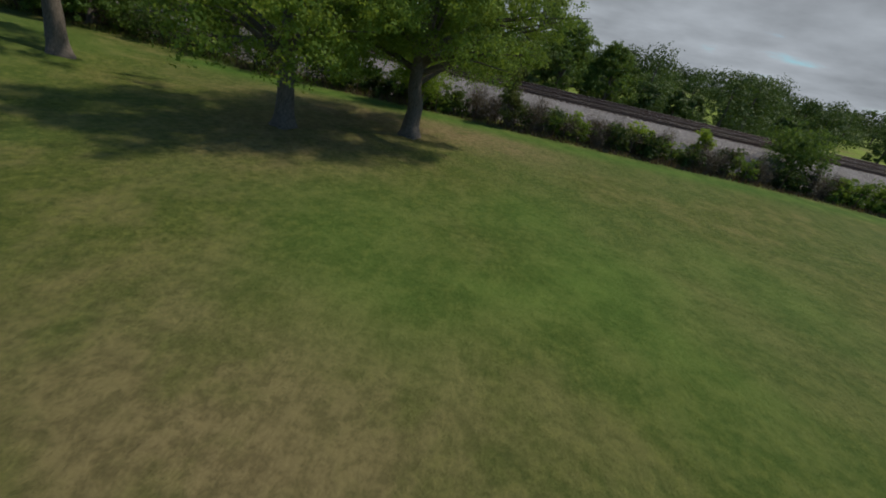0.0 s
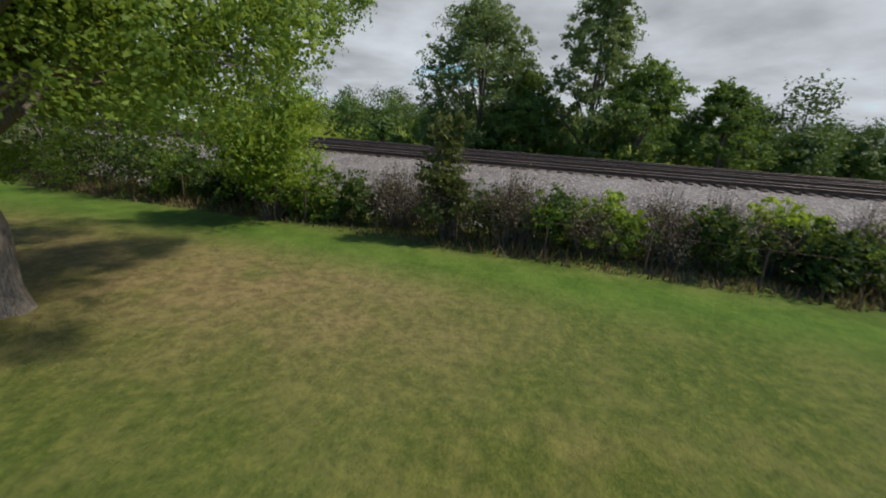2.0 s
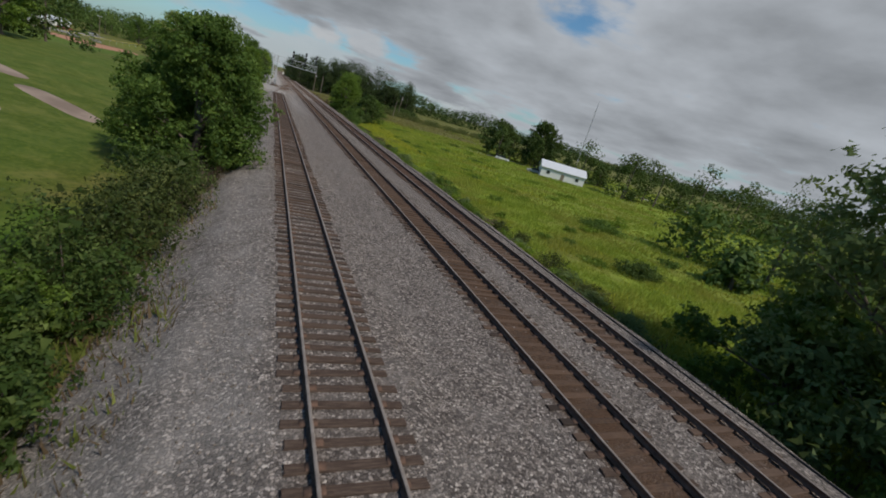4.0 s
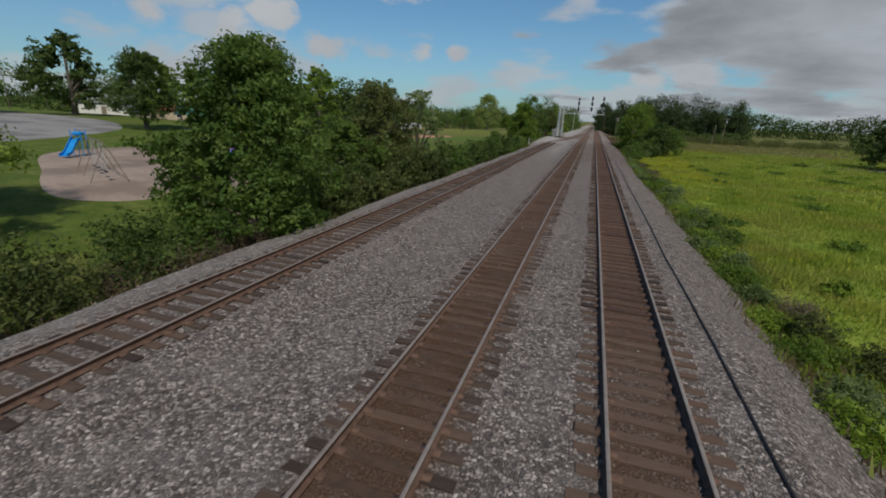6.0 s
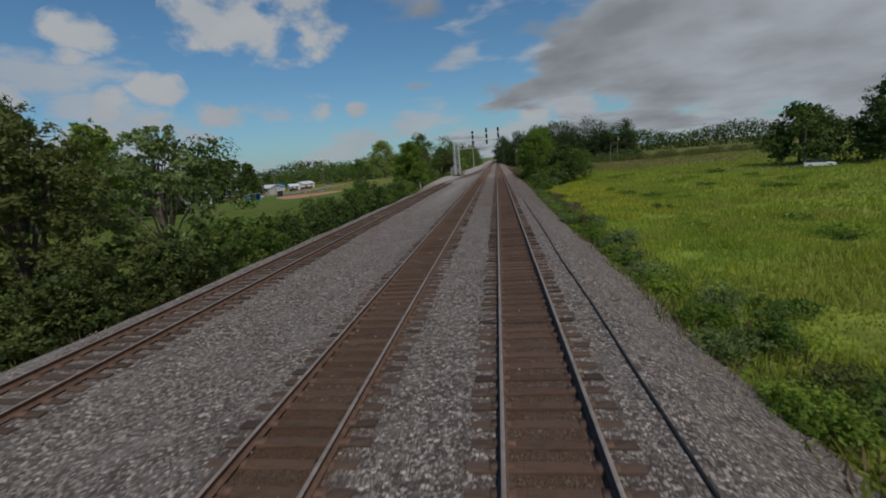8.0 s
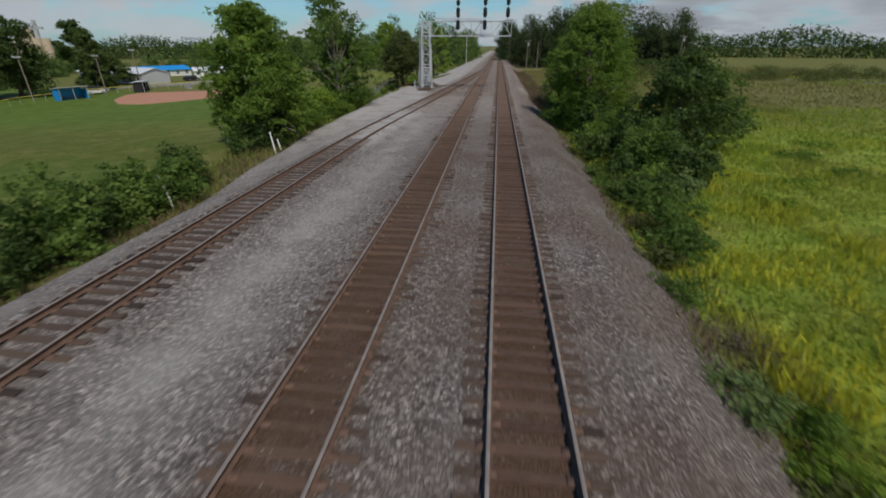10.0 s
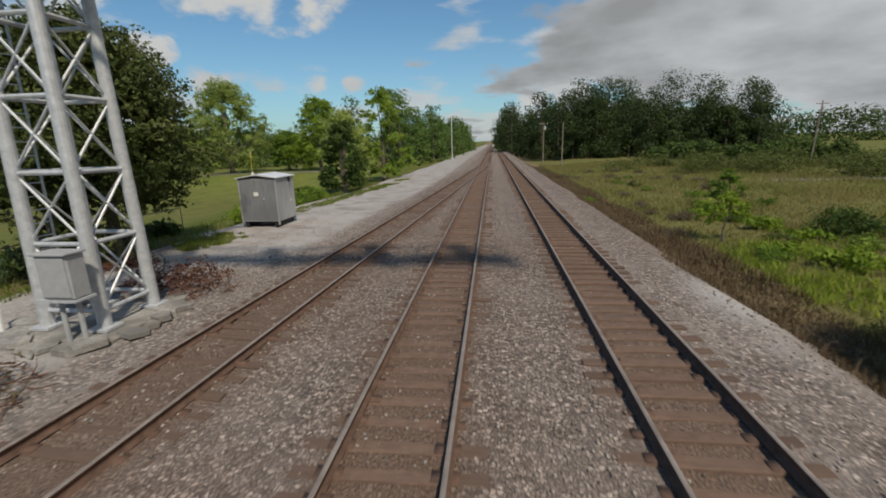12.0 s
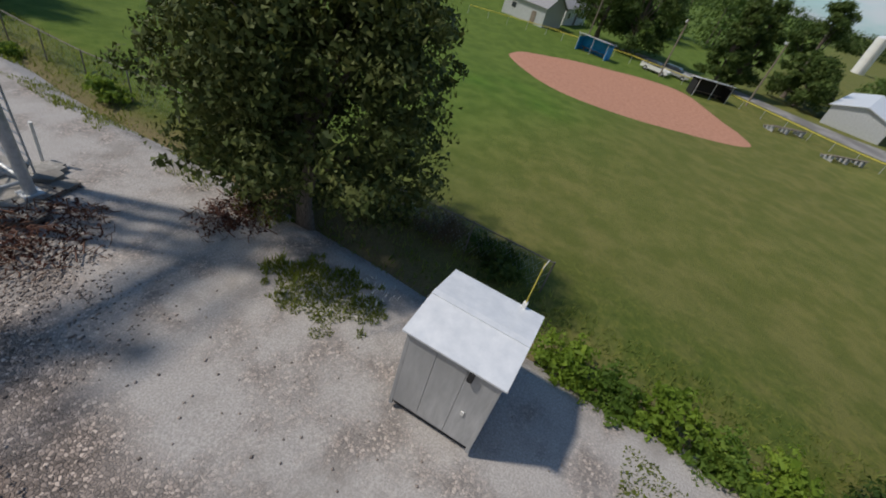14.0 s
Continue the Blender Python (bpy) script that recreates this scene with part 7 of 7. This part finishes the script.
make_tree(at_ground(-106, 192), 16.5, 4.4, 3.0, "tall open-crowned tree beside the grey building", 14000, 0.36, LEAF_DARK, 0.35, 22, 116, top=0.9, spray=7)
woodland(belt(-120, 120, -150, 180, 18, 20, 16, 6, 121) + belt(-136, 288, -60, 330, 26, 30, 14, 6, 122), "trees among the houses beyond the field", LEAF_FAR, 900, 0.75, 123)
woodland(belt(-150, 214, -168, 262, 16, 14, 7.0, 4.0, 141) + belt(-150, 268, -118, 300, 14, 14, 7.0, 4.0, 142), "low trees and yards behind the buildings beyond the field", LEAF_FAR, 700, 0.6, 143)
woodland(belt(-120, 96, -175, 120, 16, 24, 15, 6, 124) + belt(-170, 0, -180, 130, 24, 30, 16, 6.5, 125), "trees among the houses beyond the park", LEAF_FAR, 900, 0.75, 126)
woodland(belt(62, 112, 100, 96, 9, 10, 12, 5.2, 127) + belt(84, 82, 150, 34, 20, 18, 14.5, 6, 128) + belt(40, 262, 75, 250, 16, 10, 4.5, 3.5, 129), "round trees along the road beyond the meadow", LEAF_DARK, 1000, 0.6, 130)
make_tree(at_ground(66.0, 120.0), 13.0, 6.4, 0.5, "rounded dark tree beside the road beyond the meadow", 12000, 0.4, LEAF_DARK, 0.35, 44, 135)
make_tree(at_ground(76.0, 110.0), 16.5, 7.4, 0.5, "large dark tree beside the road beyond the meadow", 14000, 0.42, LEAF_DARK, 0.4, 50, 136)
RIDGE = [(s * (430 + 60 * math.sin(a * 3)) * math.cos(a), 80 + (430 + 60 * math.sin(a * 3)) * math.sin(a), 15 + 4 * math.sin(a * 7) + 3.5 * math.sin(a * 31 + 1.0), 13) for s in (1,) for a in [i * 2 * math.pi / 300 for i in range(300)] if not 1.50 < a < 1.64]
woodland(RIDGE, "distant wooded ridge round the horizon", LEAF_WOOD, 600, 1.7, 131, "distant_woods", False)


# ---------------------------------------------------------------- trackside odds and ends
def build_utility_pole(x, y, top, label, arm=True, lean=0.0, r=0.15, m=None):
    z = gz(x, y)
    s = thing("utility_pole", (x, y, z), label, "utility pole", "line-side poles")
    part("pole", Shape().tube((0, 0, -0.3), (lean, 0, top - z), r, r * 0.7), m or WOOD_OLD, s)
    if arm:
        part("crossarm", Shape().box((lean, 0, top - z - 0.5), (2.2, 0.1, 0.12)), WOOD_OLD, s)
        for dx in (-0.9, -0.3, 0.9):
            part("insulator", Shape().tube((lean + dx, 0, top - z - 0.42), (lean + dx, 0, top - z - 0.2), 0.05), WHITE, s)
        part("transformer", Shape().tube((lean + 0.32, 0.1, top - z - 1.9), (lean + 0.32, 0.1, top - z - 1.0), 0.22, n=12), STEEL_GALV, s)


build_utility_pole(14.2, 263.5, 8.6, "grey timber utility pole with a transformer")
build_utility_pole(17.3, 252.6, 8.1, "bare grey timber utility pole", False)
build_utility_pole(48.6, 204.0, 6.5, "leaning grey timber utility pole", False, 0.5)
build_utility_pole(59.8, 236.4, 9.8, "dark timber utility pole by the road", True, 0.4)
build_utility_pole(-8.6, 257.0, 11.0, "thin white pole beside the far track", False, 0.0, 0.09, WHITE)


def build_mast():
    s = thing("radio_mast", at_ground(103.7, 123.9), "thin tall lattice radio mast beyond the trees", "radio mast")
    H = 27.5
    for i in range(3):
        a = i * 2.094
        part("leg", Shape().tube((math.cos(a) * 0.25, math.sin(a) * 0.25, -0.2), (math.cos(a) * 0.12, math.sin(a) * 0.12, H), 0.06, 0.04, 5), STEEL_PAINT, s)
    for k in range(18):
        z = k * 1.5
        a, b = (k % 3) * 2.094, ((k + 1) % 3) * 2.094
        part("brace", Shape().tube((math.cos(a) * 0.24, math.sin(a) * 0.24, z), (math.cos(b) * 0.24, math.sin(b) * 0.24, z + 1.5), 0.03, n=4), STEEL_PAINT, s)
    part("whip", Shape().tube((0, 0, H), (0, 0, H + 1.2), 0.04), STEEL_PAINT, s)


build_mast()


def build_stake(x, y, h, tilt, m, label):
    z = max(float(bed_z(x, y)), gz(x, y))
    s = thing("marker_stake", (x, y, z), label, "stake", "marker stakes")
    part("stake", Shape().tube((0, 0, -0.15), (tilt, 0.1, h), 0.05, n=6), m, s)
    part("cap", Shape().tube((tilt, 0.1, h), (tilt, 0.1, h + 0.03), 0.055, n=6), m, s)


build_stake(-11.9, 97.5, 1.7, -0.45, WHITE, "leaning weathered white marker stake")
build_stake(-12.0, 108.5, 1.6, -0.3, WHITE, "leaning pale marker stake at the gravel edge")
build_stake(-10.4, 156.0, 1.3, 0.0, WHITE, "upright white marker post by the gantry")
build_stake(-12.2, 109.8, 0.9, -0.3, WHITE, "short pale stake at the gravel edge")


def build_brush_pile(x, y, r, h, seed, m, label, n=170):
    rng = random.Random(seed)
    z = float(bed_z(x, y))
    s = thing("brush_pile", (x, y, z), label, "brush pile", "piles of dead brush")
    V, F = [], []
    for i in range(n):
        a, q = rng.uniform(0, 6.28), r * math.sqrt(rng.random())
        c = Vector((math.cos(a) * q * 1.25, math.sin(a) * q, max(0.03, h * (1 - (q / r) ** 1.5) * rng.random())))
        d = Vector((rng.gauss(0, 1), rng.gauss(0, 1), rng.gauss(0, 0.28))).normalized() * rng.uniform(0.2, 0.75)
        bend = Vector((rng.gauss(0, 0.05), rng.gauss(0, 0.05), rng.gauss(0, 0.05)))
        w = rng.uniform(0.006, 0.022)
        v, f = tube_path([c - d * 0.5, c + bend, c + d * 0.5], [w, w * 0.8, w * 0.3], 4)
        b = len(V)
        for p in v:
            V.append((p.x, p.y, max(p.z, 0.0)))
        F.extend(tuple(b + j for j in qd) for qd in f)
    part_mesh("brushwood", mesh_np("brushwood", V, F, [TWIG]), s)
    nrg = np.random.default_rng(seed)
    cl = [(0, 0, h * 0.3, r * 1.0, r * 0.8, h * 0.45)]
    pts, way = clump_points(cl, 900, nrg, 0.2)
    v, f = leaf_quads(pts, 0.11, nrg, 0.0, way)
    v[:, 2] = np.maximum(v[:, 2], 0.01)
    part_mesh("dead_leaves", mesh_np("dead_leaves", v, f, [m]), s, "withered reddish leaves")


LEAF_RUST = leaf_mat("withered_leaf", (0.020, 0.009, 0.007), (0.065, 0.026, 0.018), (0.15, 0.065, 0.042), 0.05)
build_brush_pile(-8.1, 153.2, 1.25, 0.75, 1, LEAF_BROWN, "heap of brown dead brush on the gravel")
build_brush_pile(-8.35, 159.5, 1.55, 1.05, 2, LEAF_RUST, "heap of reddish dead brush beside the siding", 230)
build_brush_pile(-12.6, 161.8, 1.3, 0.35, 3, LEAF_RUST, "low reddish dead brush at the gravel edge", 110)

VINE = random.Random(31)
for i in range(9):
    make_bush(at_ground(-13.7 + VINE.uniform(-0.3, 0.3), 172.6 + i * 1.35, 0.0), VINE.uniform(1.5, 2.0), VINE.uniform(1.0, 1.3), "yellow-green vine hedge grown over the fence", 2600, 0.12, (LEAF_YELLOW, LEAF_MID)[i % 2], 500 + i, group="vine hedge", name="hedge", category="hedge")
make_bush(at_ground(-14.8, 152.0), 1.1, 0.9, "leafy weed clump at the gravel edge", 1400, 0.13, LEAF_MID, 522)
make_bush(at_ground(-14.9, 158.0), 1.4, 1.1, "leafy weed clump at the gravel edge", 1800, 0.13, LEAF_DARK, 523)
make_bush(at_ground(-14.0, 146.0), 0.9, 1.2, "low weed clump at the gravel edge", 1500, 0.13, LEAF_MID, 524)
for i in range(6):
    make_bush(at_ground(15.0 + VINE.uniform(-1, 4.5), 168 + i * 3.0), VINE.uniform(0.7, 1.3), VINE.uniform(1.0, 1.5), "bright green weed clump in the rough grass", 1600, 0.15, LEAF_YELLOW, 530 + i, group="weed clumps")
make_tree(at_ground(19.5, 184), 3.6, 1.7, 0.8, "small spindly tree in the rough grass", 2200, 0.16, LEAF_MID, 0.07, 14, 540)


def build_cable():
    """A dark cable left lying along the shoulder."""
    ys = np.arange(-20, 70, 1.2)
    xs = 6.25 + 0.10 * wave(ys, ys * 0.4, 7.0, 6.0)
    pts = [(x, y, float(bed_z(x, y)) + 0.03) for x, y in zip(xs, ys)]
    v, f = tube_path(pts, [0.035] * len(pts), 6)
    s = thing("cable", (0, 0, 0), "dark cable lying along the ballast shoulder", "cable")
    part_mesh("sheath", mesh_np("sheath", [p[:] for p in v], f, [BLACK], True), s)


build_cable()
for x, y, rz in ((7.4, 34.0, 60), (8.0, 20.5, 40), (8.9, 86.5, 35)):
    s = thing("fallen_branch", (x, y, float(bed_z(x, y))), "dead branch lying on the ballast slope", "branch", "fallen branches", rz)
    v, f = tube_path([(-0.8, 0, 0.05), (-0.2, 0.08, 0.12), (0.5, 0, 0.02)], [0.05, 0.04, 0.015], 6)
    part_mesh("limb", mesh_np("limb", [p[:] for p in v], f, [BARK], True), s)
    v, f = tube_path([(-0.2, 0.08, 0.12), (0.1, 0.35, 0.15)], [0.03, 0.01], 5)
    part_mesh("twig", mesh_np("twig", [p[:] for p in v], f, [BARK], True), s)
